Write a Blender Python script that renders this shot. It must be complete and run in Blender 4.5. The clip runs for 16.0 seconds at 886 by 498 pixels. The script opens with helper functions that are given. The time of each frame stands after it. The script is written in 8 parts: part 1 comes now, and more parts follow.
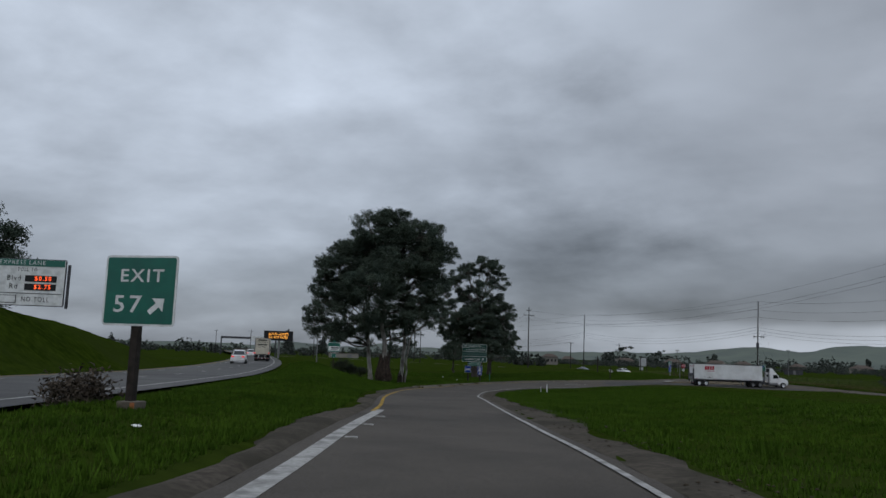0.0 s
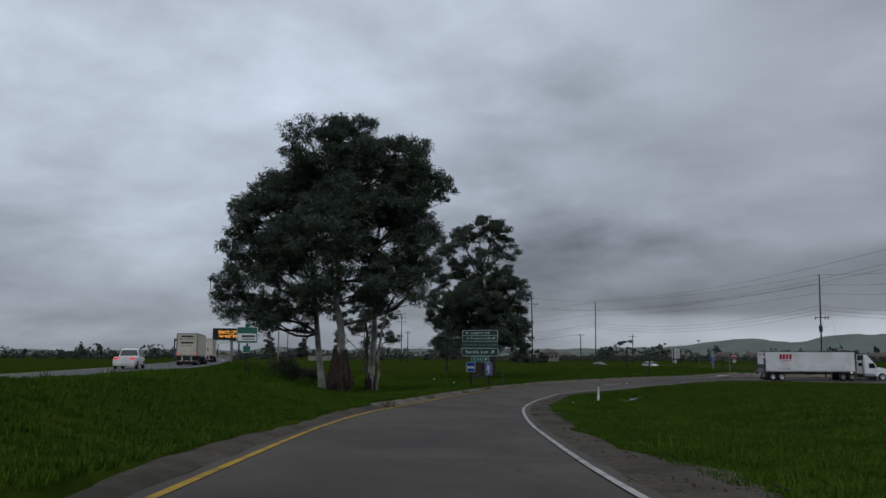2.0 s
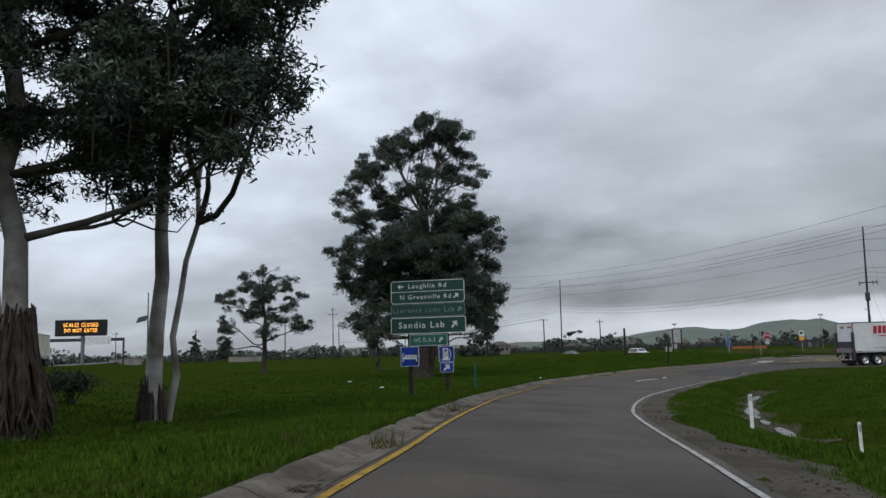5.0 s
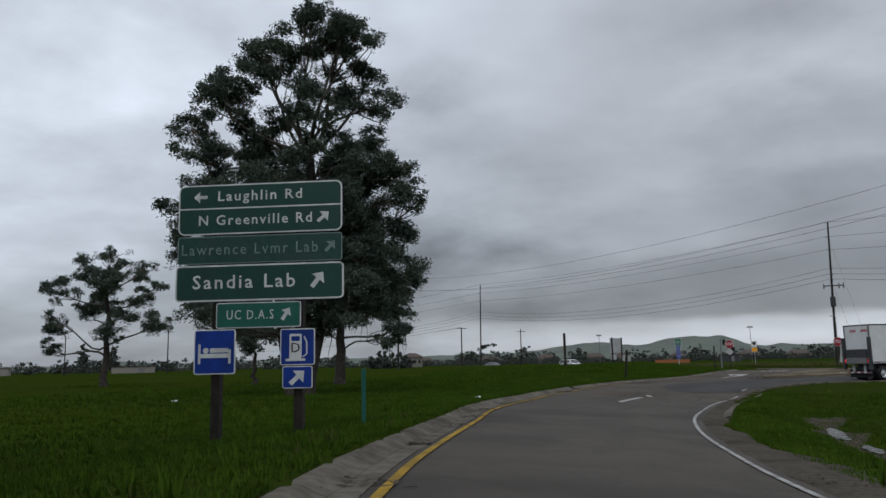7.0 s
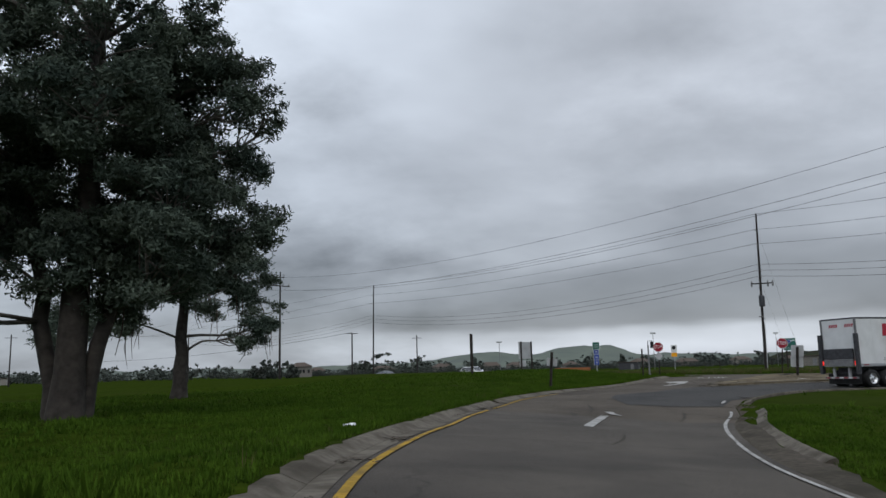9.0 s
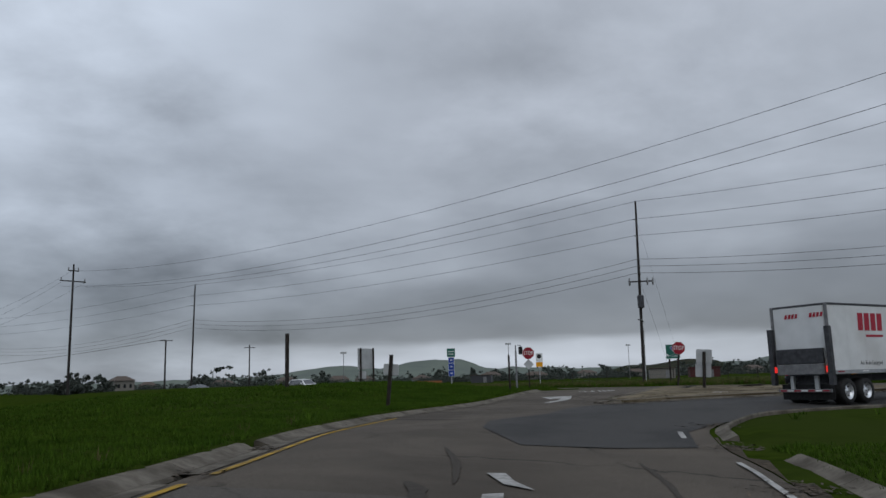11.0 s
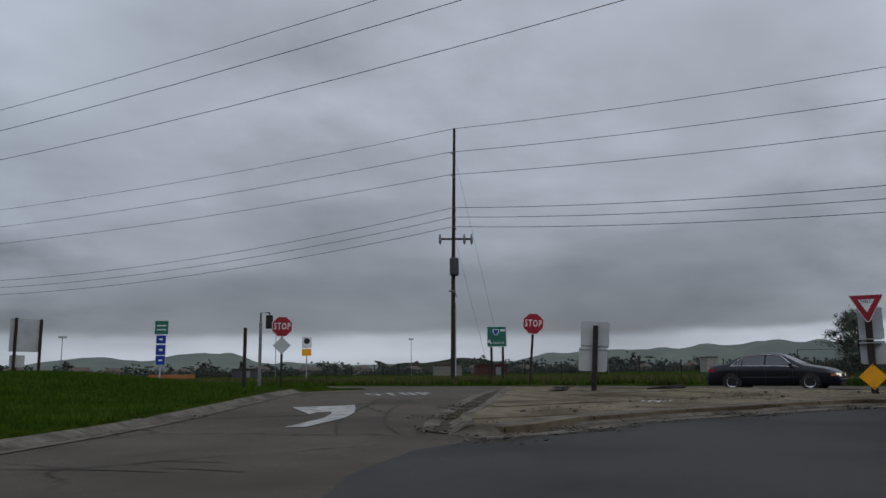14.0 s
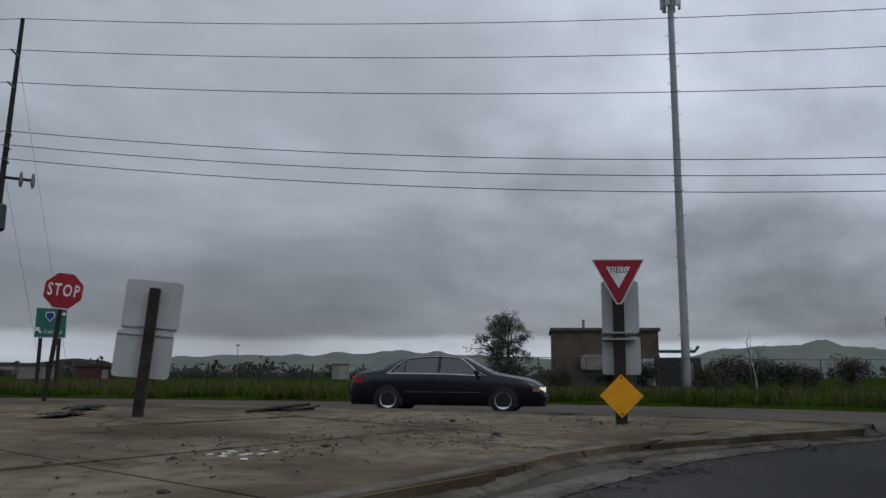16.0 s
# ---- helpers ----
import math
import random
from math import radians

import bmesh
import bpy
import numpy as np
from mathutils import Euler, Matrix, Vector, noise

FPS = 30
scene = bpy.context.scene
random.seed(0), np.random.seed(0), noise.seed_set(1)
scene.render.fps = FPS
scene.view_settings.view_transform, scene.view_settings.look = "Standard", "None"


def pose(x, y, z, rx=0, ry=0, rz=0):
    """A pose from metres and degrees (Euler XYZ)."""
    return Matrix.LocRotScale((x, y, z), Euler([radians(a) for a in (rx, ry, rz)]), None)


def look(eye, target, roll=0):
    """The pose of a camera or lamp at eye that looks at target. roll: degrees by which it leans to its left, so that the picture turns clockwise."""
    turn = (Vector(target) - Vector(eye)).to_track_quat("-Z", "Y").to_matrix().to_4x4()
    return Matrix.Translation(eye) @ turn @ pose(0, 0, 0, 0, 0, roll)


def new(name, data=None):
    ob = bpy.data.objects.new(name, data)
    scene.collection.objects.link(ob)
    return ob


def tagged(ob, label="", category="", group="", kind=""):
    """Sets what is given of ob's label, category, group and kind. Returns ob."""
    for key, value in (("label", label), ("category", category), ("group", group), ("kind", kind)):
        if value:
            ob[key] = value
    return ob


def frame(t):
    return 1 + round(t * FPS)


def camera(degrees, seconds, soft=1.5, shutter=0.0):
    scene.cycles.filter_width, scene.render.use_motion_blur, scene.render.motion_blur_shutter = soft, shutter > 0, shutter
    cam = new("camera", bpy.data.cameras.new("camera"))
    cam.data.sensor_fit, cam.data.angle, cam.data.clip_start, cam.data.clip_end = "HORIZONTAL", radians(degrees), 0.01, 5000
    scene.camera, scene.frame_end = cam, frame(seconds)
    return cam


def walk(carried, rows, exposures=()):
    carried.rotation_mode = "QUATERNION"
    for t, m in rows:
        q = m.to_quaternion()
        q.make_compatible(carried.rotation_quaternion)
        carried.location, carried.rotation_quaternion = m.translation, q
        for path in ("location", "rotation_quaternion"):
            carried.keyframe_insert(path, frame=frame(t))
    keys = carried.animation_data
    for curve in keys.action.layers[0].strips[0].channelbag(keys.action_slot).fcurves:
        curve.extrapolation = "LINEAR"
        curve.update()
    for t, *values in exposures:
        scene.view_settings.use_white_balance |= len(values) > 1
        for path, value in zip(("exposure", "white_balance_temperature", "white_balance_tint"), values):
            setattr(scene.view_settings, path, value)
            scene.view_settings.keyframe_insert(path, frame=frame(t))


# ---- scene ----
cam = camera(59.5, 16.0)
PATH = [
    (0, (1.569, 1.865, 4.224), (1.518, 3.846, 4.492), 1.9),
    (0.5, (1.271, 11.152, 4.000), (1.226, 13.134, 4.268), 1.4),
    (1, (1.093, 20.427, 3.850), (1.059, 22.409, 4.115), 1.0),
    (1.5, (0.853, 29.376, 3.640), (0.83, 31.358, 3.907), 0.4),
    (2, (0.725, 38.011, 3.323), (0.707, 39.992, 3.594), 0.2),
    (2.5, (0.6, 46.228, 3.089), (0.593, 48.209, 3.365), -0.3),
    (3, (0.559, 53.647, 2.847), (0.559, 55.627, 3.127), -1.0),
    (3.5, (0.676, 60.623, 2.641), (0.681, 62.604, 2.918), -1.5),
    (4, (0.961, 67.16, 2.482), (0.985, 69.14, 2.762), -2.0),
    (4.5, (1.379, 73.132, 2.362), (1.453, 75.113, 2.628), -1.6),
    (4.7, (1.627, 75.198, 2.375), (1.725, 77.179, 2.637), -1.6),
    (6.8, (4.273, 96.892, 1.823), (4.615, 98.841, 2.112), -1.2),
    (7, (4.646, 98.62, 1.828), (5.001, 100.566, 2.119), -1.2),
    (7.5, (5.484, 102.509, 1.734), (5.891, 104.444, 2.033), -1.7),
    (8, (6.32, 106.07, 1.605), (6.788, 107.991, 1.903), -1.5),
    (8.5, (7.24, 109.7, 1.50), (7.765, 111.605, 1.811), -1.4),
    (9, (8.457, 113.338, 1.531), (9.071, 115.216, 1.841), -1.5),
    (9.5, (10.035, 117.248, 1.494), (10.753, 119.088, 1.808), -1.4),
    (10, (11.701, 120.85, 1.437), (12.515, 122.649, 1.758), -1.4),
    (10.2, (12.841, 122.575, 1.397), (13.685, 124.359, 1.723), -1.5),
    (12.3, (22.459, 138.804, 1.26), (23.576, 140.431, 1.584), -0.9),
    (12.5, (23.548, 140.22, 1.215), (24.688, 141.831, 1.537), -0.7),
    (13, (26.3, 143.56, 1.214), (27.503, 145.126, 1.533), -0.6),
    (13.5, (29.149, 146.636, 1.161), (30.439, 148.132, 1.474), -0.6),
    (14, (32.159, 149.449, 1.103), (33.558, 150.843, 1.418), -0.7),
    (14.5, (34.998, 151.674, 1.096), (36.517, 152.936, 1.416), -0.6),
    (15, (37.852, 153.44, 1.123), (39.494, 154.537, 1.44), -0.4),
    (15.5, (40.786, 154.85, 1.243), (42.553, 155.736, 1.55), -0.4),
    (16, (44.015, 155.722, 1.129), (45.883, 156.357, 1.456), 0.4),
]
walk(cam, [(t, look(eye, target, roll)) for t, eye, target, roll in PATH], exposures=[(0, -0.10, 6500, 10), (2.5, -0.06, 6500, 10), (3.5, 0.22, 6600, 10), (4.5, 0.52, 6700, 10), (7, 0.20, 6750, 10), (8, 0.28, 6750, 10), (9, 0.42, 6700, 10), (10, 0.26, 6600, 10), (12.5, 0.0, 6500, 10), (13.5, -0.02, 6500, 10), (15, -0.07, 6500, 10), (16, -0.09, 6500, 10)])

# ---- world, sun, exposure ----
world = bpy.data.worlds.new("overcast_sky")
scene.world = world
world.use_nodes = True
wn, wl = world.node_tree.nodes, world.node_tree.links
wn.clear()


def wnode(kind, **sockets):
    n = wn.new(kind)
    for k, v in sockets.items():
        n.inputs[k.replace("_", " ")].default_value = v
    return n


def wmath(op, a, b=None, clamp=False):
    n = wn.new("ShaderNodeMath")
    n.operation, n.use_clamp = op, clamp
    for i, v in enumerate((a, b)):
        if v is None:
            continue
        if isinstance(v, (int, float)):
            n.inputs[i].default_value = v
        else:
            wl.new(v, n.inputs[i])
    return n.outputs[0]


w_co = wn.new("ShaderNodeTexCoord")
w_sep = wn.new("ShaderNodeSeparateXYZ")
wl.new(w_co.outputs["Generated"], w_sep.inputs[0])
w_up = wmath("MAXIMUM", w_sep.outputs[2], 0.0)
# the cloud deck seen as a flat layer overhead
w_den = wmath("ADD", w_up, 0.36)
w_px = wmath("DIVIDE", w_sep.outputs[0], w_den)
w_py = wmath("DIVIDE", w_sep.outputs[1], w_den)
w_comb = wn.new("ShaderNodeCombineXYZ")
wl.new(w_px, w_comb.inputs[0])
wl.new(w_py, w_comb.inputs[1])
w_map = wn.new("ShaderNodeMapping")
w_map.inputs["Rotation"].default_value = (0, 0, radians(25))
w_map.inputs["Scale"].default_value = (0.95, 1.1, 1)
w_map.inputs["Location"].default_value = (3.1, 1.7, 0)
wl.new(w_comb.outputs[0], w_map.inputs[0])
w_big = wnode("ShaderNodeTexNoise", Scale=0.95, Detail=4.0, Roughness=0.5, Distortion=0.15)
w_mid = wnode("ShaderNodeTexNoise", Scale=2.8, Detail=7.0, Roughness=0.55, Distortion=0.1)
wl.new(w_map.outputs[0], w_big.inputs["Vector"])
wl.new(w_map.outputs[0], w_mid.inputs["Vector"])
w_edge = wnode("ShaderNodeTexNoise", Scale=2.3, Detail=4.0, Roughness=0.55)
w_emap = wn.new("ShaderNodeMapping")
w_emap.inputs["Scale"].default_value = (1, 1, 3.5)
wl.new(w_co.outputs["Generated"], w_emap.inputs[0])
wl.new(w_emap.outputs[0], w_edge.inputs["Vector"])
# elevation, with ragged edges
w_warp = wmath("MULTIPLY", wmath("SUBTRACT", w_edge.outputs["Fac"], 0.5), wmath("MULTIPLY", wmath("ADD", w_up, 0.02), 0.95))
w_el = wmath("ADD", w_sep.outputs[2], w_warp)
w_ramp = wn.new("ShaderNodeValToRGB")
w_ramp.color_ramp.interpolation = "EASE"
SKY_STOPS = [(0.0, 0.36), (0.024, 0.49), (0.042, 0.45), (0.057, 0.225), (0.10, 0.26), (0.15, 0.36), (0.22, 0.50), (0.34, 0.575), (0.50, 0.62), (0.8, 0.66)]
els = w_ramp.color_ramp.elements
while len(els) < len(SKY_STOPS):
    els.new(0.5)
for e, (p, v) in zip(els, SKY_STOPS):
    e.position, e.color = p, (v * 0.895, v * 0.985, v * 1.13, 1)
wl.new(w_el, w_ramp.inputs[0])
# away from the hills the horizon has no bright strip
w_dim = wn.new("ShaderNodeValToRGB")
w_dim.color_ramp.interpolation = "EASE"
DIM_STOPS = [(0.0, 0.235), (0.028, 0.265), (0.05, 0.235), (0.09, 0.265), (0.15, 0.36), (0.22, 0.47), (0.34, 0.55), (0.50, 0.62), (0.8, 0.66)]
els = w_dim.color_ramp.elements
while len(els) < len(DIM_STOPS):
    els.new(0.5)
for e, (p, v) in zip(els, DIM_STOPS):
    e.position, e.color = p, (v * 0.875, v * 0.985, v * 1.15, 1)
wl.new(w_el, w_dim.inputs[0])
w_az = wn.new("ShaderNodeVectorMath")
w_az.operation = "DOT_PRODUCT"
w_az.inputs[1].default_value = (0.87, 0.49, 0)
wl.new(w_co.outputs["Generated"], w_az.inputs[0])
w_side = wn.new("ShaderNodeMapRange")
w_side.interpolation_type = "SMOOTHERSTEP"
w_side.inputs[1].default_value, w_side.inputs[2].default_value = 0.50, 0.90
wl.new(w_az.outputs["Value"], w_side.inputs[0])
w_base = wn.new("ShaderNodeMix")
w_base.data_type = "RGBA"
wl.new(w_side.outputs[0], w_base.inputs[0])
wl.new(w_dim.outputs[0], w_base.inputs[6])
wl.new(w_ramp.outputs[0], w_base.inputs[7])
w_cloud = wmath("ADD", wmath("MULTIPLY", w_big.outputs["Fac"], 1.45), wmath("MULTIPLY", w_mid.outputs["Fac"], 1.05))
w_cloud = wmath("MULTIPLY", wmath("SUBTRACT", w_cloud, 0.45), 1.36)
# long rolls of stratus low in the sky, fading out overhead
w_roll = wnode("ShaderNodeTexNoise", Scale=1.0, Detail=7.0, Roughness=0.56, Distortion=0.35)
w_rmap = wn.new("ShaderNodeMapping")
w_rmap.inputs["Location"].default_value = (4.3, 0.7, 2.2)
w_rmap.inputs["Scale"].default_value = (1.7, 1.7, 6.5)
wl.new(w_co.outputs["Generated"], w_rmap.inputs[0])
wl.new(w_rmap.outputs[0], w_roll.inputs["Vector"])
w_fade = wn.new("ShaderNodeMapRange")
w_fade.interpolation_type = "SMOOTHSTEP"
w_fade.inputs[1].default_value, w_fade.inputs[2].default_value = 0.10, 0.42
w_fade.inputs[3].default_value, w_fade.inputs[4].default_value = 0.85, 0.10
wl.new(w_up, w_fade.inputs[0])
w_cloud = wmath("MULTIPLY", w_cloud, wmath("ADD", 1.0, wmath("MULTIPLY", wmath("SUBTRACT", w_roll.outputs["Fac"], 0.5), w_fade.outputs[0])))
# broad masses and breaks in the cloud: bearing, height, spans, change of brightness
w_bear = wmath("ADD", wmath("ARCTAN2", w_sep.outputs[0], w_sep.outputs[1]), wmath("MULTIPLY", wmath("SUBTRACT", w_mid.outputs["Fac"], 0.5), 0.55))
w_high = wmath("ADD", w_up, wmath("MULTIPLY", wmath("SUBTRACT", w_roll.outputs["Fac"], 0.5), 0.16))
for bear, high, span, tall, gain in ((27, 0.165, 17, 0.042, 0.30), (59, 0.150, 13, 0.050, -0.22), (7, 0.235, 13, 0.060, -0.15), (86, 0.115, 17, 0.060, -0.24), (50, 0.30, 22, 0.07, 0.10)):
    da = wmath("DIVIDE", wmath("SUBTRACT", w_bear, radians(bear)), radians(span))
    dh = wmath("DIVIDE", wmath("SUBTRACT", w_high, high), tall)
    far2 = wmath("ADD", wmath("MULTIPLY", da, da), wmath("MULTIPLY", dh, dh))
    w_cloud = wmath("MULTIPLY", w_cloud, wmath("ADD", 1.0, wmath("MULTIPLY", wmath("EXPONENT", wmath("MULTIPLY", far2, -1.0)), gain)))
# a heavier bank of cloud over the hills
w_dot = wn.new("ShaderNodeVectorMath")
w_dot.operation = "DOT_PRODUCT"
w_dot.inputs[1].default_value = (0.62, 0.66, 0.42)
wl.new(w_co.outputs["Generated"], w_dot.inputs[0])
w_bank = wn.new("ShaderNodeMapRange")
w_bank.interpolation_type = "SMOOTHERSTEP"
w_bank.inputs[1].default_value, w_bank.inputs[2].default_value = 0.80, 1.0
w_bank.inputs[3].default_value, w_bank.inputs[4].default_value = 1.0, 0.60
wl.new(wmath("ADD", w_dot.outputs["Value"], wmath("MULTIPLY", wmath("SUBTRACT", w_mid.outputs["Fac"], 0.5), 0.25)), w_bank.inputs[0])
w_cloud = wmath("MULTIPLY", w_cloud, w_bank.outputs[0])
w_mix = wn.new("ShaderNodeMix")
w_mix.data_type, w_mix.blend_type = "RGBA", "MULTIPLY"
w_mix.inputs[0].default_value = 0.9
wl.new(w_base.outputs[2], w_mix.inputs[6])
w_grey = wn.new("ShaderNodeCombineColor")
for i in range(3):
    wl.new(w_cloud, w_grey.inputs[i])
wl.new(w_grey.outputs[0], w_mix.inputs[7])
w_sky = wn.new("ShaderNodeTexSky")
w_sky.sky_type, w_sky.sun_disc = "NISHITA", False
w_sky.sun_elevation, w_sky.sun_rotation = radians(48), radians(200)
w_bg1 = wnode("ShaderNodeBackground", Strength=1.0)
w_bg2 = wnode("ShaderNodeBackground", Strength=0.006)
wl.new(w_mix.outputs[2], w_bg1.inputs[0])
wl.new(w_sky.outputs[0], w_bg2.inputs[0])
w_add = wn.new("ShaderNodeAddShader")
wl.new(w_bg1.outputs[0], w_add.inputs[0])
wl.new(w_bg2.outputs[0], w_add.inputs[1])
w_out = wn.new("ShaderNodeOutputWorld")
wl.new(w_add.outputs[0], w_out.inputs[0])

sun_data = bpy.data.lights.new("sun", "SUN")
sun_data.energy, sun_data.angle, sun_data.color = 0.5, radians(25), (1, 0.97, 0.93)
sun = new("sun", sun_data)
sun.matrix_world = look((0, 0, 60), (0 + math.sin(radians(20)), math.cos(radians(20)), 60 - 1.1))
scene.view_settings.exposure = 0.0


# ---- materials ----
def material(name, c1, c2, scale=4.0, rough=0.85, bump=0.15, bump_scale=None, metal=0.0, c3=None, scale3=0.4, vary=0.0, spec=0.3, island=False, rough2=None, detail=6.0):
    """Two tones mixed by fine noise, a third by broad noise, with relief; vary: spread of value from piece to piece."""
    m = bpy.data.materials.new(name)
    m.use_nodes = True
    n, l = m.node_tree.nodes, m.node_tree.links
    b = n["Principled BSDF"]
    co = n.new("ShaderNodeTexCoord")
    t1 = n.new("ShaderNodeTexNoise")
    t1.inputs["Scale"].default_value, t1.inputs["Detail"].default_value = scale, detail
    l.new(co.outputs["Object"], t1.inputs["Vector"])
    r1 = n.new("ShaderNodeValToRGB")
    r1.color_ramp.elements[0].position, r1.color_ramp.elements[1].position = 0.32, 0.68
    r1.color_ramp.elements[0].color, r1.color_ramp.elements[1].color = (*c1, 1), (*c2, 1)
    l.new(t1.outputs["Fac"], r1.inputs[0])
    col = r1.outputs[0]
    if c3:
        t3 = n.new("ShaderNodeTexNoise")
        t3.inputs["Scale"].default_value, t3.inputs["Detail"].default_value = scale3, 5.0
        l.new(co.outputs["Object"], t3.inputs["Vector"])
        r3 = n.new("ShaderNodeMapRange")
        r3.inputs[1].default_value, r3.inputs[2].default_value = 0.46, 0.66
        l.new(t3.outputs["Fac"], r3.inputs[0])
        mx = n.new("ShaderNodeMix")
        mx.data_type = "RGBA"
        l.new(r3.outputs[0], mx.inputs[0])
        l.new(col, mx.inputs[6])
        mx.inputs[7].default_value = (*c3, 1)
        col = mx.outputs[2]
    if vary:
        if island:
            src = n.new("ShaderNodeNewGeometry").outputs["Random Per Island"]
        else:
            src = n.new("ShaderNodeObjectInfo").outputs["Random"]
        rv = n.new("ShaderNodeMapRange")
        rv.inputs[3].default_value, rv.inputs[4].default_value = 1 - vary, 1 + vary
        l.new(src, rv.inputs[0])
        hs = n.new("ShaderNodeHueSaturation")
        l.new(rv.outputs[0], hs.inputs["Value"])
        l.new(col, hs.inputs["Color"])
        col = hs.outputs[0]
    l.new(col, b.inputs["Base Color"])
    b.inputs["Roughness"].default_value, b.inputs["Metallic"].default_value = rough, metal
    b.inputs["Specular IOR Level"].default_value = spec
    if rough2 is not None:
        rr = n.new("ShaderNodeMapRange")
        rr.inputs[3].default_value, rr.inputs[4].default_value = rough, rough2
        l.new(t1.outputs["Fac"], rr.inputs[0])
        l.new(rr.outputs[0], b.inputs["Roughness"])
    if bump:
        t2 = n.new("ShaderNodeTexNoise")
        t2.inputs["Scale"].default_value, t2.inputs["Detail"].default_value = bump_scale or scale * 4, 4.0
        l.new(co.outputs["Object"], t2.inputs["Vector"])
        bp = n.new("ShaderNodeBump")
        bp.inputs["Strength"].default_value, bp.inputs["Distance"].default_value = bump, 0.02
        l.new(t2.outputs["Fac"], bp.inputs["Height"])
        l.new(bp.outputs[0], b.inputs["Normal"])
    return m


def glow(name, color, strength):
    m = bpy.data.materials.new(name)
    m.use_nodes = True
    b = m.node_tree.nodes["Principled BSDF"]
    b.inputs["Base Color"].default_value = (*color, 1)
    b.inputs["Emission Color"].default_value, b.inputs["Emission Strength"].default_value = (*color, 1), strength
    return m


def foliage(name, c1, c2, vary=0.35):
    m = material(name, c1, c2, scale=0.5, rough=0.9, bump=0, vary=vary, island=True, spec=0.03)
    b = m.node_tree.nodes["Principled BSDF"]
    b.inputs["Transmission Weight"].default_value = 0.0
    return m


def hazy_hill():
    """Far hillsides: grass, with the haze of distance put in as a pale glow."""
    m = material("green_hillside_haze_glow", (0.018, 0.030, 0.021), (0.038, 0.052, 0.034), 0.012, 1.0, 0, c3=(0.015, 0.024, 0.020), scale3=0.004, spec=0.0)
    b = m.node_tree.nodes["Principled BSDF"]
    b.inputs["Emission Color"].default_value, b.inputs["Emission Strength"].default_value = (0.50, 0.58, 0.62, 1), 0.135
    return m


M_GRASS = material("grass_ground", (0.0130, 0.0232, 0.0028), (0.0295, 0.0465, 0.0054), 1.6, 1.0, 0.6, 14, c3=(0.024, 0.035, 0.0072), scale3=0.09, spec=0.0)
M_BLADE = foliage("grass_blades", (0.0275, 0.058, 0.0056), (0.050, 0.092, 0.0096), 0.18)
M_FIELD = foliage("field_grass", (0.042, 0.066, 0.014), (0.078, 0.102, 0.027), 0.30)
M_DRYBLADE = foliage("dry_weeds", (0.055, 0.055, 0.020), (0.095, 0.085, 0.036), 0.3)
M_ROAD = material("worn_asphalt", (0.0560, 0.0485, 0.0405), (0.0920, 0.0800, 0.0670), 34, 0.9, 0.5, 90, c3=(0.0500, 0.0437, 0.0372), scale3=0.22, rough2=0.75, spec=0.14)
M_ROAD2 = material("new_asphalt", (0.0295, 0.0278, 0.0258), (0.058, 0.0548, 0.0513), 44, 0.85, 0.5, 110, c3=(0.0285, 0.0272, 0.0258), scale3=0.3, rough2=0.7, spec=0.14)
M_FREEWAY = material("freeway_concrete", (0.072, 0.070, 0.068), (0.100, 0.098, 0.094), 12, 0.85, 0.2, 60, c3=(0.058, 0.057, 0.056), scale3=0.12, spec=0.2)
M_DIRT = material("gravel_shoulder", (0.036, 0.0285, 0.0205), (0.082, 0.067, 0.050), 5, 0.95, 0.8, 28, c3=(0.046, 0.039, 0.028), scale3=0.7, spec=0.05)
M_CURB = material("weathered_concrete", (0.092, 0.080, 0.064), (0.150, 0.133, 0.109), 5, 0.9, 0.25, 40, c3=(0.055, 0.047, 0.036), scale3=0.9, vary=0.06, spec=0.1)
M_SLAB = material("stained_concrete", (0.102, 0.081, 0.051), (0.186, 0.154, 0.104), 3.0, 0.9, 0.6, 30, c3=(0.066, 0.050, 0.029), scale3=0.42, vary=0.1, spec=0.1)
M_WHITE = material("white_road_paint", (0.26, 0.255, 0.24), (0.40, 0.39, 0.37), 14, 0.8, 0.2, 80, c3=(0.17, 0.165, 0.155), scale3=2.5, spec=0.15)
M_YELLOW = material("yellow_road_paint", (0.26, 0.155, 0.015), (0.38, 0.235, 0.025), 10, 0.8, 0.2, 80, c3=(0.16, 0.105, 0.025), scale3=1.6, spec=0.15)
M_TRUNK = material("eucalyptus_bark", (0.19, 0.178, 0.16), (0.34, 0.325, 0.30), 1.6, 0.9, 0.6, 9, c3=(0.115, 0.098, 0.082), scale3=0.9)
M_DARKTRUNK = material("dark_bark", (0.022, 0.019, 0.0165), (0.055, 0.047, 0.040), 3, 0.95, 0.8, 14)
M_SHAG = material("shed_bark", (0.022, 0.016, 0.013), (0.055, 0.039, 0.030), 4, 0.95, 0.8, 16, vary=0.4, island=True)
M_LIMB = material("grey_limb_bark", (0.060, 0.054, 0.047), (0.125, 0.115, 0.10), 2.2, 0.9, 0.5, 12, c3=(0.045, 0.039, 0.033), scale3=1.0)
M_LEAF = foliage("eucalyptus_leaves", (0.043, 0.060, 0.049), (0.082, 0.102, 0.076), 0.30)
M_LEAF2 = foliage("distant_leaves", (0.030, 0.040, 0.030), (0.060, 0.062, 0.045), 0.4)
M_SHOULDER = material("old_shoulder_paving", (0.048, 0.041, 0.033), (0.088, 0.076, 0.061), 8, 0.95, 0.5, 45, c3=(0.040, 0.036, 0.027), scale3=0.6, spec=0.05)
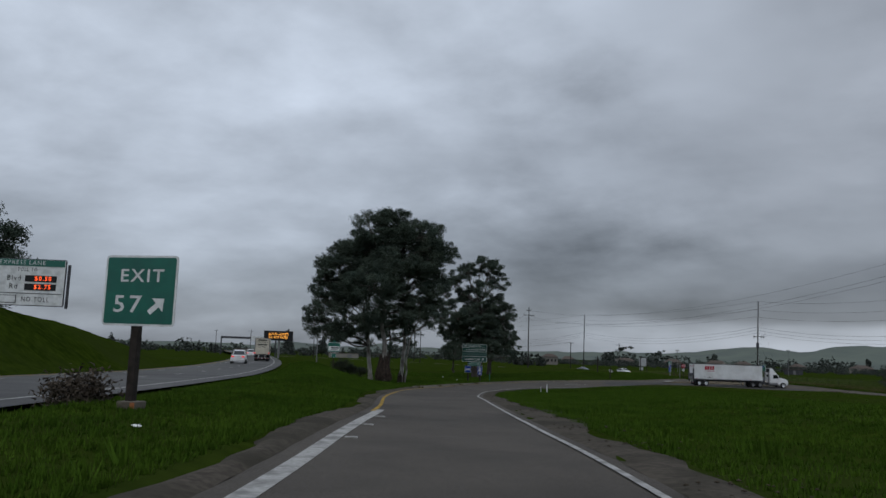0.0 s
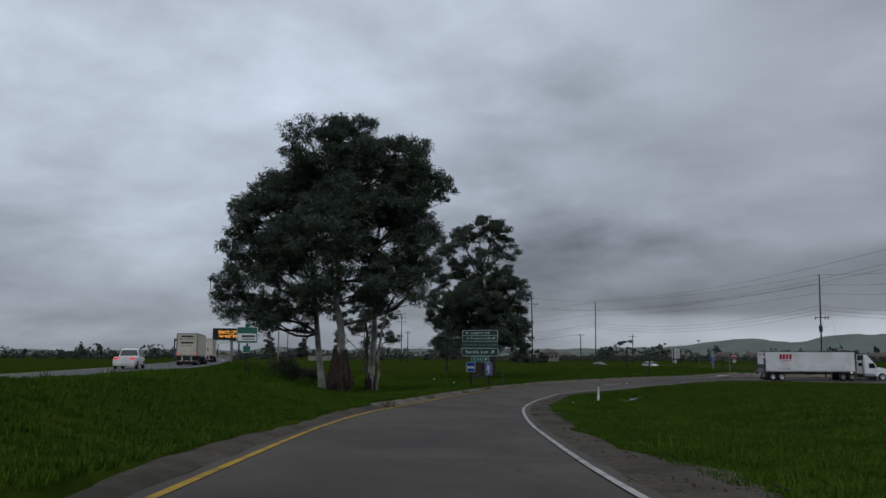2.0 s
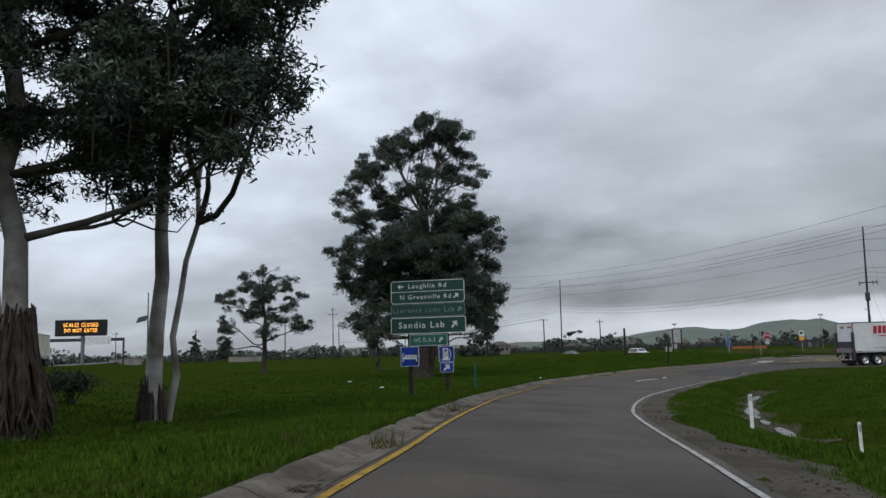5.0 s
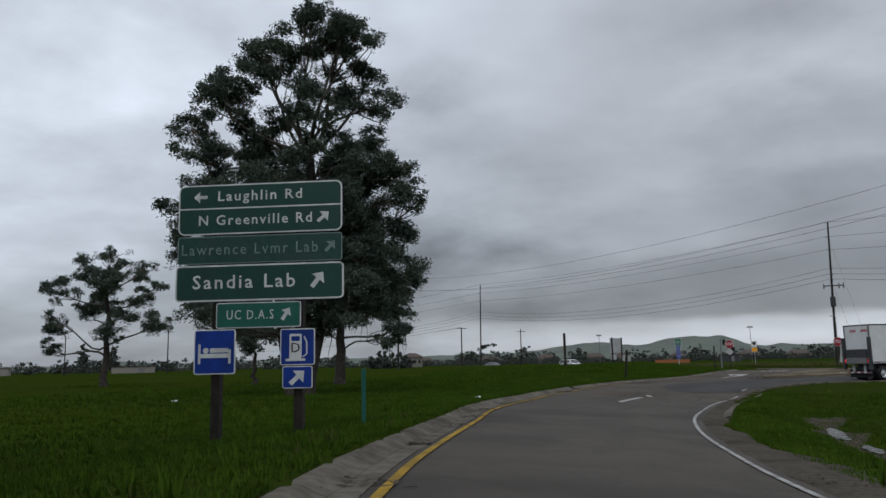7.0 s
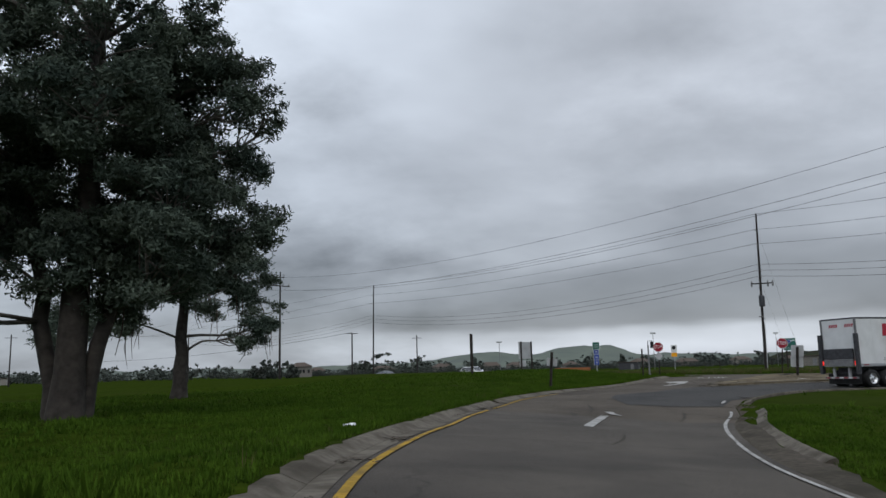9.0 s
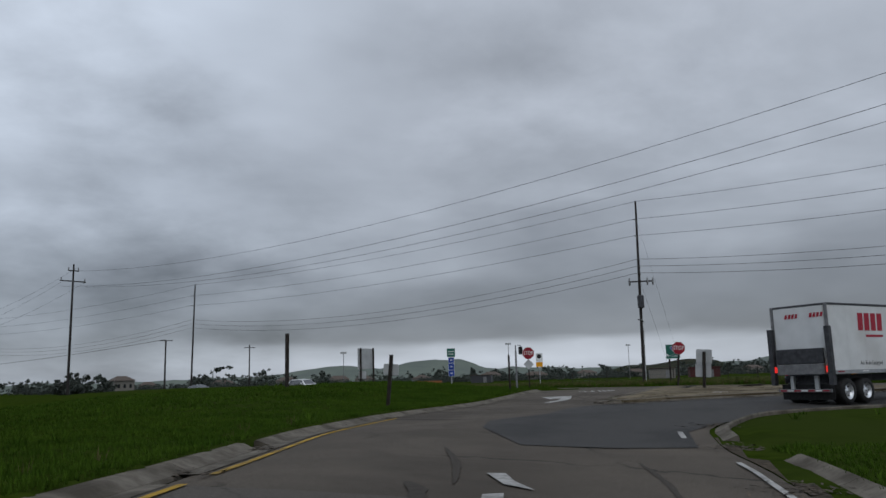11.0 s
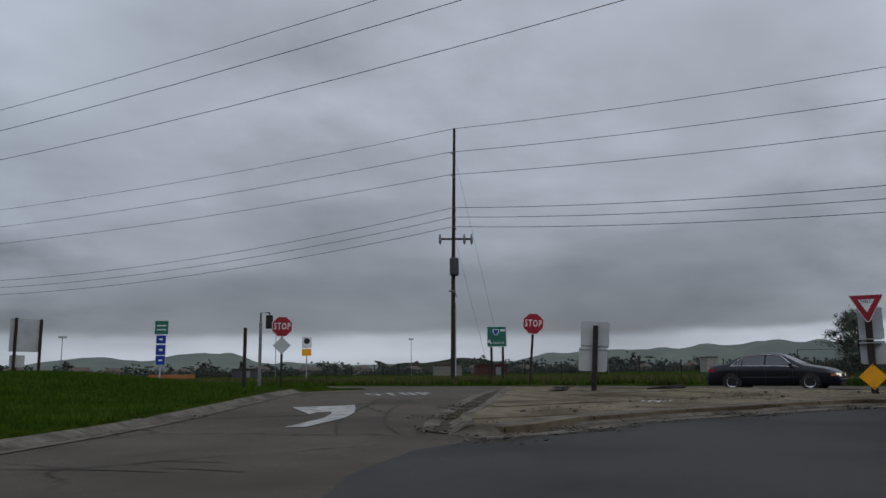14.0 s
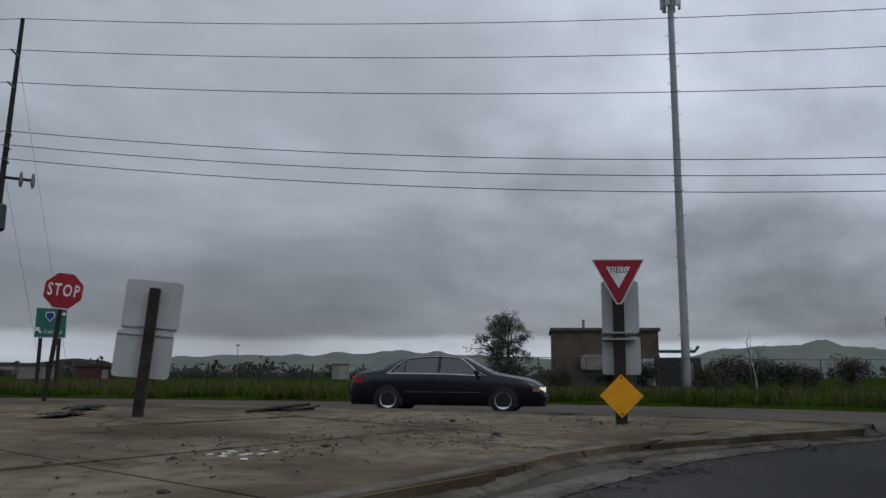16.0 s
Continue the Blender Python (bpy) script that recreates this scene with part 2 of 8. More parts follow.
M_POLE = material("creosoted_pole", (0.014, 0.012, 0.011), (0.032, 0.028, 0.025), 6, 0.9, 0.5, 30)
M_WIRE = material("black_cable", (0.012, 0.012, 0.013), (0.02, 0.02, 0.022), 20, 0.6, 0)
M_STEEL = material("galvanised_steel", (0.30, 0.31, 0.32), (0.42, 0.43, 0.44), 12, 0.5, 0.1, metal=0.6, c3=(0.24, 0.24, 0.25), scale3=2)
M_SIGNBACK = material("bare_aluminium_sheet", (0.36, 0.37, 0.37), (0.46, 0.47, 0.47), 2, 0.6, 0.0, metal=0.2, c3=(0.33, 0.335, 0.335), scale3=1.0)
M_SIGNGREEN = material("green_sign_sheet", (0.006, 0.100, 0.072), (0.008, 0.124, 0.088), 4, 0.45, 0.02, c3=(0.010, 0.092, 0.070), scale3=1.2, spec=0.5)
M_SIGNDARK = material("dark_green_sign_sheet", (0.005, 0.046, 0.034), (0.007, 0.060, 0.044), 4, 0.45, 0.02, c3=(0.009, 0.045, 0.036), scale3=1.2, spec=0.5)
M_SIGNFADED = material("faded_green_sign_sheet", (0.016, 0.055, 0.045), (0.024, 0.072, 0.060), 6, 0.7, 0.02, c3=(0.030, 0.065, 0.056), scale3=1.5)
M_SIGNWHITE = material("white_sign_sheet", (0.60, 0.61, 0.60), (0.72, 0.73, 0.72), 6, 0.5, 0.02, c3=(0.5, 0.51, 0.5), scale3=2)
M_SIGNPALE = material("faded_lettering", (0.13, 0.20, 0.18), (0.20, 0.27, 0.25), 8, 0.7, 0)
M_SIGNRED = material("red_sign_sheet", (0.235, 0.008, 0.020), (0.30, 0.012, 0.027), 4, 0.5, 0.02, c3=(0.20, 0.011, 0.021), scale3=1.5)
M_SIGNBLUE = material("blue_sign_sheet", (0.006, 0.035, 0.23), (0.008, 0.045, 0.30), 4, 0.45, 0.02, c3=(0.008, 0.032, 0.19), scale3=1.2)
M_SIGNYELLOW = material("amber_sign_sheet", (0.72, 0.30, 0.008), (0.82, 0.36, 0.012), 4, 0.5, 0.02)
M_SIGNBLACK = material("black_sign_panel", (0.008, 0.008, 0.009), (0.014, 0.014, 0.015), 6, 0.6, 0)
M_WOODPOST = material("brown_timber_post", (0.014, 0.011, 0.009), (0.036, 0.028, 0.023), 5, 0.9, 0.6, 30, c3=(0.021, 0.017, 0.014), scale3=1.5)
M_LED = glow("amber_led", (1.0, 0.42, 0.06), 1.6)
M_LEDRED = glow("orange_led", (1.0, 0.10, 0.02), 1.6)
M_TAIL = glow("lit_tail_lamp", (1.0, 0.03, 0.02), 0.55)
M_HEAD = glow("lit_head_lamp", (1.0, 0.85, 0.62), 0.5)
M_TRAILER = material("white_trailer_panel", (0.56, 0.57, 0.57), (0.66, 0.67, 0.67), 1.2, 0.4, 0.02, c3=(0.52, 0.52, 0.51), scale3=0.5, spec=0.5)
M_OLDTRAILER = material("yellowed_trailer_panel", (0.48, 0.44, 0.35), (0.58, 0.54, 0.45), 1.5, 0.5, 0.02, c3=(0.40, 0.36, 0.29), scale3=0.6)
M_DARKMETAL = material("dark_grey_metal", (0.035, 0.036, 0.040), (0.065, 0.066, 0.072), 6, 0.55, 0.1, metal=0.3)
M_GREYMETAL = material("worn_grey_metal", (0.13, 0.13, 0.135), (0.21, 0.21, 0.21), 6, 0.55, 0.1, metal=0.3)
M_RUBBER = material("tyre_rubber", (0.012, 0.012, 0.012), (0.024, 0.024, 0.024), 12, 0.9, 0.3)
M_RIM = material("polished_rim", (0.52, 0.53, 0.54), (0.66, 0.67, 0.68), 8, 0.32, 0.02, metal=0.7)
M_GLASS = material("dark_window_glass", (0.010, 0.012, 0.014), (0.016, 0.018, 0.020), 3, 0.06, 0, spec=0.55)
M_MAST = material("painted_steel_mast", (0.24, 0.255, 0.27), (0.29, 0.305, 0.32), 0.8, 0.55, 0.02, c3=(0.22, 0.235, 0.25), scale3=0.25)
M_CARGLASS = material("car_window_glass", (0.030, 0.034, 0.038), (0.040, 0.044, 0.048), 3, 0.04, 0, spec=0.9)
M_CARBLACK = material("black_car_paint", (0.0045, 0.0055, 0.0095), (0.006, 0.007, 0.012), 3, 0.22, 0, spec=0.35)
M_CARWHITE = material("white_car_paint", (0.60, 0.60, 0.60), (0.68, 0.68, 0.68), 3, 0.3, 0, spec=0.6)
M_CARGREEN = material("dark_teal_car_paint", (0.008, 0.018, 0.020), (0.012, 0.024, 0.026), 3, 0.25, 0, spec=0.6)
M_CHROME = material("chrome_trim", (0.6, 0.6, 0.6), (0.7, 0.7, 0.7), 8, 0.2, 0, metal=1.0)
M_TEXTRED = material("dark_red_lettering", (0.30, 0.012, 0.03), (0.36, 0.018, 0.036), 6, 0.5, 0)
M_TEXTBLACK = material("black_lettering", (0.015, 0.015, 0.016), (0.03, 0.03, 0.03), 6, 0.6, 0)
M_ORANGE = material("orange_marking", (0.24, 0.085, 0.03), (0.30, 0.11, 0.04), 6, 0.6, 0)

def cracked(m, scale, width, depth):
    """Adds a net of fine dark cracks, broken up by broad noise, to a pavement."""
    n, l = m.node_tree.nodes, m.node_tree.links
    b = n["Principled BSDF"]
    co = n.new("ShaderNodeTexCoord")
    wob = n.new("ShaderNodeTexNoise")
    wob.inputs["Scale"].default_value, wob.inputs["Detail"].default_value = 1.3, 5.0
    l.new(co.outputs["Object"], wob.inputs["Vector"])
    mix = n.new("ShaderNodeMix")
    mix.data_type, mix.blend_type = "RGBA", "LINEAR_LIGHT"
    mix.inputs[0].default_value = 0.55
    l.new(co.outputs["Object"], mix.inputs[6])
    l.new(wob.outputs["Color"], mix.inputs[7])
    vo = n.new("ShaderNodeTexVoronoi")
    vo.feature = "DISTANCE_TO_EDGE"
    vo.inputs["Scale"].default_value = scale
    l.new(mix.outputs[2], vo.inputs["Vector"])
    line = n.new("ShaderNodeMapRange")
    line.inputs[1].default_value, line.inputs[2].default_value = width * 0.3, width
    line.inputs[3].default_value, line.inputs[4].default_value = 1.0, 0.0
    l.new(vo.outputs["Distance"], line.inputs[0])
    gap = n.new("ShaderNodeTexNoise")
    gap.inputs["Scale"].default_value = 0.16
    l.new(co.outputs["Object"], gap.inputs["Vector"])
    some = n.new("ShaderNodeMapRange")
    some.inputs[1].default_value, some.inputs[2].default_value = 0.48, 0.58
    l.new(gap.outputs["Fac"], some.inputs[0])
    f = n.new("ShaderNodeMath")
    f.operation = "MULTIPLY"
    l.new(line.outputs[0], f.inputs[0])
    l.new(some.outputs[0], f.inputs[1])
    dark = n.new("ShaderNodeMix")
    dark.data_type, dark.blend_type = "RGBA", "MULTIPLY"
    dark.inputs[7].default_value = (depth, depth, depth, 1)
    l.new(f.outputs[0], dark.inputs[0])
    l.new(b.inputs["Base Color"].links[0].from_socket, dark.inputs[6])
    # oily blotches and patched places
    blot = n.new("ShaderNodeTexNoise")
    blot.inputs["Scale"].default_value, blot.inputs["Detail"].default_value, blot.inputs["Distortion"].default_value = 0.55, 7.0, 0.8
    l.new(co.outputs["Object"], blot.inputs["Vector"])
    tone = n.new("ShaderNodeMapRange")
    tone.inputs[1].default_value, tone.inputs[2].default_value = 0.36, 0.64
    tone.inputs[3].default_value, tone.inputs[4].default_value = 0.88, 1.08
    l.new(blot.outputs["Fac"], tone.inputs[0])
    hs = n.new("ShaderNodeHueSaturation")
    l.new(tone.outputs[0], hs.inputs["Value"])
    l.new(dark.outputs[2], hs.inputs["Color"])
    l.new(hs.outputs[0], b.inputs["Base Color"])


M_ROADJ = material("old_pale_asphalt", (0.058, 0.048, 0.0375), (0.104, 0.087, 0.069), 32, 0.9, 0.5, 90, c3=(0.058, 0.048, 0.0375), scale3=0.2, rough2=0.78, spec=0.12)
M_MOUND = material("scrubby_hillside", (0.022, 0.024, 0.018), (0.042, 0.042, 0.031), 0.05, 1.0, 0, c3=(0.030, 0.038, 0.022), scale3=0.012, spec=0.0)
cracked(M_ROADJ, 0.16, 0.014, 0.4)
cracked(M_ROAD, 0.12, 0.007, 0.72)
cracked(M_SLAB, 0.30, 0.016, 0.35)
cracked(M_FREEWAY, 0.12, 0.008, 0.6)
M_TAR = material("dark_tar_stain", (0.034, 0.0285, 0.023), (0.052, 0.044, 0.036), 9, 0.85, 0.3, 60, c3=(0.044, 0.037, 0.030), scale3=1.4, spec=0.12)
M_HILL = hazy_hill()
# leaf colour paled and greyed to stand in for the haze of distance
M_FARTREE = foliage("far_tree_line", (0.044, 0.054, 0.048), (0.078, 0.086, 0.074), 0.40)
M_STUCCO = material("tan_stucco", (0.075, 0.058, 0.045), (0.10, 0.080, 0.062), 5, 0.9, 0.3, 60, c3=(0.062, 0.048, 0.038), scale3=0.8)
M_ROOF = material("brown_roof", (0.06, 0.046, 0.038), (0.10, 0.078, 0.062), 4, 0.9, 0.4)
M_HOUSEWALL = material("pale_house_wall", (0.15, 0.14, 0.125), (0.22, 0.205, 0.18), 4, 0.9, 0.2, vary=0.35)
M_REDSHED = material("red_metal_shed", (0.050, 0.014, 0.013), (0.068, 0.020, 0.018), 3, 0.8, 0.1)
M_WATER = material("ditch_water", (0.03, 0.029, 0.024), (0.06, 0.055, 0.046), 3, 0.10, 0.3, 5, c3=(0.05, 0.043, 0.034), scale3=1.5, rough2=0.4, spec=0.5)
M_LITTER = material("white_litter", (0.6, 0.6, 0.6), (0.75, 0.75, 0.75), 10, 0.7, 0.3)
M_DEBRIS = material("dead_leaf_litter", (0.03, 0.024, 0.018), (0.085, 0.066, 0.048), 8, 0.95, 0.5, vary=0.4, island=True)
M_MARKERG = material("green_marker_plastic", (0.010, 0.10, 0.075), (0.014, 0.12, 0.09), 6, 0.6, 0)


# ---- mesh helpers ----
def part(name, bm, mat, parent=None, label="", smooth=False):
    me = bpy.data.meshes.new(name)
    bm.normal_update()
    bm.to_mesh(me)
    bm.free()
    if smooth:
        me.polygons.foreach_set("use_smooth", [True] * len(me.polygons))
    me.materials.append(mat)
    ob = new(name, me)
    if parent:
        ob.parent = parent
    if label:
        ob["label"] = label
    return ob


def raw(name, verts, faces, mat, parent=None, smooth=False):
    me = bpy.data.meshes.new(name)
    me.from_pydata([tuple(v) for v in verts], [], faces)
    if smooth:
        me.polygons.foreach_set("use_smooth", [True] * len(me.polygons))
    me.materials.append(mat)
    ob = new(name, me)
    if parent:
        ob.parent = parent
    return ob


def quick(name, verts, faces, mat, parent=None):
    """A mesh from number arrays, all faces with the same count of corners."""
    verts, faces = np.asarray(verts, np.float32), np.asarray(faces, np.int32)
    me = bpy.data.meshes.new(name)
    me.vertices.add(len(verts))
    me.vertices.foreach_set("co", verts.ravel())
    k = faces.shape[1]
    me.loops.add(faces.size)
    me.loops.foreach_set("vertex_index", faces.ravel())
    me.polygons.add(len(faces))
    me.polygons.foreach_set("loop_start", np.arange(0, faces.size, k, dtype=np.int32))
    me.update(calc_edges=True)
    me.validate()
    me.materials.append(mat)
    ob = new(name, me)
    if parent:
        ob.parent = parent
    return ob


def thing(name, m, label, category, group="", kind=""):
    ob = new(name)
    ob.matrix_basis = m
    return tagged(ob, label, category, group, kind)


def box(bm, c, s, bevel=0.0, m=None):
    """A box of size s about c, with bevelled edges."""
    r = bmesh.ops.create_cube(bm, size=1.0)
    vs = r["verts"]
    bmesh.ops.transform(bm, matrix=Matrix.Translation(c) @ Matrix.Diagonal((*s, 1)), verts=vs)
    if bevel:
        es = list({e for v in vs for e in v.link_edges})
        out = bmesh.ops.bevel(bm, geom=es, offset=bevel, segments=2, affect="EDGES", profile=0.6)
        vs = list({v for f in out["faces"] for v in f.verts} | {v for v in vs if v.is_valid})
    if m is not None:
        bmesh.ops.transform(bm, matrix=m, verts=vs)
    return bm


def tube(bm, pts, radii, seg=8, cap=True):
    """A round tube along points."""
    pts = [Vector(p) for p in pts]
    if isinstance(radii, (int, float)):
        radii = [radii] * len(pts)
    rings, a = [], None
    for i, p in enumerate(pts):
        d = (pts[min(i + 1, len(pts) - 1)] - pts[max(i - 1, 0)]).normalized()
        if a is None or (a - d * a.dot(d)).length < 0.1:
            a = Vector((1, 0, 0)) if abs(d.z) > 0.95 else d.cross(Vector((0, 0, 1)))
        a = (a - d * a.dot(d)).normalized()
        b = d.cross(a)
        rings.append([bm.verts.new(p + (a * math.cos(t) + b * math.sin(t)) * radii[i]) for t in (2 * math.pi * k / seg for k in range(seg))])
    for r0, r1 in zip(rings, rings[1:]):
        for k in range(seg):
            bm.faces.new((r0[k], r0[(k + 1) % seg], r1[(k + 1) % seg], r1[k]))
    if cap:
        bm.faces.new(rings[0][::-1])
        bm.faces.new(rings[-1])
    return bm


def plate(bm, poly, y0, y1, m=None):
    """A flat polygon in x and z, from depth y0 to y1."""
    f = [bm.verts.new((x, y0, z)) for x, z in poly]
    b = [bm.verts.new((x, y1, z)) for x, z in poly]
    n = len(poly)
    bm.faces.new(f)
    bm.faces.new(b[::-1])
    for i in range(n):
        bm.faces.new((f[i], b[i], b[(i + 1) % n], f[(i + 1) % n]))
    if m is not None:
        bmesh.ops.transform(bm, matrix=m, verts=f + b)
    return bm


def rounded(w, h, r, cx=0.0, cz=0.0, n=4):
    out = []
    for sx, sz, a0 in ((1, 1, 0), (-1, 1, 90), (-1, -1, 180), (1, -1, 270)):
        for k in range(n + 1):
            a = radians(a0 + 90 * k / n)
            out.append((cx + sx * (w / 2 - r) + r * math.cos(a), cz + sz * (h / 2 - r) + r * math.sin(a)))
    return out


def ngon(n, r, a0=0.0, cx=0.0, cz=0.0):
    return [(cx + r * math.cos(radians(a0 + 360 * k / n)), cz + r * math.sin(radians(a0 + 360 * k / n))) for k in range(n)]


def lettering(name, text, height, mat, parent, x, z, y=-0.018, width=None, align="CENTER", m=None, thick=0.002, bold=0.0):
    """Raised letters on a sign's face (the face looks towards -y); width: squeezed or spread to it."""
    cu = bpy.data.curves.new(name, "FONT")
    cu.body, cu.size, cu.align_x, cu.align_y = text, height / 0.7, align, "CENTER"
    cu.extrude, cu.offset, cu.resolution_u = thick, bold * 0.5, 2
    cu.space_character = 1.22
    tmp = new(name + "_tmp", cu)
    dg = bpy.context.evaluated_depsgraph_get()
    me = bpy.data.meshes.new_from_object(tmp.evaluated_get(dg))
    bpy.data.objects.remove(tmp)
    bpy.data.curves.remove(cu)
    xs = [v.co.x for v in me.vertices]
    k = width / (max(xs) - min(xs)) if width and xs else 1.0
    me.transform(Matrix.Translation((x, y, z)) @ (m or Matrix()) @ Matrix.Rotation(radians(90), 4, "X") @ Matrix.Diagonal((k, 1, 1, 1)))
    me.materials.clear()
    me.materials.append(mat)
    # the words part at the widest gaps
    bm = bmesh.new()
    bm.from_mesh(me)
    bpy.data.meshes.remove(me)
    local = ((m or Matrix()).to_3x3() @ Vector((1, 0, 0))).normalized()
    spans = sorted((min(v.co.dot(local) for v in f.verts), max(v.co.dot(local) for v in f.verts)) for f in bm.faces)
    cuts, reach = [], spans[0][1]
    for lo, hi in spans:
        if lo - reach > height * 0.34 * max(k, 0.75):
            cuts.append((lo + reach) / 2)
        reach = max(reach, hi)
    bounds = [-1e9] + cuts + [1e9]
    for lo, hi in zip(bounds, bounds[1:]):
        word = bm.copy()
        bmesh.ops.delete(word, geom=[f for f in word.faces if not lo <= f.calc_center_median().dot(local) < hi], context="FACES")
        ob = part(name, word, mat, parent)
    bm.free()
    return ob


ARROW = [(-0.12, -0.5), (0.12, -0.5), (0.12, 0.05), (0.42, 0.05), (0.0, 0.5), (-0.42, 0.05), (-0.12, 0.05)]


def arrow(name, size, turn, x, z, mat, parent, y=-0.022):
    a = radians(turn)
    poly = [(x + size * (px * math.cos(a) - pz * math.sin(a)), z + size * (px * math.sin(a) + pz * math.cos(a))) for px, pz in ARROW]
    return part(name, plate(bmesh.new(), poly, y, y + 0.004), mat, parent)


# ---- the lie of the land ----
GY = [-60, -20, 0, 20, 40, 60, 80, 100, 120, 140, 152]
GZ = [4.7, 3.6, 3.0, 2.66, 2.10, 1.46, 0.98, 0.58, 0.26, 0.07, 0.0]


def ease(a):
    a = np.clip(a, 0, 1)
    return a * a * (3 - 2 * a)


def level(x, y):
    """Height of the pavements: the fall of the ramp, its banking in the curve, the rise to the frontage road."""
    d = (x - np.interp(y, LEFT[:, 1], LEFT[:, 0])) * 0.85
    bank = np.interp(y, (40, 50, 70, 90, 110, 125, 138, 144, 152), (0, -0.10, -0.25, -0.39, -0.50, -0.53, -0.44, -0.28, 0)) * np.clip(d / 5.5, 0, 1.25) * ease((45 - d) / 20)
    return np.interp(y, GY, GZ) + bank + 0.33 * ease(((x - 43) * 0.64 + (y - 161.5) * 0.77 + 2) / 19)


def freeway_level(x, y):
    """Height of the freeway, which levels out while the ramp falls away."""
    return np.interp(y, (-60, 0, 30, 60, 90, 130, 600), (4.7, 3.1, 2.62, 2.2, 1.98, 1.9, 1.9))


def spline(pts, step=1.0):
    """A smooth line through points, with about that step."""
    p = np.array(pts, float)
    out = []
    for i in range(len(p) - 1):
        p0, p1, p2, p3 = p[max(i - 1, 0)], p[i], p[i + 1], p[min(i + 2, len(p) - 1)]
        n = max(2, int(np.hypot(*(p2 - p1)) / step))
        for k in range(n):
            t = k / n
            out.append(0.5 * (2 * p1 + (p2 - p0) * t + (2 * p0 - 5 * p1 + 4 * p2 - p3) * t * t + (3 * p1 - p0 - 3 * p2 + p3) * t ** 3))
    out.append(p[-1])
    return np.array(out)


def resample(line, n):
    d = np.r_[0, np.cumsum(np.hypot(*np.diff(line, axis=0).T))]
    s = np.linspace(0, d[-1], n)
    return np.c_[np.interp(s, d, line[:, 0]), np.interp(s, d, line[:, 1])]


def shifted(line, off):
    """The line moved to its right by off."""
    t = np.gradient(line, axis=0)
    t /= np.hypot(*t.T)[:, None]
    return line + np.c_[t[:, 1], -t[:, 0]] * (off if np.isscalar(off) else np.asarray(off)[:, None])


def off_line(line, x, y):
    """Distance to a line and the side: positive to its right."""
    a, b = line[:-1], line[1:]
    best, side = np.full(np.shape(x), 1e9), np.zeros(np.shape(x))
    for (ax, ay), (bx, by) in zip(a, b):
        dx, dy = bx - ax, by - ay
        t = np.clip(((x - ax) * dx + (y - ay) * dy) / (dx * dx + dy * dy), 0, 1)
        d = np.hypot(x - ax - t * dx, y - ay - t * dy)
        s = np.sign((x - ax) * dy - (y - ay) * dx)
        near = d < best
        best, side = np.where(near, d, best), np.where(near, s, side)
    return best * np.where(side == 0, 1, side)


def inside(poly, x, y):
    hit = np.zeros(np.shape(x), bool)
    for (ax, ay), (bx, by) in zip(poly, np.roll(poly, -1, axis=0)):
        cross = ((ay > y) != (by > y)) & (x < (bx - ax) * (y - ay) / (by - ay + 1e-12) + ax)
        hit ^= cross
    return hit


# the ramp's two painted edges
LEFT = spline([(-0.2, -40), (-0.4, -10), (-0.56, 9.3), (-0.72, 16), (-0.97, 27), (-1.85, 38.4), (-2.25, 47), (-2.5, 59), (-2.0, 66.5), (-1.4, 70.5), (-0.63, 75.5), (0.5, 83), (1.33, 87.5), (2.25, 92), (3.58, 99), (5.69, 108), (7.08, 112.8), (9.45, 120), (11.1, 125), (13.6, 130.5), (15.0, 133), (17.2, 137.4), (20.7, 143.4), (24.4, 149.7), (28.0, 154.3), (30.7, 157.3), (33.8, 160.2), (37.0, 163.1), (42.6, 168.2), (48.0, 173.4), (53.0, 178.6)])
RIGHT = spline([(4.2, -40), (4.0, -10), (3.7, 10.6), (3.25, 20), (2.97, 30), (2.81, 39), (2.74, 48), (2.95, 56), (3.3, 64), (3.92, 72.3), (4.73, 78.7), (5.83, 85.2), (7.16, 91.5), (8.49, 97.9), (9.85, 103.8), (11.62, 109.35), (13.2, 113.5), (14.85, 117.5), (16.72, 121.5), (19.15, 126.2), (22.05, 130.85), (25.0, 135.0), (28.41, 139.04), (30.4, 141.76), (32.4, 144.0), (34.0, 145.6), (36.4, 147.1), (38.4, 148.1), (40.6, 148.5), (47, 147.9), (54, 145.1), (61, 139.4), (66, 132)])
ISLAND = np.array([(42.2, 159.4), (42.3, 158.5), (43.2, 158.5), (45.5, 159.0), (48.3, 158.7), (51.4, 157.7), (53.5, 157.4), (55.2, 156.7), (56.6, 155.8), (58.7, 154.3), (60.7, 152.7), (62.2, 152.4), (61.8, 156.5), (60.9, 161.0), (59.9, 167.0), (59.5, 171.0), (58.6, 171.9), (57.3, 171.2), (54.1, 168.7), (50.5, 166.0), (47.3, 163.6), (44.4, 161.6)])
CROSS = spline([(20.0, -320), (40.0, -100), (56.0, 30), (65.0, 108), (67.6, 135), (67.0, 148), (65.0, 160), (63.5, 170), (61.5, 180), (58.3, 192), (53.5, 206), (46.5, 223), (35.5, 245), (16, 278), (-25, 335), (-120, 440)], 2.0)
FREEWAY = spline([(-5.8, -60), (-6.6, 0), (-8.5, 22), (-11.5, 45), (-14.6, 65), (-19.2, 90), (-26.5, 125), (-37.5, 170), (-55, 235), (-85, 330), (-160, 560)], 4.0)
CROSS_HALF = 4.0
FW_WIDTH = 9.6
RAMP_POLY = np.vstack([shifted(LEFT, -0.85), (57, 180), (60, 174), (65, 150), (66, 132), shifted(RIGHT, 0.35)[::-1]])


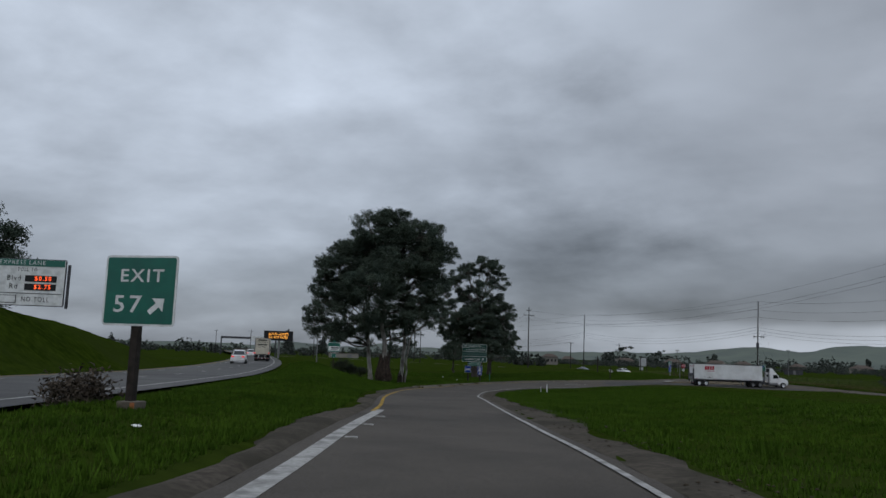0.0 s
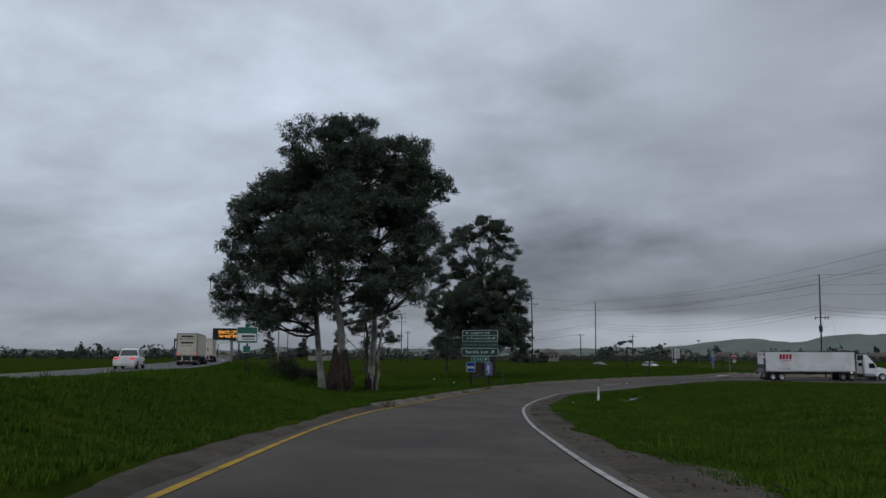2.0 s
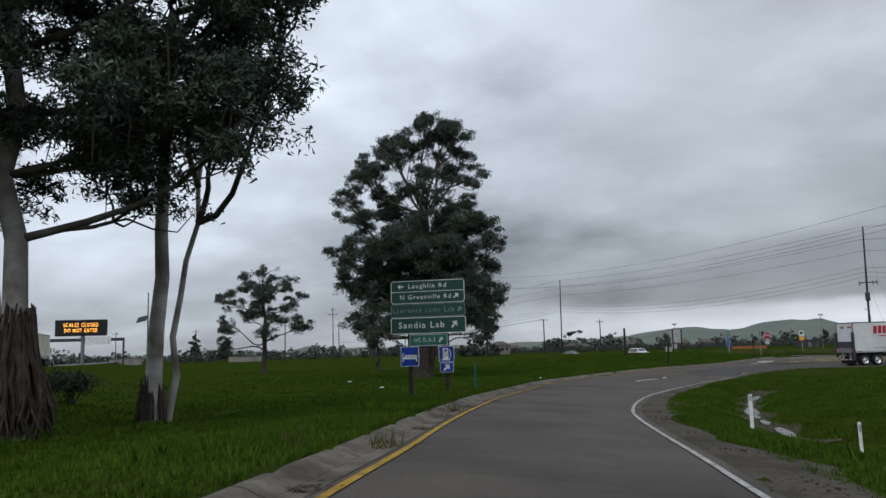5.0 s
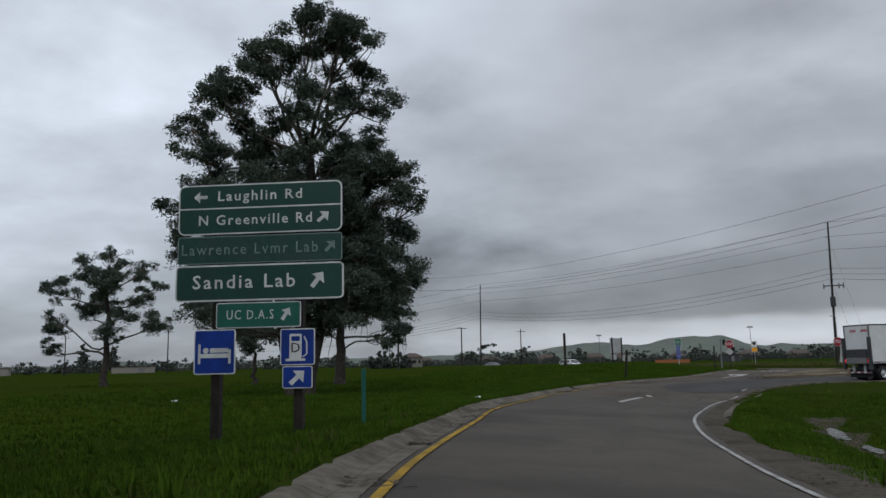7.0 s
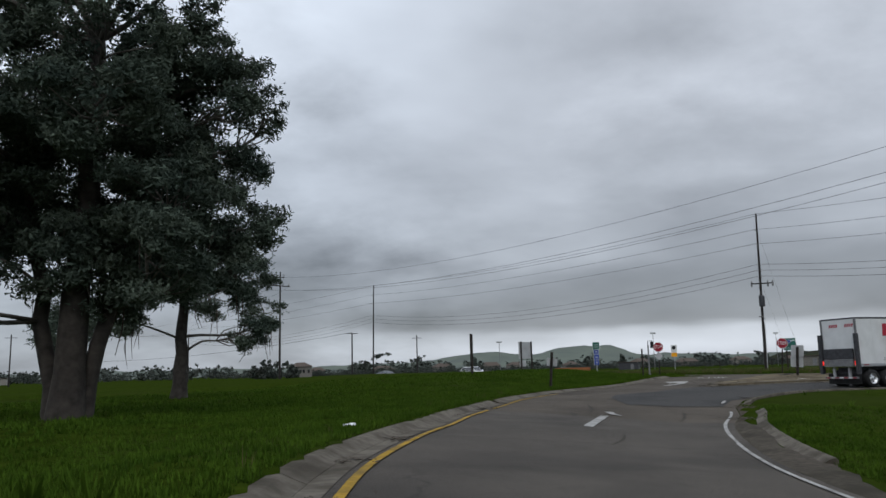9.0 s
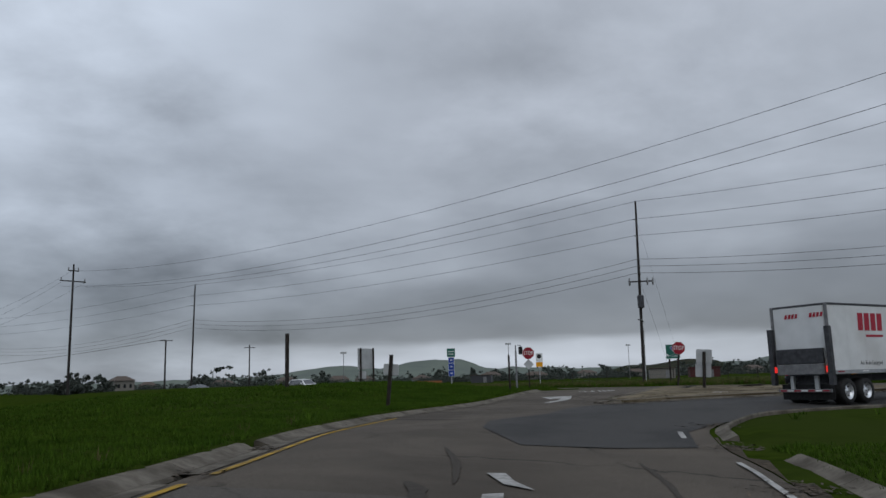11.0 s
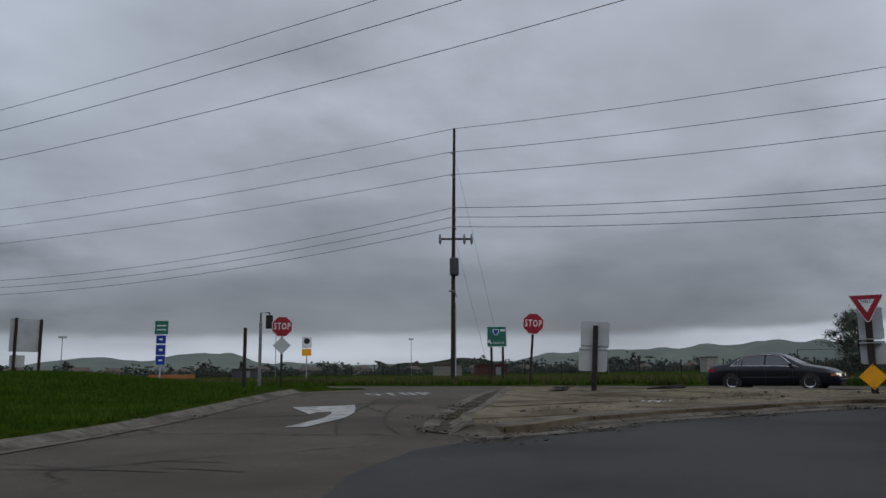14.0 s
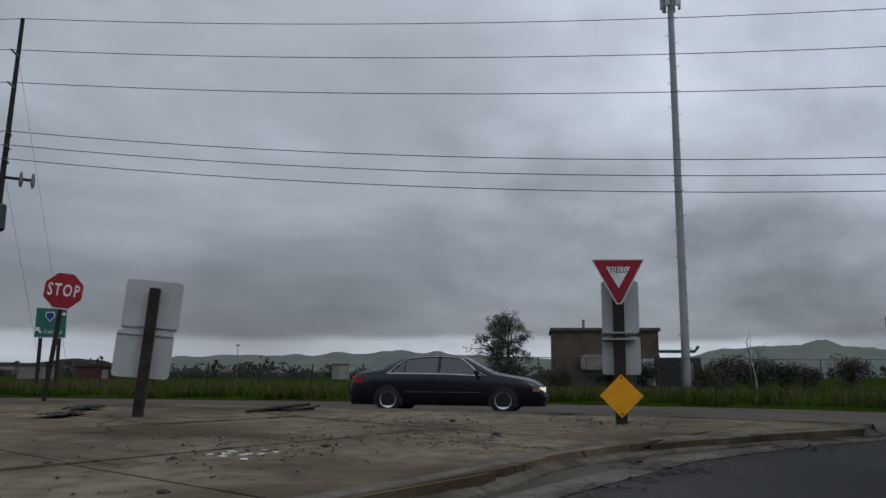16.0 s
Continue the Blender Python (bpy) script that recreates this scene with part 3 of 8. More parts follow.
def ground(x, y):
    """Height of the open ground, which dips under every pavement."""
    x, y = np.asarray(x, float), np.asarray(y, float)
    base = level(x, y)
    dl = -off_line(LEFT, x, y)
    dr = off_line(RIGHT, x, y)
    dc = off_line(CROSS, x, y)
    df = off_line(FREEWAY, x, y)
    z = base + 0.06
    # the infield left of the ramp swells gently
    left = (dl > 0) & (df > 0) & (dc < 0)
    swell = 0.13 * ease((dl - 0.55) / 0.5) * ease((y - 62) / 10) - 0.42 * ease((dl - 2.2) / 5) * ease((y - 68) / 14) * ease((138 - y) / 12) + 0.80 * ease((y - 124) / 26) * ease((dl - 2.0) / 12) * ease((-dc - CROSS_HALF) / 8) * ease((x - 14) / 18)
    z = np.where(left, z + swell * ease((df - 0.5) / 4), z)
    high = freeway_level(x, y)
    # a grass slope climbs to the freeway's edge
    climb = ease((14.5 - df) / 12) * ease((330 - y) / 120) * np.where(left, ease((dl - 1.4) / 3), 1)
    z = np.where(left | (df <= 0), z + (high + 0.05 - z) * climb, z)
    z = np.where(left, z + 0.5 * np.exp(-(((df - 5) / 2.6) ** 2)) * ease((y - 26) / 24) * ease((170 - y) / 50), z)
    # a wet ditch runs along the right verge
    right = (dr > 0) & (dc < 0)
    ditch = -0.62 * np.exp(-(((dr - 4.8) / 1.5) ** 2)) * ease((y - 88) / 14) * ease((141 - y) / 10)
    lift = 0.22 * ease((dr - 6.5) / 4) + 0.13 * ease((dr - 0.9) / 0.8) * ease((y - 126) / 6)
    z = np.where(right, z + (ditch + lift - 0.05) * ease((-dc - CROSS_HALF) / 5), z)
    # embankment beyond the freeway
    bank = ease((-df - FW_WIDTH - 0.4) / 6.5) * np.interp(y, (30, 60, 78, 92, 106), (4.6, 3.75, 2.6, 1.3, 0.1)) + 0.05
    z = np.where(df < -FW_WIDTH, z + bank, z)
    rough = np.array([noise.noise(Vector((a * 0.45, b * 0.45, 0))) + 0.6 * noise.noise(Vector((a * 1.3, b * 1.3, 5))) for a, b in zip(x.ravel(), y.ravel())]).reshape(x.shape)
    calm = ease((np.minimum(np.abs(dl), np.abs(dr)) - 1.5) / 2)
    z = z + 0.05 * rough * calm
    paved = inside(RAMP_POLY, x, y) | (np.abs(dc) < CROSS_HALF + 0.2) | ((df < 1.2) & (df > -FW_WIDTH - 1.2))
    on_freeway = (df < 1.2) & (df > -FW_WIDTH - 1.2) & ~inside(RAMP_POLY, x, y)
    return np.where(on_freeway, high * ease((330 - y) / 120) + base * (1 - ease((330 - y) / 120)) - 0.12, np.where(paved, base - 0.10, z))


def graded(lo, hi, a, b, step, far):
    """Grid lines: even between a and b, then ever wider out to lo and hi."""
    mid = list(np.arange(a, b + 1e-6, step))
    for sign, start, end in ((-1, a, lo), (1, b, hi)):
        s, p, outl = step, start, []
        while (p - end) * sign < 0:
            s *= far
            p += sign * s
            outl.append(p)
        mid = outl[::-1] + mid if sign < 0 else mid + outl
    return np.array(mid)


gx = graded(-2500, 3500, -14, 64, 0.5, 1.13)
gy = graded(-300, 4500, 2, 188, 0.5, 1.12)
GXX, GYY = np.meshgrid(gx, gy)
GZZ = ground(GXX, GYY)
nx, ny = len(gx), len(gy)


def gz(x, y):
    """Height of the ground's sheet at a place."""
    i = min(max(int(np.searchsorted(gx, x)) - 1, 0), nx - 2)
    j = min(max(int(np.searchsorted(gy, y)) - 1, 0), ny - 2)
    u, v = (x - gx[i]) / (gx[i + 1] - gx[i]), (y - gy[j]) / (gy[j + 1] - gy[j])
    return float((GZZ[j, i] * (1 - u) + GZZ[j, i + 1] * u) * (1 - v) + (GZZ[j + 1, i] * (1 - u) + GZZ[j + 1, i + 1] * u) * v)


idx = np.arange(nx * ny).reshape(ny, nx)
faces = np.stack([idx[:-1, :-1], idx[:-1, 1:], idx[1:, 1:], idx[1:, :-1]], -1).reshape(-1, 4)
ground_ob = quick("ground", np.stack([GXX, GYY, GZZ], -1).reshape(-1, 3), faces, M_GRASS)
ground_ob.data.polygons.foreach_set("use_smooth", [True] * len(faces))
tagged(ground_ob, "lush green winter grass field with weedy patches", "grass field", kind="structure")


def strip(name, a, b, mat, dz=0.0, parent=None, across=1, label="", category="", kind="structure", height=level):
    """A ribbon of pavement between two lines of equal count, lying on the land."""
    n = len(a)
    rows = [a + (b - a) * k / across for k in range(across + 1)]
    v = np.concatenate([np.c_[r, height(r[:, 0], r[:, 1]) + dz] for r in rows])
    f = [(k * n + i, (k + 1) * n + i, (k + 1) * n + i + 1, k * n + i + 1) for k in range(across) for i in range(n - 1)]
    ob = quick(name, v, f, mat, parent)
    ob.data.polygons.foreach_set("use_smooth", [True] * len(ob.data.polygons))
    return tagged(ob, label, category, kind=kind) if label else ob


def sheet(name, poly, mat, dz, step=1.5, label="", category="road"):
    """A flat pavement with a free outline, lying on the land."""
    bm = bmesh.new()
    bm.faces.new([bm.verts.new((x, y, 0)) for x, y in poly])
    lo, hi = np.min(poly, 0), np.max(poly, 0)
    for ax, no in ((0, (1, 0, 0)), (1, (0, 1, 0))):
        for c in np.arange(lo[ax] + step, hi[ax], step):
            co = (c, 0, 0) if ax == 0 else (0, c, 0)
            bmesh.ops.bisect_plane(bm, geom=bm.verts[:] + bm.edges[:] + bm.faces[:], plane_co=co, plane_no=no)
    for v in bm.verts:
        v.co.z = float(level(v.co.x, v.co.y)) + dz
    for f in bm.faces:
        if f.normal.z < 0:
            f.normal_flip()
    bmesh.ops.recalc_face_normals(bm, faces=bm.faces[:])
    ob = part(name, bm, mat, smooth=False)
    if ob.data.polygons[0].normal.z < 0:
        ob.data.flip_normals()
    return tagged(ob, label, category, kind="structure")


N_R = 220
ramp_l, ramp_r = resample(LEFT[LEFT[:, 1] < 141], N_R), resample(RIGHT[(RIGHT[:, 1] < 136) & (RIGHT[:, 0] < 40)], N_R)
strip("road_ramp", shifted(ramp_l, -0.3), shifted(ramp_r, 0.3), M_ROAD, 0.0, across=5, label="worn grey asphalt exit ramp curving to the right", category="road")
jl = LEFT[LEFT[:, 1] > 139.5]
jr = shifted(RIGHT, 0.3)[int(np.argmax(RIGHT[:, 1] > 134.5)):]
junction = [tuple(p) for p in shifted(jl, -0.3)] + [(58.5, 184), (61.5, 173), (65, 156), (67, 138)] + [tuple(p) for p in jr[::-1]]
sheet("road_junction", junction, M_ROADJ, -0.012, 1.0, "worn grey asphalt where the ramp splits at the junction")
patch = [(27.2, 144.6), (29.0, 149.2), (30.6, 151.4), (34.4, 153.3), (37.6, 156.4), (40.0, 157.9), (42.0, 158.4), (47, 158.5), (51.0, 157.5), (55.0, 156.4), (58.2, 154.2), (61.2, 151.9), (64.6, 144), (64, 137), (60.2, 139.2), (54, 144.2), (47, 146.9), (40.3, 147.3), (36, 146.6), (33.2, 145.2), (30.6, 142.4)]
sheet("road_slip_lane", patch, M_ROAD2, 0.004, 1.0, "dark newer asphalt of the right-turn slip lane")
strip("road_cross", shifted(CROSS, -CROSS_HALF), shifted(CROSS, CROSS_HALF), M_ROADJ, -0.020, across=4, label="grey two-lane frontage road across the junction", category="road")
strip("road_freeway", shifted(FREEWAY, -FW_WIDTH), shifted(FREEWAY, 0), M_FREEWAY, 0.0, across=5, label="pale grey freeway carriageway beside the grass", category="freeway", height=freeway_level)
for k, off in enumerate((-1.2, -4.6, -7.9, -9.1)):
    if k in (0, 3):
        strip("trim", shifted(FREEWAY, off - 0.08), shifted(FREEWAY, off + 0.08), M_WHITE if k == 0 else M_YELLOW, 0.006, label="painted edge line of the freeway", category="lane line", height=freeway_level)
    else:
        fine = resample(FREEWAY[FREEWAY[:, 1] < 300], 140)
        for i in range(8, 120, 4):
            seg = fine[i:i + 2]
            strip("trim", shifted(seg, off - 0.07), shifted(seg, off + 0.07), M_WHITE, 0.006, label="white dashed lane line on the freeway", category="lane line", height=freeway_level)

# painted lines of the ramp
a, b = ramp_l[ramp_l[:, 1] < 25.5], ramp_l[ramp_l[:, 1] > 24.5]
strip("trim", shifted(a, 0.0), shifted(a, 0.28), M_WHITE, 0.006, label="broad worn white gore line on the asphalt", category="lane line")
strip("trim", shifted(b, -0.08), shifted(b, 0.05), M_YELLOW, 0.006, label="worn yellow edge line along the ramp", category="lane line")
c = LEFT[(LEFT[:, 1] > 141) & (LEFT[:, 1] < 156.5)]
strip("trim", shifted(c, -0.08), shifted(c, 0.05), M_YELLOW, 0.0, label="worn yellow edge line along the ramp", category="lane line")
r = RIGHT[(RIGHT[:, 1] < 140.5) & (RIGHT[:, 0] < 30)]
strip("trim", shifted(r, -0.05), shifted(r, 0.06), M_WHITE, 0.020, label="worn white edge line along the ramp", category="lane line")
for p0, p1, w in (((31.85, 144.05), (32.95, 145.28), 0.07),):
    s = np.array([p0, p1], float)
    strip("trim", shifted(s, -w), shifted(s, w), M_WHITE, 0.016, label="short worn white dash on the asphalt", category="lane line")
for y in (15.5, 18.5, 21.5):
    x = float(np.interp(y, LEFT[:, 1], LEFT[:, 0])) + 0.45
    ob = part("road_stud", box(bmesh.new(), (0, 0, 0.01), (0.22, 0.10, 0.03), 0.008), M_WHITE)
    ob.matrix_basis = pose(x, y, float(level(x, y)) + 0.002)
    tagged(ob, "small white raised road marker", "road stud", "road studs")


def marking(poly, label, up=0.002):
    bm = bmesh.new()
    bm.faces.new([bm.verts.new((x, y, float(level(x, y)) + up)) for x, y in poly])
    bmesh.ops.triangulate(bm, faces=bm.faces[:])
    bmesh.ops.recalc_face_normals(bm, faces=bm.faces[:])
    ob = part("trim", bm, M_WHITE)
    if ob.data.polygons[0].normal.z < 0:
        ob.data.flip_normals()
    tagged(ob, label, "road marking", kind="structure")


def oriented(poly, x, y, heading):
    h = radians(heading)
    f, s = np.array((math.sin(h), math.cos(h))), np.array((math.cos(h), -math.sin(h)))
    return [tuple(np.array((x, y)) + f * v + s * u) for u, v in poly]


marking([(41.54, 163.55), (41.86, 163.24), (43.97, 164.64), (45.16, 165.76), (46.2, 167.0), (47.11, 168.19), (45.35, 168.88), (44.14, 166.33), (44.75, 166.75), (45.0, 166.5), (44.6, 166.0), (43.69, 165.06)], "white left-turn arrow painted on the asphalt")
marking([(19.31, 133.91), (19.34, 133.42), (22.82, 138.59), (22.46, 138.57)], "worn white arrow shaft painted on the asphalt", 0.016)
marking([(23.73, 140.51), (24.05, 140.42), (23.67, 139.59), (23.47, 138.76), (23.31, 139.34)], "worn white arrow head painted on the asphalt", 0.016)
for k, ch in enumerate("STOP"):
    u = (-1.9 + k * 0.95) * 0.7
    rows = {"S": [(0, 0, .7, .25), (0.45, .2, .25, 1.0), (0, 1.1, .7, .25), (0, 1.3, .25, .9), (0, 2.1, .7, .25)], "T": [(.23, 0, .25, 2.1), (0, 2.1, .7, .25)], "O": [(0, 0, .7, .25), (0, .25, .25, 1.85), (.45, .25, .25, 1.85), (0, 2.1, .7, .25)], "P": [(0, 0, .25, 2.1), (.25, 1.0, .45, .25), (.45, 1.25, .25, .85), (0, 2.1, .7, .25)]}[ch]
    for (px, py, w, h) in rows:
        px, w = px * 0.7, w * 0.7
        marking(oriented([(u + px, py), (u + px + w, py), (u + px + w, py + h), (u + px, py + h)], 51.9, 171.2, 35), "worn white stop lettering painted on the asphalt")

# shoulders
mid_r = ramp_r[ramp_r[:, 1] > 2]
wid = (1.25 - 0.65 * ease((mid_r[:, 1] - 122) / 6)) + 0.4 * np.sin(mid_r[:, 1] * 0.3) + 0.25 * np.sin(mid_r[:, 1] * 0.9 + 1)


def loose_strip(name, a, b, mat, up, label, across=4):
    """A ragged shoulder between a pavement's edge and the grass."""
    n = len(a)
    v = []
    for k in range(across + 1):
        q = a + (b - a) * k / across
        z = level(q[:, 0], q[:, 1]) + up * math.sin(math.pi * k / across) * 1.0 - (0.0 if k < across else 0.03)
        v.append(np.c_[q, z + 0.012 * np.sin(q[:, 1] * 5 + k)])
    v = np.concatenate(v)
    f = [(k * n + i, (k + 1) * n + i, (k + 1) * n + i + 1, k * n + i + 1) for k in range(across) for i in range(n - 1)]
    ob = quick(name, v, f, mat)
    ob.data.polygons.foreach_set("use_smooth", [True] * len(ob.data.polygons))
    return tagged(ob, label, "shoulder", kind="structure")


rag = np.random.RandomState(3)
loose_strip("pavement_shoulder", shifted(mid_r, 0.28), shifted(mid_r, 0.35 + wid + rag.uniform(-0.12, 0.12, len(mid_r))), M_SHOULDER, 0.05, "bare brown gravel shoulder beside the ramp")
early = ramp_l[(ramp_l[:, 1] > 2) & (ramp_l[:, 1] < 70)]
loose_strip("pavement_shoulder", shifted(early, -0.28), shifted(early, -(1.05 + 0.3 * np.sin(early[:, 1] * 0.4) + rag.uniform(-0.10, 0.10, len(early)))), M_SHOULDER, 0.085, "old grey-brown paved shoulder beside the ramp")
gut = np.vstack([ramp_l[ramp_l[:, 1] > 70]])
strip("pavement_gutter", shifted(gut, -0.62), shifted(gut, -0.20), M_CURB, 0.005, across=2, label="stained concrete gutter along the kerb", category="gutter")
gut2 = LEFT[(LEFT[:, 1] > 140.5)]
strip("pavement_gutter", shifted(gut2, -0.62), shifted(gut2, -0.20), M_CURB, 0.005, across=2, label="stained concrete gutter along the kerb", category="gutter")


def kerb(name, line, side, lengths, height, label, seed, top=0.28):
    """A kerb in separate worn lengths with open joints; side: +1 when the pavement lies to the line's left."""
    rs = np.random.RandomState(seed)
    root = tagged(new(name), label, "kerb", kind="structure")
    d = np.r_[0, np.cumsum(np.hypot(*np.diff(line, axis=0).T))]
    s = 0.0
    while s < d[-1] - 0.8:
        e = min(s + lengths * rs.uniform(0.7, 1.25), d[-1])
        n = 6
        ss = np.linspace(s + 0.008, e - rs.uniform(0.008, 0.03), n)
        p = np.c_[np.interp(ss, d, line[:, 0]), np.interp(ss, d, line[:, 1])]
        h = height * rs.uniform(0.98, 1.01)
        lean = rs.uniform(-0.004, 0.004)
        prof = [(0.0, -0.06), (0.03, 0.012), (0.17, h * 0.45), (0.28, h * 0.88), (0.34, h), (0.30 + top, h + 0.01 + lean), (0.33 + top, h * 0.8), (0.33 + top, -0.1)]
        vs, m = [], len(prof)
        for i in range(n):
            t = p[min(i + 1, n - 1)] - p[max(i - 1, 0)]
            t = t / np.hypot(*t)
            out = np.array((t[1], -t[0])) * side
            z = float(level(*p[i]))
            for u, w in prof:
                q = p[i] + out * (u + rs.uniform(-0.003, 0.003))
                vs.append((q[0], q[1], z + w + rs.uniform(-0.002, 0.002)))
        fs = [(i * m + j, i * m + j + 1, (i + 1) * m + j + 1, (i + 1) * m + j) for i in range(n - 1) for j in range(m - 1)]
        fs = [f if side > 0 else f[::-1] for f in fs]
        caps = [tuple(range(m)), tuple((n - 1) * m + j for j in range(m))[::-1]]
        raw("kerb_length", vs, [tuple(f) for f in fs] + caps, M_CURB, root)
        s = e
    return root


kl = np.vstack([LEFT[(LEFT[:, 1] > 69) & (LEFT[:, 1] < 146)]])
kl2 = LEFT[LEFT[:, 1] > 145.5]
kerb("kerb_ramp", shifted(kl, -0.50), -1, 4.2, 0.14, "broken weathered concrete kerb along the ramp", 5, 0.16)
kerb("kerb_junction", shifted(kl2, -0.50), -1, 2.2, 0.12, "low broken concrete kerb beside the junction", 9, 0.06)
kr = RIGHT[(RIGHT[:, 1] > 126) & (RIGHT[:, 0] < 31.5)]
nose = RIGHT[(RIGHT[:, 0] > 31.2)]
kerb("kerb_nose", shifted(np.vstack([kr[:-2], ]), 0.9), 1, 2.8, 0.13, "weathered concrete kerb round the grass nose", 6, 0.08)
kerb("kerb_slip_lane", shifted(nose, 0.42), 1, 2.8, 0.13, "weathered concrete kerb beside the slip lane", 7, 0.08)
pan = RIGHT[(RIGHT[:, 1] > 128) & (RIGHT[:, 0] < 33)]
strip("pavement_gutter", shifted(pan, 0.32), shifted(pan, 1.1), M_DIRT, 0.004, across=2, label="muddy gravel gutter beside the kerb", category="gutter")

# the traffic island, slab by slab
island = tagged(new("pavement_island"), "stained cracked concrete traffic island with mud and grit", "traffic island", kind="structure")
cen = ISLAND.mean(0)
inner = cen + (ISLAND - cen) * 0.955


def clipped(poly, nx_, ny_, c):
    out = []
    for (ax, ay), (bx, by) in zip(poly, poly[1:] + poly[:1]):
        da, db = ax * nx_ + ay * ny_ - c, bx * nx_ + by * ny_ - c
        if da <= 0:
            out.append((ax, ay))
        if da * db < 0:
            t = da / (da - db)
            out.append((ax + (bx - ax) * t, ay + (by - ay) * t))
    return out


ux, uy = (math.cos(radians(-18)), math.sin(radians(-18))), (math.sin(radians(18)), math.cos(radians(18)))
rs = np.random.RandomState(11)
for i in range(-4, 5):
    for j in range(-5, 6):
        poly = [tuple(p) for p in inner]
        o = np.dot(cen, ux), np.dot(cen, uy)
        g = 0.022
        for (n_, c_) in (((ux[0], ux[1]), o[0] + (i + 1) * 3.1 - g), ((-ux[0], -ux[1]), -(o[0] + i * 3.1 + g)), ((uy[0], uy[1]), o[1] + (j + 1) * 3.4 - g), ((-uy[0], -uy[1]), -(o[1] + j * 3.4 + g))):
            if poly:
                poly = clipped(poly, n_[0], n_[1], c_)
        if len(poly) < 3:
            continue
        tilt, lift = rs.uniform(-0.004, 0.004, 2), rs.uniform(-0.012, 0.012)
        cx, cy = np.mean(poly, 0)
        bm = bmesh.new()
        top = [bm.verts.new((x, y, float(level(x, y)) + 0.15 + lift + tilt[0] * (x - cx) + tilt[1] * (y - cy))) for x, y in poly]
        low = [bm.verts.new((x, y, float(level(x, y)) - 0.05)) for x, y in poly]
        bm.faces.new(top)
        for k in range(len(poly)):
            bm.faces.new((top[k], low[k], low[(k + 1) % len(poly)], top[(k + 1) % len(poly)]))
        bmesh.ops.recalc_face_normals(bm, faces=bm.faces[:])
        part("slab", bm, M_SLAB, island)
bm = bmesh.new()
bed = [bm.verts.new((x, y, float(level(x, y)) + 0.115)) for x, y in inner]
bm.faces.new(bed)
bmesh.ops.triangulate(bm, faces=bm.faces[:])
part("joint_dirt", bm, M_DIRT, island)
ring = np.vstack([ISLAND, ISLAND[:1]])
kerb("kerb_island", resample(ring, 90), -1, 2.6, 0.165, "chipped weathered concrete kerb round the island", 8, 0.20)
# a crumbling concrete apron along the slip-lane side
apron = resample(np.array([(41.9, 158.0), (43.5, 157.6), (47, 157.9), (51.0, 156.9), (54.8, 155.7), (57.8, 154.0), (60.6, 151.8)]), 30)
strip("pavement_gutter", shifted(apron, -0.72), shifted(apron, -0.28), M_CURB, 0.014, across=2, label="crumbling concrete gutter before the island", category="gutter")
gut_i = resample(np.array([(43.4, 158.6), (42.75, 159.4), (42.9, 160.4), (44.5, 161.9), (46.5, 163.5), (48.9, 165.4), (51.2, 167.1), (53.4, 168.7), (55.6, 170.2), (57.2, 171.4)]), 40)
strip("pavement_gutter", shifted(gut_i, -0.32), shifted(gut_i, 0.02), M_CURB, 0.010, across=2, label="cracked concrete lip of the gutter beside the island", category="gutter")
strip("pavement_gutter", shifted(gut_i, 0.0), shifted(gut_i, 0.75), M_DIRT, 0.003, across=2, label="muddy rubble-filled gutter beside the island", category="gutter")


def stain(pts, wide, label, mat=M_TAR, seed=0, dz=0.0):
    """A streak on the asphalt with tapering, ragged ends."""
    rs_ = np.random.RandomState(seed)
    c = spline(pts, 0.25)
    n = len(c)
    t = np.linspace(0, 1, n)
    w = wide * (np.sin(np.pi * np.clip(t, 0.02, 0.98)) ** 0.5) * (1 + 0.25 * rs_.uniform(-1, 1, n))
    c = c + rs_.normal(0, wide * 0.04, (n, 2))
    strip("trim", shifted(c, -w / 2), shifted(c, w / 2), mat, dz, label=label, category="stain")


for k, (pts, wide) in enumerate((
        ([(31.6, 161.3), (32.6, 159.6), (34.0, 157.4)], 0.60), ([(27.9, 157.4), (29.2, 155.2), (30.3, 152.9)], 0.85), ([(28.8, 158.3), (30.2, 156.2), (31.6, 154.3)], 0.45),
        ([(35.2, 160.3), (36.0, 159.3), (36.5, 158.3)], 0.07), ([(36.9, 159.7), (37.2, 159.2), (37.5, 158.7)], 0.05), ([(36.6, 158.9), (36.9, 158.2), (37.1, 157.6)], 0.06),
        ([(41.8, 160.2), (44.0, 163.2), (47.0, 166.3), (50.5, 169.2)], 0.10), ([(40.9, 160.9), (43.4, 164.1), (46.6, 167.2), (50.0, 170.0)], 0.12),
        ([(22.6, 139.6), (24.0, 142.0), (25.2, 144.6)], 0.14), ([(24.6, 136.9), (26.2, 138.9), (27.7, 141.2)], 0.12), ([(17.3, 128.8), (18.4, 130.2), (19.2, 131.5)], 0.10), ([(21.2, 138.2), (21.8, 139.2), (22.0, 140.0)], 0.25))):
    stain(pts, wide, "dark tyre and tar streak on the asphalt", seed=60 + k, dz=0.005 if pts[0][1] < 141 else -0.004)


# ---- signs ----
def facing(x, y, heading, z=None):
    """A pose whose front looks against the heading (towards someone who drives that way)."""
    return pose(x, y, gz(x, y) if z is None else z, 0, 0, heading)


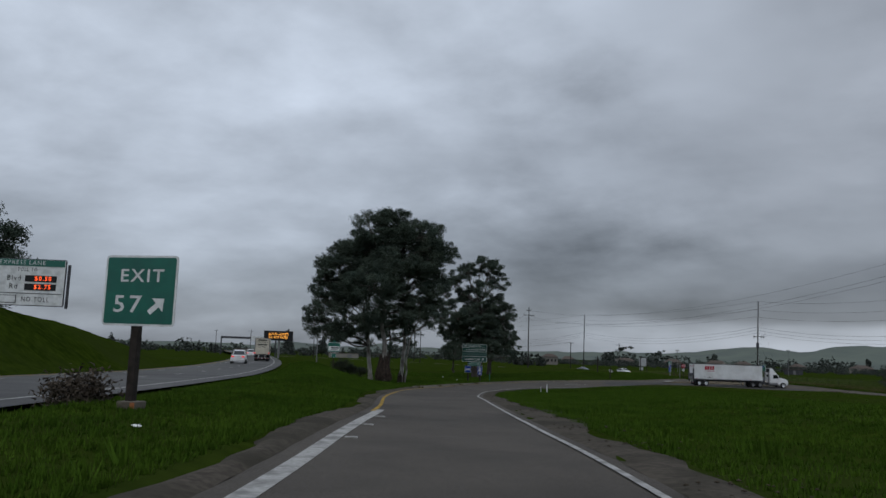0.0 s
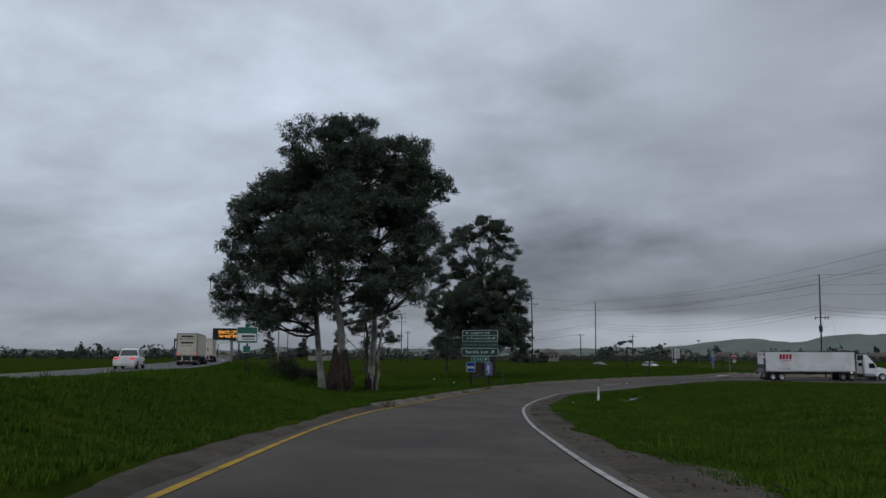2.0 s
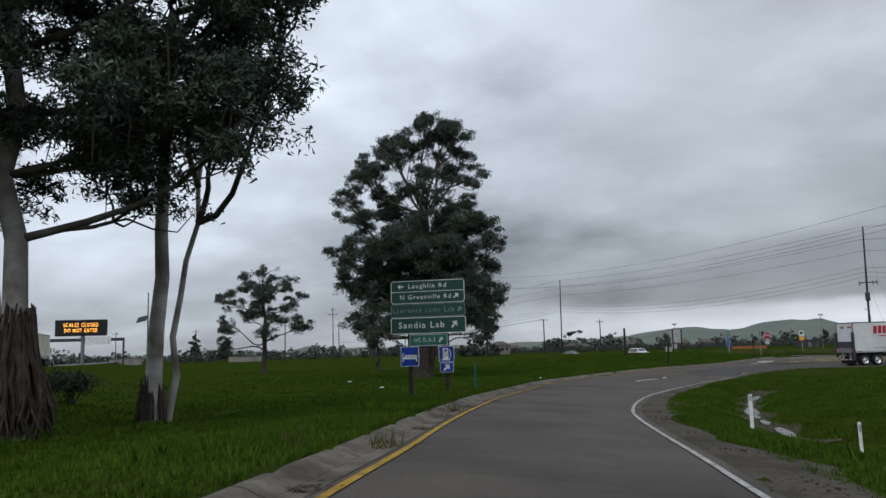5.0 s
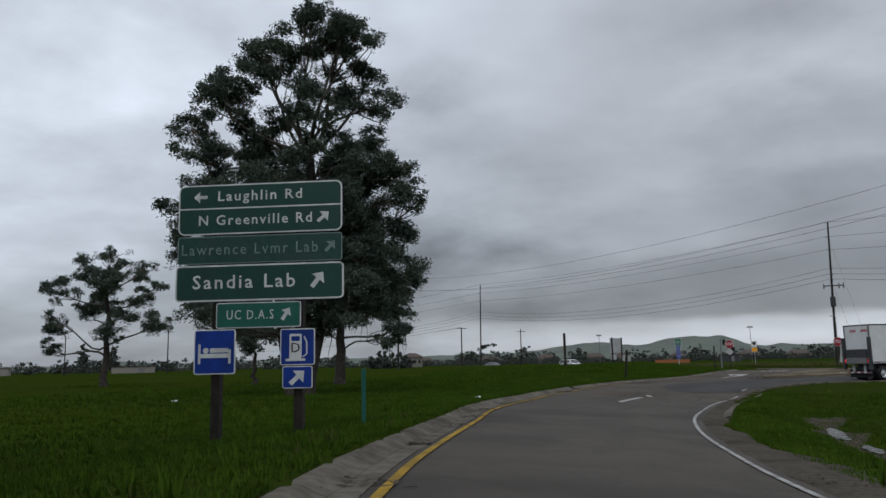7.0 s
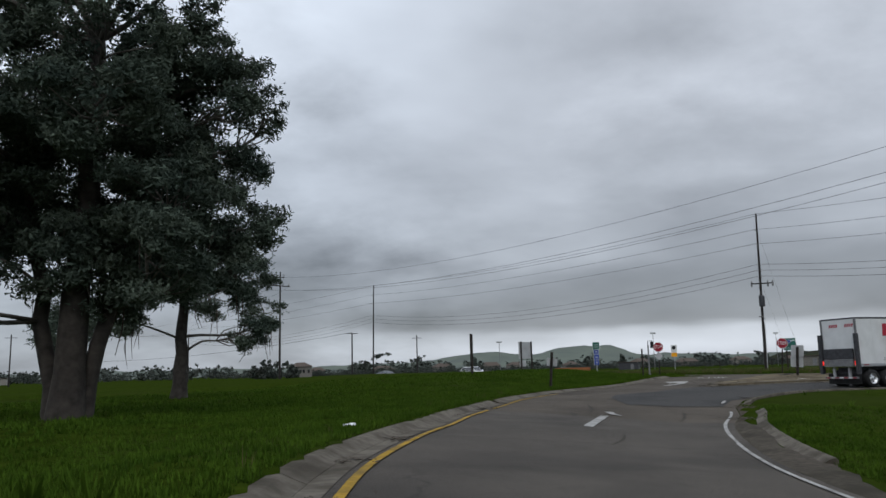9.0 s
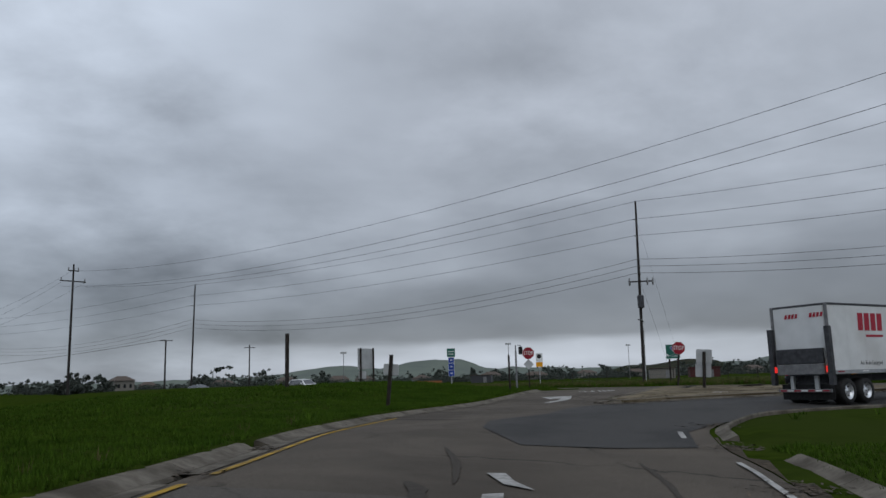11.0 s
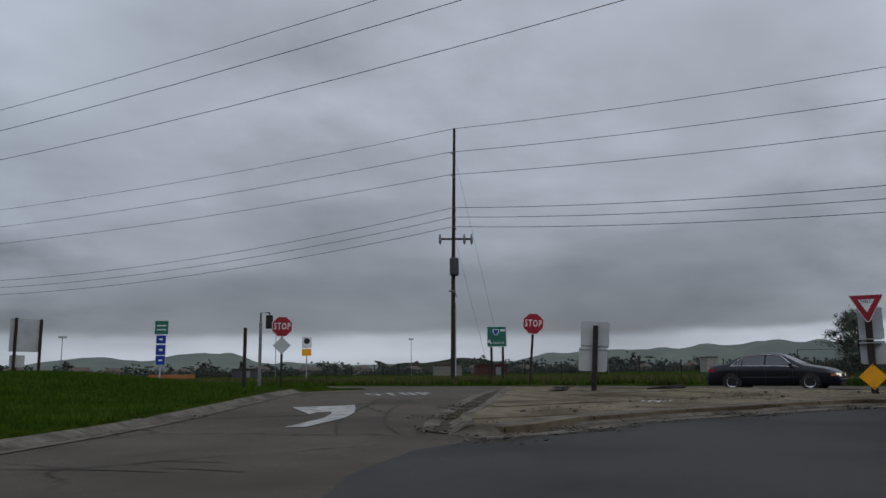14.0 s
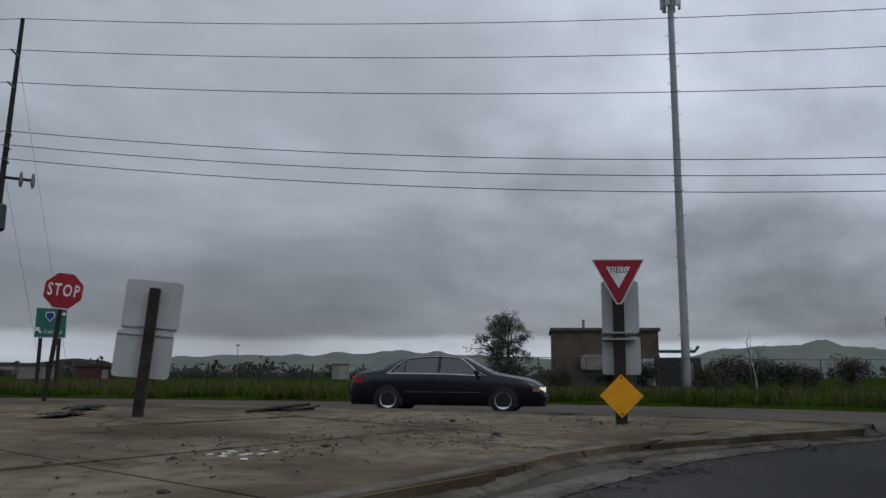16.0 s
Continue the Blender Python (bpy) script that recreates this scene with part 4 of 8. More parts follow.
def wood_post(parent, x, h, w=0.14, d=0.14, y=0.1, lean=0.0, mat=None, name="post"):
    bm = box(bmesh.new(), (0, 0, h / 2 - 0.3), (w, d, h + 0.6), 0.012)
    bmesh.ops.transform(bm, matrix=Matrix.Translation((x, y, 0)) @ Matrix.Rotation(radians(lean), 4, "Y"), verts=bm.verts[:])
    return part(name, bm, mat or M_WOODPOST, parent)


def panel(parent, w, h, cx, cz, face, border=0.035, radius=0.08, rim=M_SIGNWHITE, y=0.0, name="panel", thick=0.012):
    p = part(name, plate(bmesh.new(), rounded(w, h, radius, cx, cz), y - thick, y + thick), rim, parent)
    part("face", plate(bmesh.new(), rounded(w - 2 * border, h - 2 * border, max(radius - border, 0.01), cx, cz), y - thick - 0.003, y - thick + 0.002), face, p)
    return p


# exit sign at the gore
ex = thing("exit_sign", facing(-5.35, 18.4, -10), "green exit sign with white lettering on one timber post", "road sign")
zt = 6.12 - gz(-5.35, 18.45)
p = panel(ex, 1.72, 1.52, 0, zt - 0.76, M_SIGNGREEN, 0.045, 0.09)
lettering("lettering", "EXIT", 0.27, M_SIGNWHITE, p, 0.02, zt - 0.45, -0.018, 1.02, bold=0.01)
lettering("lettering", "57", 0.36, M_SIGNWHITE, p, -0.28, zt - 1.07, -0.018, 0.66, bold=0.01)
arrow("arrow", 0.46, -48, 0.42, zt - 1.08, M_SIGNWHITE, p, -0.02)
wood_post(ex, -0.08, zt - 0.05, 0.17, 0.17, 0.11)
part("footing", box(bmesh.new(), (-0.05, 0.1, 0.05), (0.46, 0.4, 0.22), 0.03), M_CURB, ex)
part("footing_plate", box(bmesh.new(), (0.10, -0.11, 0.08), (0.10, 0.02, 0.12), 0.004), M_ORANGE, ex)

# guide sign: five stacked panels, two service panels
gsx, gsy = 3.72, 115.52
gs = thing("guide_sign", pose(gsx, gsy, gz(3.7, 115.7), 0, 0, -15.4), "stacked dark green guide signs on two timber posts in the grass", "road sign")
g0 = gz(3.7, 115.7)
top, wid_ = 5.78 - g0, 3.62
p1 = panel(gs, wid_, 1.10, 0, top - 0.55, M_SIGNDARK, 0.03, 0.14)
part("divider", box(bmesh.new(), (0, -0.017, top - 0.53), (wid_ - 0.06, 0.004, 0.03)), M_SIGNWHITE, p1)
lettering("lettering", "Laughlin Rd", 0.215, M_SIGNWHITE, p1, 0.0, top - 0.27, -0.018, 1.86, bold=0.006)
arrow("arrow", 0.30, 90, -1.32, top - 0.27, M_SIGNWHITE, p1)
lettering("lettering", "N Greenville Rd", 0.215, M_SIGNWHITE, p1, -0.10, top - 0.80, -0.018, 2.50, bold=0.006)
arrow("arrow", 0.32, -50, 1.40, top - 0.79, M_SIGNWHITE, p1)
p2 = panel(gs, wid_, 0.60, 0, top - 1.44, M_SIGNFADED, 0.02, 0.06, M_SIGNPALE)
lettering("lettering", "Lawrence Lvmr Lab", 0.24, M_SIGNPALE, p2, -0.22, top - 1.44, -0.018, 3.0)
arrow("arrow", 0.30, -42, 1.55, top - 1.43, M_SIGNPALE, p2)
p3 = panel(gs, wid_ + 0.06, 0.78, 0, top - 2.16, M_SIGNDARK, 0.035, 0.10)
lettering("lettering", "Sandia Lab", 0.29, M_SIGNWHITE, p3, -0.33, top - 2.15, -0.018, 2.25, bold=0.008)
arrow("arrow", 0.40, -38, 1.28, top - 2.14, M_SIGNWHITE, p3)
p4 = panel(gs, 1.84, 0.54, 0.0, top - 2.86, M_SIGNGREEN, 0.02, 0.05)
lettering("lettering", "UC D.A.S", 0.20, M_SIGNWHITE, p4, -0.18, top - 2.86, -0.018, 1.02)
arrow("arrow", 0.30, -32, 0.60, top - 2.85, M_SIGNWHITE, p4)
p5 = panel(gs, 0.90, 0.94, -0.93, top - 3.62, M_SIGNBLUE, 0.025, 0.05, y=-0.02)
for bx, bz, bw, bh in ((-0.93, -3.70, 0.70, 0.09), (-1.26, -3.66, 0.05, 0.42), (-0.60, -3.72, 0.05, 0.30), (-0.83, -3.59, 0.40, 0.09)):
    part("symbol_bar", plate(bmesh.new(), rounded(bw, bh, 0.02, bx, top + bz), -0.045, -0.034), M_SIGNWHITE, p5)
part("symbol_dot", plate(bmesh.new(), ngon(12, 0.06, 0, -1.12, top - 3.59), -0.045, -0.034), M_SIGNWHITE, p5)
p6 = panel(gs, 0.74, 0.76, 0.86, top - 3.55, M_SIGNBLUE, 0.022, 0.05, y=-0.02)
part("symbol_pump", plate(bmesh.new(), rounded(0.26, 0.52, 0.03, 0.82, top - 3.54), -0.045, -0.034), M_SIGNWHITE, p6)
part("symbol_window", plate(bmesh.new(), rounded(0.18, 0.10, 0.01, 0.82, top - 3.38), -0.048, -0.040), M_SIGNBLUE, p6)
lettering("lettering", "D", 0.20, M_SIGNBLACK, p6, 0.82, top - 3.58, -0.048)
part("symbol_base", plate(bmesh.new(), rounded(0.42, 0.05, 0.01, 0.82, top - 3.82), -0.045, -0.034), M_SIGNWHITE, p6)
part("symbol_hose", tube(bmesh.new(), [(0.98, -0.04, top - 3.76), (1.06, -0.04, top - 3.70), (1.06, -0.04, top - 3.46), (1.0, -0.04, top - 3.34)], 0.018, 6), M_SIGNWHITE, p6)
p7 = panel(gs, 0.64, 0.46, 0.86, top - 4.18, M_SIGNBLUE, 0.02, 0.05, y=-0.02)
arrow("arrow", 0.40, -48, 0.86, top - 4.18, M_SIGNWHITE, p7, -0.04)
wood_post(gs, -0.93, top - 0.3, 0.19, 0.22, 0.14)
wood_post(gs, 0.86, top - 0.3, 0.19, 0.22, 0.14)


def stop_sign(x, y, top_z, heading, lean, label, size=0.91, post=None, diamond=False):
    z = gz(x, y) if post is None else post
    s = thing("stop_sign", pose(x, y, z, 0, 0, heading), label, "stop sign", "stop signs")
    cz = top_z - z - size / 2
    m = Matrix.Translation((0, 0, 0)) @ Matrix.Rotation(radians(lean), 4, "Y")
    bm = plate(bmesh.new(), ngon(8, size / 2 / math.cos(radians(22.5)), 22.5, 0, cz), -0.012, -0.004, m)
    f = part("sign_plate", bm, M_SIGNWHITE, s)
    part("sign_face", plate(bmesh.new(), ngon(8, (size - 0.05) / 2 / math.cos(radians(22.5)), 22.5, 0, cz), -0.015, -0.010, m), M_SIGNRED, f, "red octagonal face")
    lettering("lettering", "STOP", size * 0.33, M_SIGNWHITE, f, math.sin(radians(lean)) * cz, math.cos(radians(lean)) * cz, -0.018, size * 0.80, m=Matrix.Rotation(radians(lean), 4, "Y"), bold=0.012)
    wood_post(s, 0, cz + 0.2, 0.10, 0.10, 0.055, lean)
    if diamond:
        part("back_plate", plate(bmesh.new(), ngon(4, 0.40, 0, 0, cz - 0.86), -0.012, -0.004, m), M_SIGNBACK, s, "bare grey diamond plate")
    return s


isl = lambda x, y: float(level(x, y)) + 0.13
stop_sign(58.9, 170.9, 3.64, -54, 5, "red stop sign on a leaning timber post on the island", 0.91, isl(58.9, 170.9))
stop_sign(52.04, 179.66, 3.72, -32, 0, "red stop sign above a grey diamond plate on a post", 0.91, None, True)


def sign_back(x, y, z, heading, top_z, lean, label, panels, post_w=0.16, name="road_sign"):
    s = thing(name, pose(x, y, z, 0, 0, heading), label, "road sign")
    h = top_z - z
    m = Matrix.Rotation(radians(lean), 4, "Y")
    for (w, hh, cx, czz) in panels:
        part("sign_plate", plate(bmesh.new(), rounded(w, hh, 0.08, cx, czz), 0.10, 0.115, m), M_SIGNBACK, s)
        for dz in (-hh * 0.42,) if czz > 1.5 else (hh * 0.42,):
            part("bracket", box(bmesh.new(), (0, 0.09, 0), (w * 0.96, 0.03, 0.035), 0.004, m @ Matrix.Translation((cx, 0, czz + dz))), M_STEEL, s)
    wood_post(s, 0, h, post_w, post_w, 0.0, lean)
    return s


sign_back(55.55, 165.33, isl(55.5, 165.3), -62, 2.70, 4, "bare back of a stacked road sign on a timber post", [(1.0, 0.92, -0.03, 2.0), (1.0, 0.84, -0.08, 1.12)], 0.17)
yz = isl(59.05, 157.3)
ys = thing("yield_sign", pose(59.05, 157.3, yz, 0, 0, -76), "red and white yield sign above a grey plate and amber diamond", "yield sign")
yt = 3.38 - yz
tri = [(-0.5, yt), (0.5, yt), (0.05, yt - 0.86), (-0.05, yt - 0.86)]
pl = part("sign_plate", plate(bmesh.new(), tri, -0.13, -0.118), M_SIGNWHITE, ys)
part("sign_face", plate(bmesh.new(), [(-0.47, yt - 0.02), (0.47, yt - 0.02), (0.035, yt - 0.84), (-0.035, yt - 0.84)], -0.134, -0.128), M_SIGNRED, pl, "red triangular face")
part("sign_centre", plate(bmesh.new(), [(-0.23, yt - 0.15), (0.23, yt - 0.15), (0.0, yt - 0.56)], -0.138, -0.132), M_SIGNWHITE, pl)
lettering("lettering", "YIELD", 0.10, M_TEXTBLACK, pl, 0.0, yt - 0.22, -0.141, 0.33, bold=0.004)
wood_post(ys, 0, yt - 0.1, 0.20, 0.17, 0.0)
part("back_plate", plate(bmesh.new(), rounded(0.70, 1.0, 0.06, 0.05, 2.2), 0.10, 0.112), M_SIGNBACK, ys, "bare grey metal plate")
part("back_plate", plate(bmesh.new(), rounded(0.72, 0.72, 0.06, 0.05, 1.28), 0.10, 0.112), M_SIGNBACK, ys, "bare grey metal plate")
for bz in (1.58, 1.70):
    part("bracket", box(bmesh.new(), (0, 0.0, bz), (0.62, 0.22, 0.035), 0.006), M_STEEL, ys)
part("diamond_plate", plate(bmesh.new(), [(0, 0.93), (0.40, 0.53), (0, 0.13), (-0.40, 0.53)], -0.115, -0.10), M_SIGNYELLOW, ys, "plain amber diamond plate")
for dz in (0.2, 0.86):
    part("bolt", plate(bmesh.new(), ngon(8, 0.02, 0, 0, dz), -0.122, -0.114), M_TEXTBLACK, ys)

# freeway entrance signs beyond the junction
fs = thing("freeway_entrance_sign", pose(52.6, 193.0, gz(52.6, 193.0), 0, 0, -30), "green freeway sign over blue shield and arrow plates on a post", "road sign")
ft = 4.3 - gz(52.6, 193.0)
p = panel(fs, 0.78, 0.82, 0, ft - 0.41, M_SIGNGREEN, 0.025, 0.05)
for k in (0, 1):
    part("writing_bar", plate(bmesh.new(), rounded(0.50, 0.06, 0.02, 0, ft - 0.30 - 0.24 * k), -0.02, -0.014), M_SIGNWHITE, p)
for k, hh in enumerate((0.50, 0.62, 0.56)):
    zc = ft - 1.10 - (0, 0.60, 1.20)[k]
    q = panel(fs, 0.56, hh, 0, zc, M_SIGNBLUE, 0.02, 0.05)
    part("writing_bar", plate(bmesh.new(), rounded(0.20, 0.10, 0.03, 0, zc), -0.02, -0.014), M_SIGNWHITE, q)
wood_post(fs, 0, ft - 0.1, 0.10, 0.10, 0.07, mat=M_STEEL)
isg = thing("interstate_sign", pose(71.4, 183.6, gz(71.4, 183.6), 0, 0, -52), "small green direction sign with a shield on two timber posts", "road sign")
it = 4.1 - gz(71.4, 183.6)
p = panel(isg, 1.30, 1.35, 0, it - 0.67, M_SIGNGREEN, 0.03, 0.06)
sh = [(-0.14, it - 0.22), (0.14, it - 0.22), (0.17, it - 0.38), (0.0, it - 0.58), (-0.17, it - 0.38)]
part("shield_rim", plate(bmesh.new(), [((x + 0.0) * 1.22 - 0.05, it - 0.39 + (z - it + 0.39) * 1.22) for x, z in sh], -0.017, -0.012), M_SIGNWHITE, p)
part("shield", plate(bmesh.new(), [(x - 0.05, z) for x, z in sh], -0.02, -0.014), M_SIGNBLUE, p)
part("writing_bar", plate(bmesh.new(), rounded(0.36, 0.12, 0.02, 0.40, it - 0.26), -0.02, -0.014), M_SIGNWHITE, p)
lettering("lettering", "Oakland", 0.17, M_SIGNWHITE, p, 0.1, it - 1.08, -0.018, 0.72)
arrow("arrow", 0.34, 45, -0.48, it - 1.0, M_SIGNWHITE, p)
wood_post(isg, -0.38, it - 0.1, 0.15, 0.15, 0.1)
wood_post(isg, 0.38, it - 0.1, 0.15, 0.15, 0.1)

# backs of signs and bare posts in the infield
b1 = thing("road_sign", pose(48.8, 204.1, gz(48.8, 204.1), 0, 0, 22), "grey back of a large sign on two dark posts", "road sign")
bt = 4.85 - gz(48.8, 204.1)
part("sign_plate", plate(bmesh.new(), rounded(2.4, 2.1, 0.08, 0, bt - 1.05), 0.09, 0.105), M_SIGNBACK, b1)
part("sign_plate", plate(bmesh.new(), rounded(1.1, 0.75, 0.08, -0.55, bt - 2.7), 0.09, 0.105), M_SIGNBACK, b1)
wood_post(b1, -0.85, bt + 0.05, 0.14, 0.14, 0.0)
wood_post(b1, 1.0, bt + 0.05, 0.14, 0.14, 0.0)
for x, y, tz, w, lab in ((32.97, 180.7, 4.8, 0.20, "tall bare dark timber post in the grass"), (49.7, 178.9, 3.1, 0.11, "bare dark timber post beside the frontage road")):
    s = thing("timber_post", facing(x, y, 20), lab, "post")
    wood_post(s, 0, tz - gz(x, y), w, w, 0, name="post_shaft")
    for k in (1, 2):
        part("bolt", tube(bmesh.new(), [(w / 2, 0, tz - gz(x, y) - 0.5 * k), (w / 2 + 0.05, 0, tz - gz(x, y) - 0.5 * k)], 0.02, 6), M_STEEL, s)
sign_back(32.42, 163.3, gz(32.42, 163.3), -40, 2.64, 5, "grey back of a small sign on a dark timber post", [(0.75, 0.55, 0.0, 1.72)], 0.16)

# signal box on a steel pole behind the stop sign
sg = thing("signal_pole", pose(51.5, 180.6, gz(51.5, 180.6), 0, 0, -47), "grey steel signal pole with a black signal head on a bracket", "traffic signal")
part("pole", tube(bmesh.new(), [(0, 0, -0.3), (0, 0, 3.0)], [0.08, 0.07], 10), M_GREYMETAL, sg)
part("bracket", tube(bmesh.new(), [(0, 0, 2.3), (0.0, 0, 3.4), (0.40, 0, 3.4), (0.40, 0, 3.2)], 0.04, 8), M_DARKMETAL, sg)
part("signal_head", box(bmesh.new(), (0.40, 0, 2.98), (0.30, 0.24, 0.62), 0.05), M_SIGNBLACK, sg)
tk = thing("truck_sign", pose(68.2, 200.7, gz(68.2, 200.7), 0, 0, -40), "white no-truck sign with an amber plate on a post", "road sign")
p = panel(tk, 0.75, 0.9, 0, 3.2, M_SIGNWHITE, 0.02, 0.05)
part("symbol_dot", plate(bmesh.new(), ngon(16, 0.24, 0, 0, 3.3), -0.02, -0.014), M_TEXTBLACK, p)
panel(tk, 0.75, 0.55, 0, 2.42, M_SIGNYELLOW, 0.02, 0.05)
wood_post(tk, 0, 3.4, 0.08, 0.08, 0.06, mat=M_STEEL)

# markers along the verge
for x, y, h, lab in ((12.7, 101.4, 1.05, "white roadside marker post in the verge"), (11.1, 93.3, 0.62, "short pale stake in the verge")):
    s = thing("marker_post", facing(x, y, 0), lab, "marker post")
    part("blade", box(bmesh.new(), (0, 0, h / 2 - 0.15), (0.11 * h, 0.02, h + 0.3), 0.006), M_SIGNWHITE, s)
    part("reflector", box(bmesh.new(), (0, -0.012, h - 0.12), (0.07 * h, 0.008, 0.14), 0.002), M_STEEL, s)
s = thing("marker_post", facing(6.06, 117.12, 0), "dark green plastic marker post in the grass", "marker post")
part("blade", box(bmesh.new(), (0, 0, 0.5), (0.10, 0.03, 1.5), 0.008), M_MARKERG, s)

# adopt-a-highway sign, message sign, toll sign, gantry along the freeway
ad = thing("adoption_sign", facing(-12.4, 88.4, 3), "teal and white roadside notice on a thin post", "road sign")
p = panel(ad, 1.35, 1.05, 0, 2.50, M_SIGNGREEN, 0.03, 0.06)
part("panel", plate(bmesh.new(), rounded(1.2, 0.48, 0.02, 0, 2.36), -0.022, -0.014), M_SIGNWHITE, p)
part("writing_bar", plate(bmesh.new(), rounded(0.85, 0.13, 0.02, 0.08, 2.43), -0.03, -0.022), M_TEXTBLACK, p)
part("writing_bar", plate(bmesh.new(), rounded(0.8, 0.055, 0.01, 0.08, 2.24), -0.03, -0.022), M_TEXTBLACK, p)
part("emblem", plate(bmesh.new(), ngon(7, 0.16, 90, 0, 3.10), -0.012, 0.012), M_SIGNGREEN, p)
panel(ad, 0.5, 0.45, 0.0, 1.6, M_SIGNGREEN, 0.02, 0.04)
wood_post(ad, 0, 2.9, 0.10, 0.10, 0.08)
vm = thing("message_sign", facing(-44.3, 198, 8), "black electronic message sign with amber letters on a steel post", "message sign")
v0 = gz(-44.3, 198)
vt = 8.6 - v0
part("cabinet", box(bmesh.new(), (0, 0, vt - 1.2), (7.2, 0.7, 2.4), 0.08), M_SIGNBLACK, vm)
lettering("lettering", "SCALES CLOSED", 0.55, M_LED, vm, 0, vt - 0.80, -0.40, 4.9)
lettering("lettering", "DO NOT ENTER", 0.55, M_LED, vm, 0, vt - 1.62, -0.40, 4.6)
part("post", tube(bmesh.new(), [(0.2, 0.2, -0.4), (0.2, 0.2, vt - 2.3)], 0.28, 12), M_GREYMETAL, vm)
tl = thing("toll_sign", facing(-28.4, 52, 6, 0), "white electronic toll price sign with a green header", "road sign")
tt = 9.55
p = panel(tl, 7.6, 3.1, 0, tt - 1.55, M_SIGNWHITE, 0.05, 0.1, M_DARKMETAL, name="panel", thick=0.06)
part("header", box(bmesh.new(), (0, -0.075, tt - 0.27), (7.4, 0.02, 0.42)), M_SIGNGREEN, p)
lettering("lettering", "EXPRESS LANE", 0.26, M_SIGNWHITE, p, 1.0, tt - 0.27, -0.09, 2.9)
lettering("lettering", "TOLL TO", 0.24, M_TEXTBLACK, p, 1.35, tt - 0.72, -0.075, 1.25)
for k, (w1, w2) in enumerate((("Blvd", "$0.50"), ("Rd", "$2.75"))):
    zc = tt - 1.30 - 0.55 * k
    lettering("lettering", w1, 0.34, M_TEXTBLACK, p, 0.55, zc, -0.075, 0.85 if k == 0 else 0.5)
    part("price_panel", box(bmesh.new(), (2.25, -0.07, zc), (2.0, 0.05, 0.42), 0.01), M_SIGNBLACK, p)
    lettering("lettering", w2, 0.28, M_LEDRED, p, 2.4, zc, -0.10, 1.05)
part("divider", box(bmesh.new(), (0, -0.07, tt - 2.28), (7.3, 0.02, 0.04)), M_TEXTBLACK, p)
lettering("lettering", "NO TOLL", 0.32, M_TEXTBLACK, p, 2.0, tt - 2.68, -0.075, 1.75)
part("emblem", box(bmesh.new(), (0.0, -0.07, tt - 2.68), (1.6, 0.02, 0.52)), M_SIGNBLACK, p)
part("emblem", box(bmesh.new(), (0.0, -0.085, tt - 2.68), (1.5, 0.01, 0.44)), M_SIGNWHITE, p)
part("side_rail", box(bmesh.new(), (3.95, 0.1, tt - 1.75), (0.14, 0.2, 2.9), 0.02), M_DARKMETAL, tl)
part("arm", box(bmesh.new(), (-4.5, 0.25, tt - 1.5), (9.0, 0.2, 0.5), 0.03), M_STEEL, tl)
part("mast", tube(bmesh.new(), [(-8.5, 0.4, 0.5), (-8.5, 0.4, tt)], 0.3, 14), M_STEEL, tl)
ga = thing("sign_gantry", facing(-70, 265, 14), "distant steel gantry with a white sign over the freeway", "gantry")
for x in (-9, 9):
    part("leg", tube(bmesh.new(), [(x, 0, -0.5), (x, 0, 6.6)], 0.22, 8), M_DARKMETAL, ga)
part("beam", box(bmesh.new(), (0, 0, 6.4), (18.4, 0.5, 0.7), 0.05), M_DARKMETAL, ga)
part("panel", plate(bmesh.new(), rounded(5.5, 1.8, 0.1, 3.5, 6.2), -0.4, -0.3), M_SIGNWHITE, ga)


# ---- power poles and lines ----
def wire(parent, a, b, sag, r=0.022, name="wire"):
    a, b = Vector(a), Vector(b)
    pts = []
    for k in range(25):
        t = k / 24
        q = a.lerp(b, t)
        q.z -= sag * 4 * t * (1 - t)
        pts.append(q)
    return part(name, tube(bmesh.new(), pts, r, 4, False), M_WIRE, parent)


ACROSS = Vector((0.941, 0.338, 0))


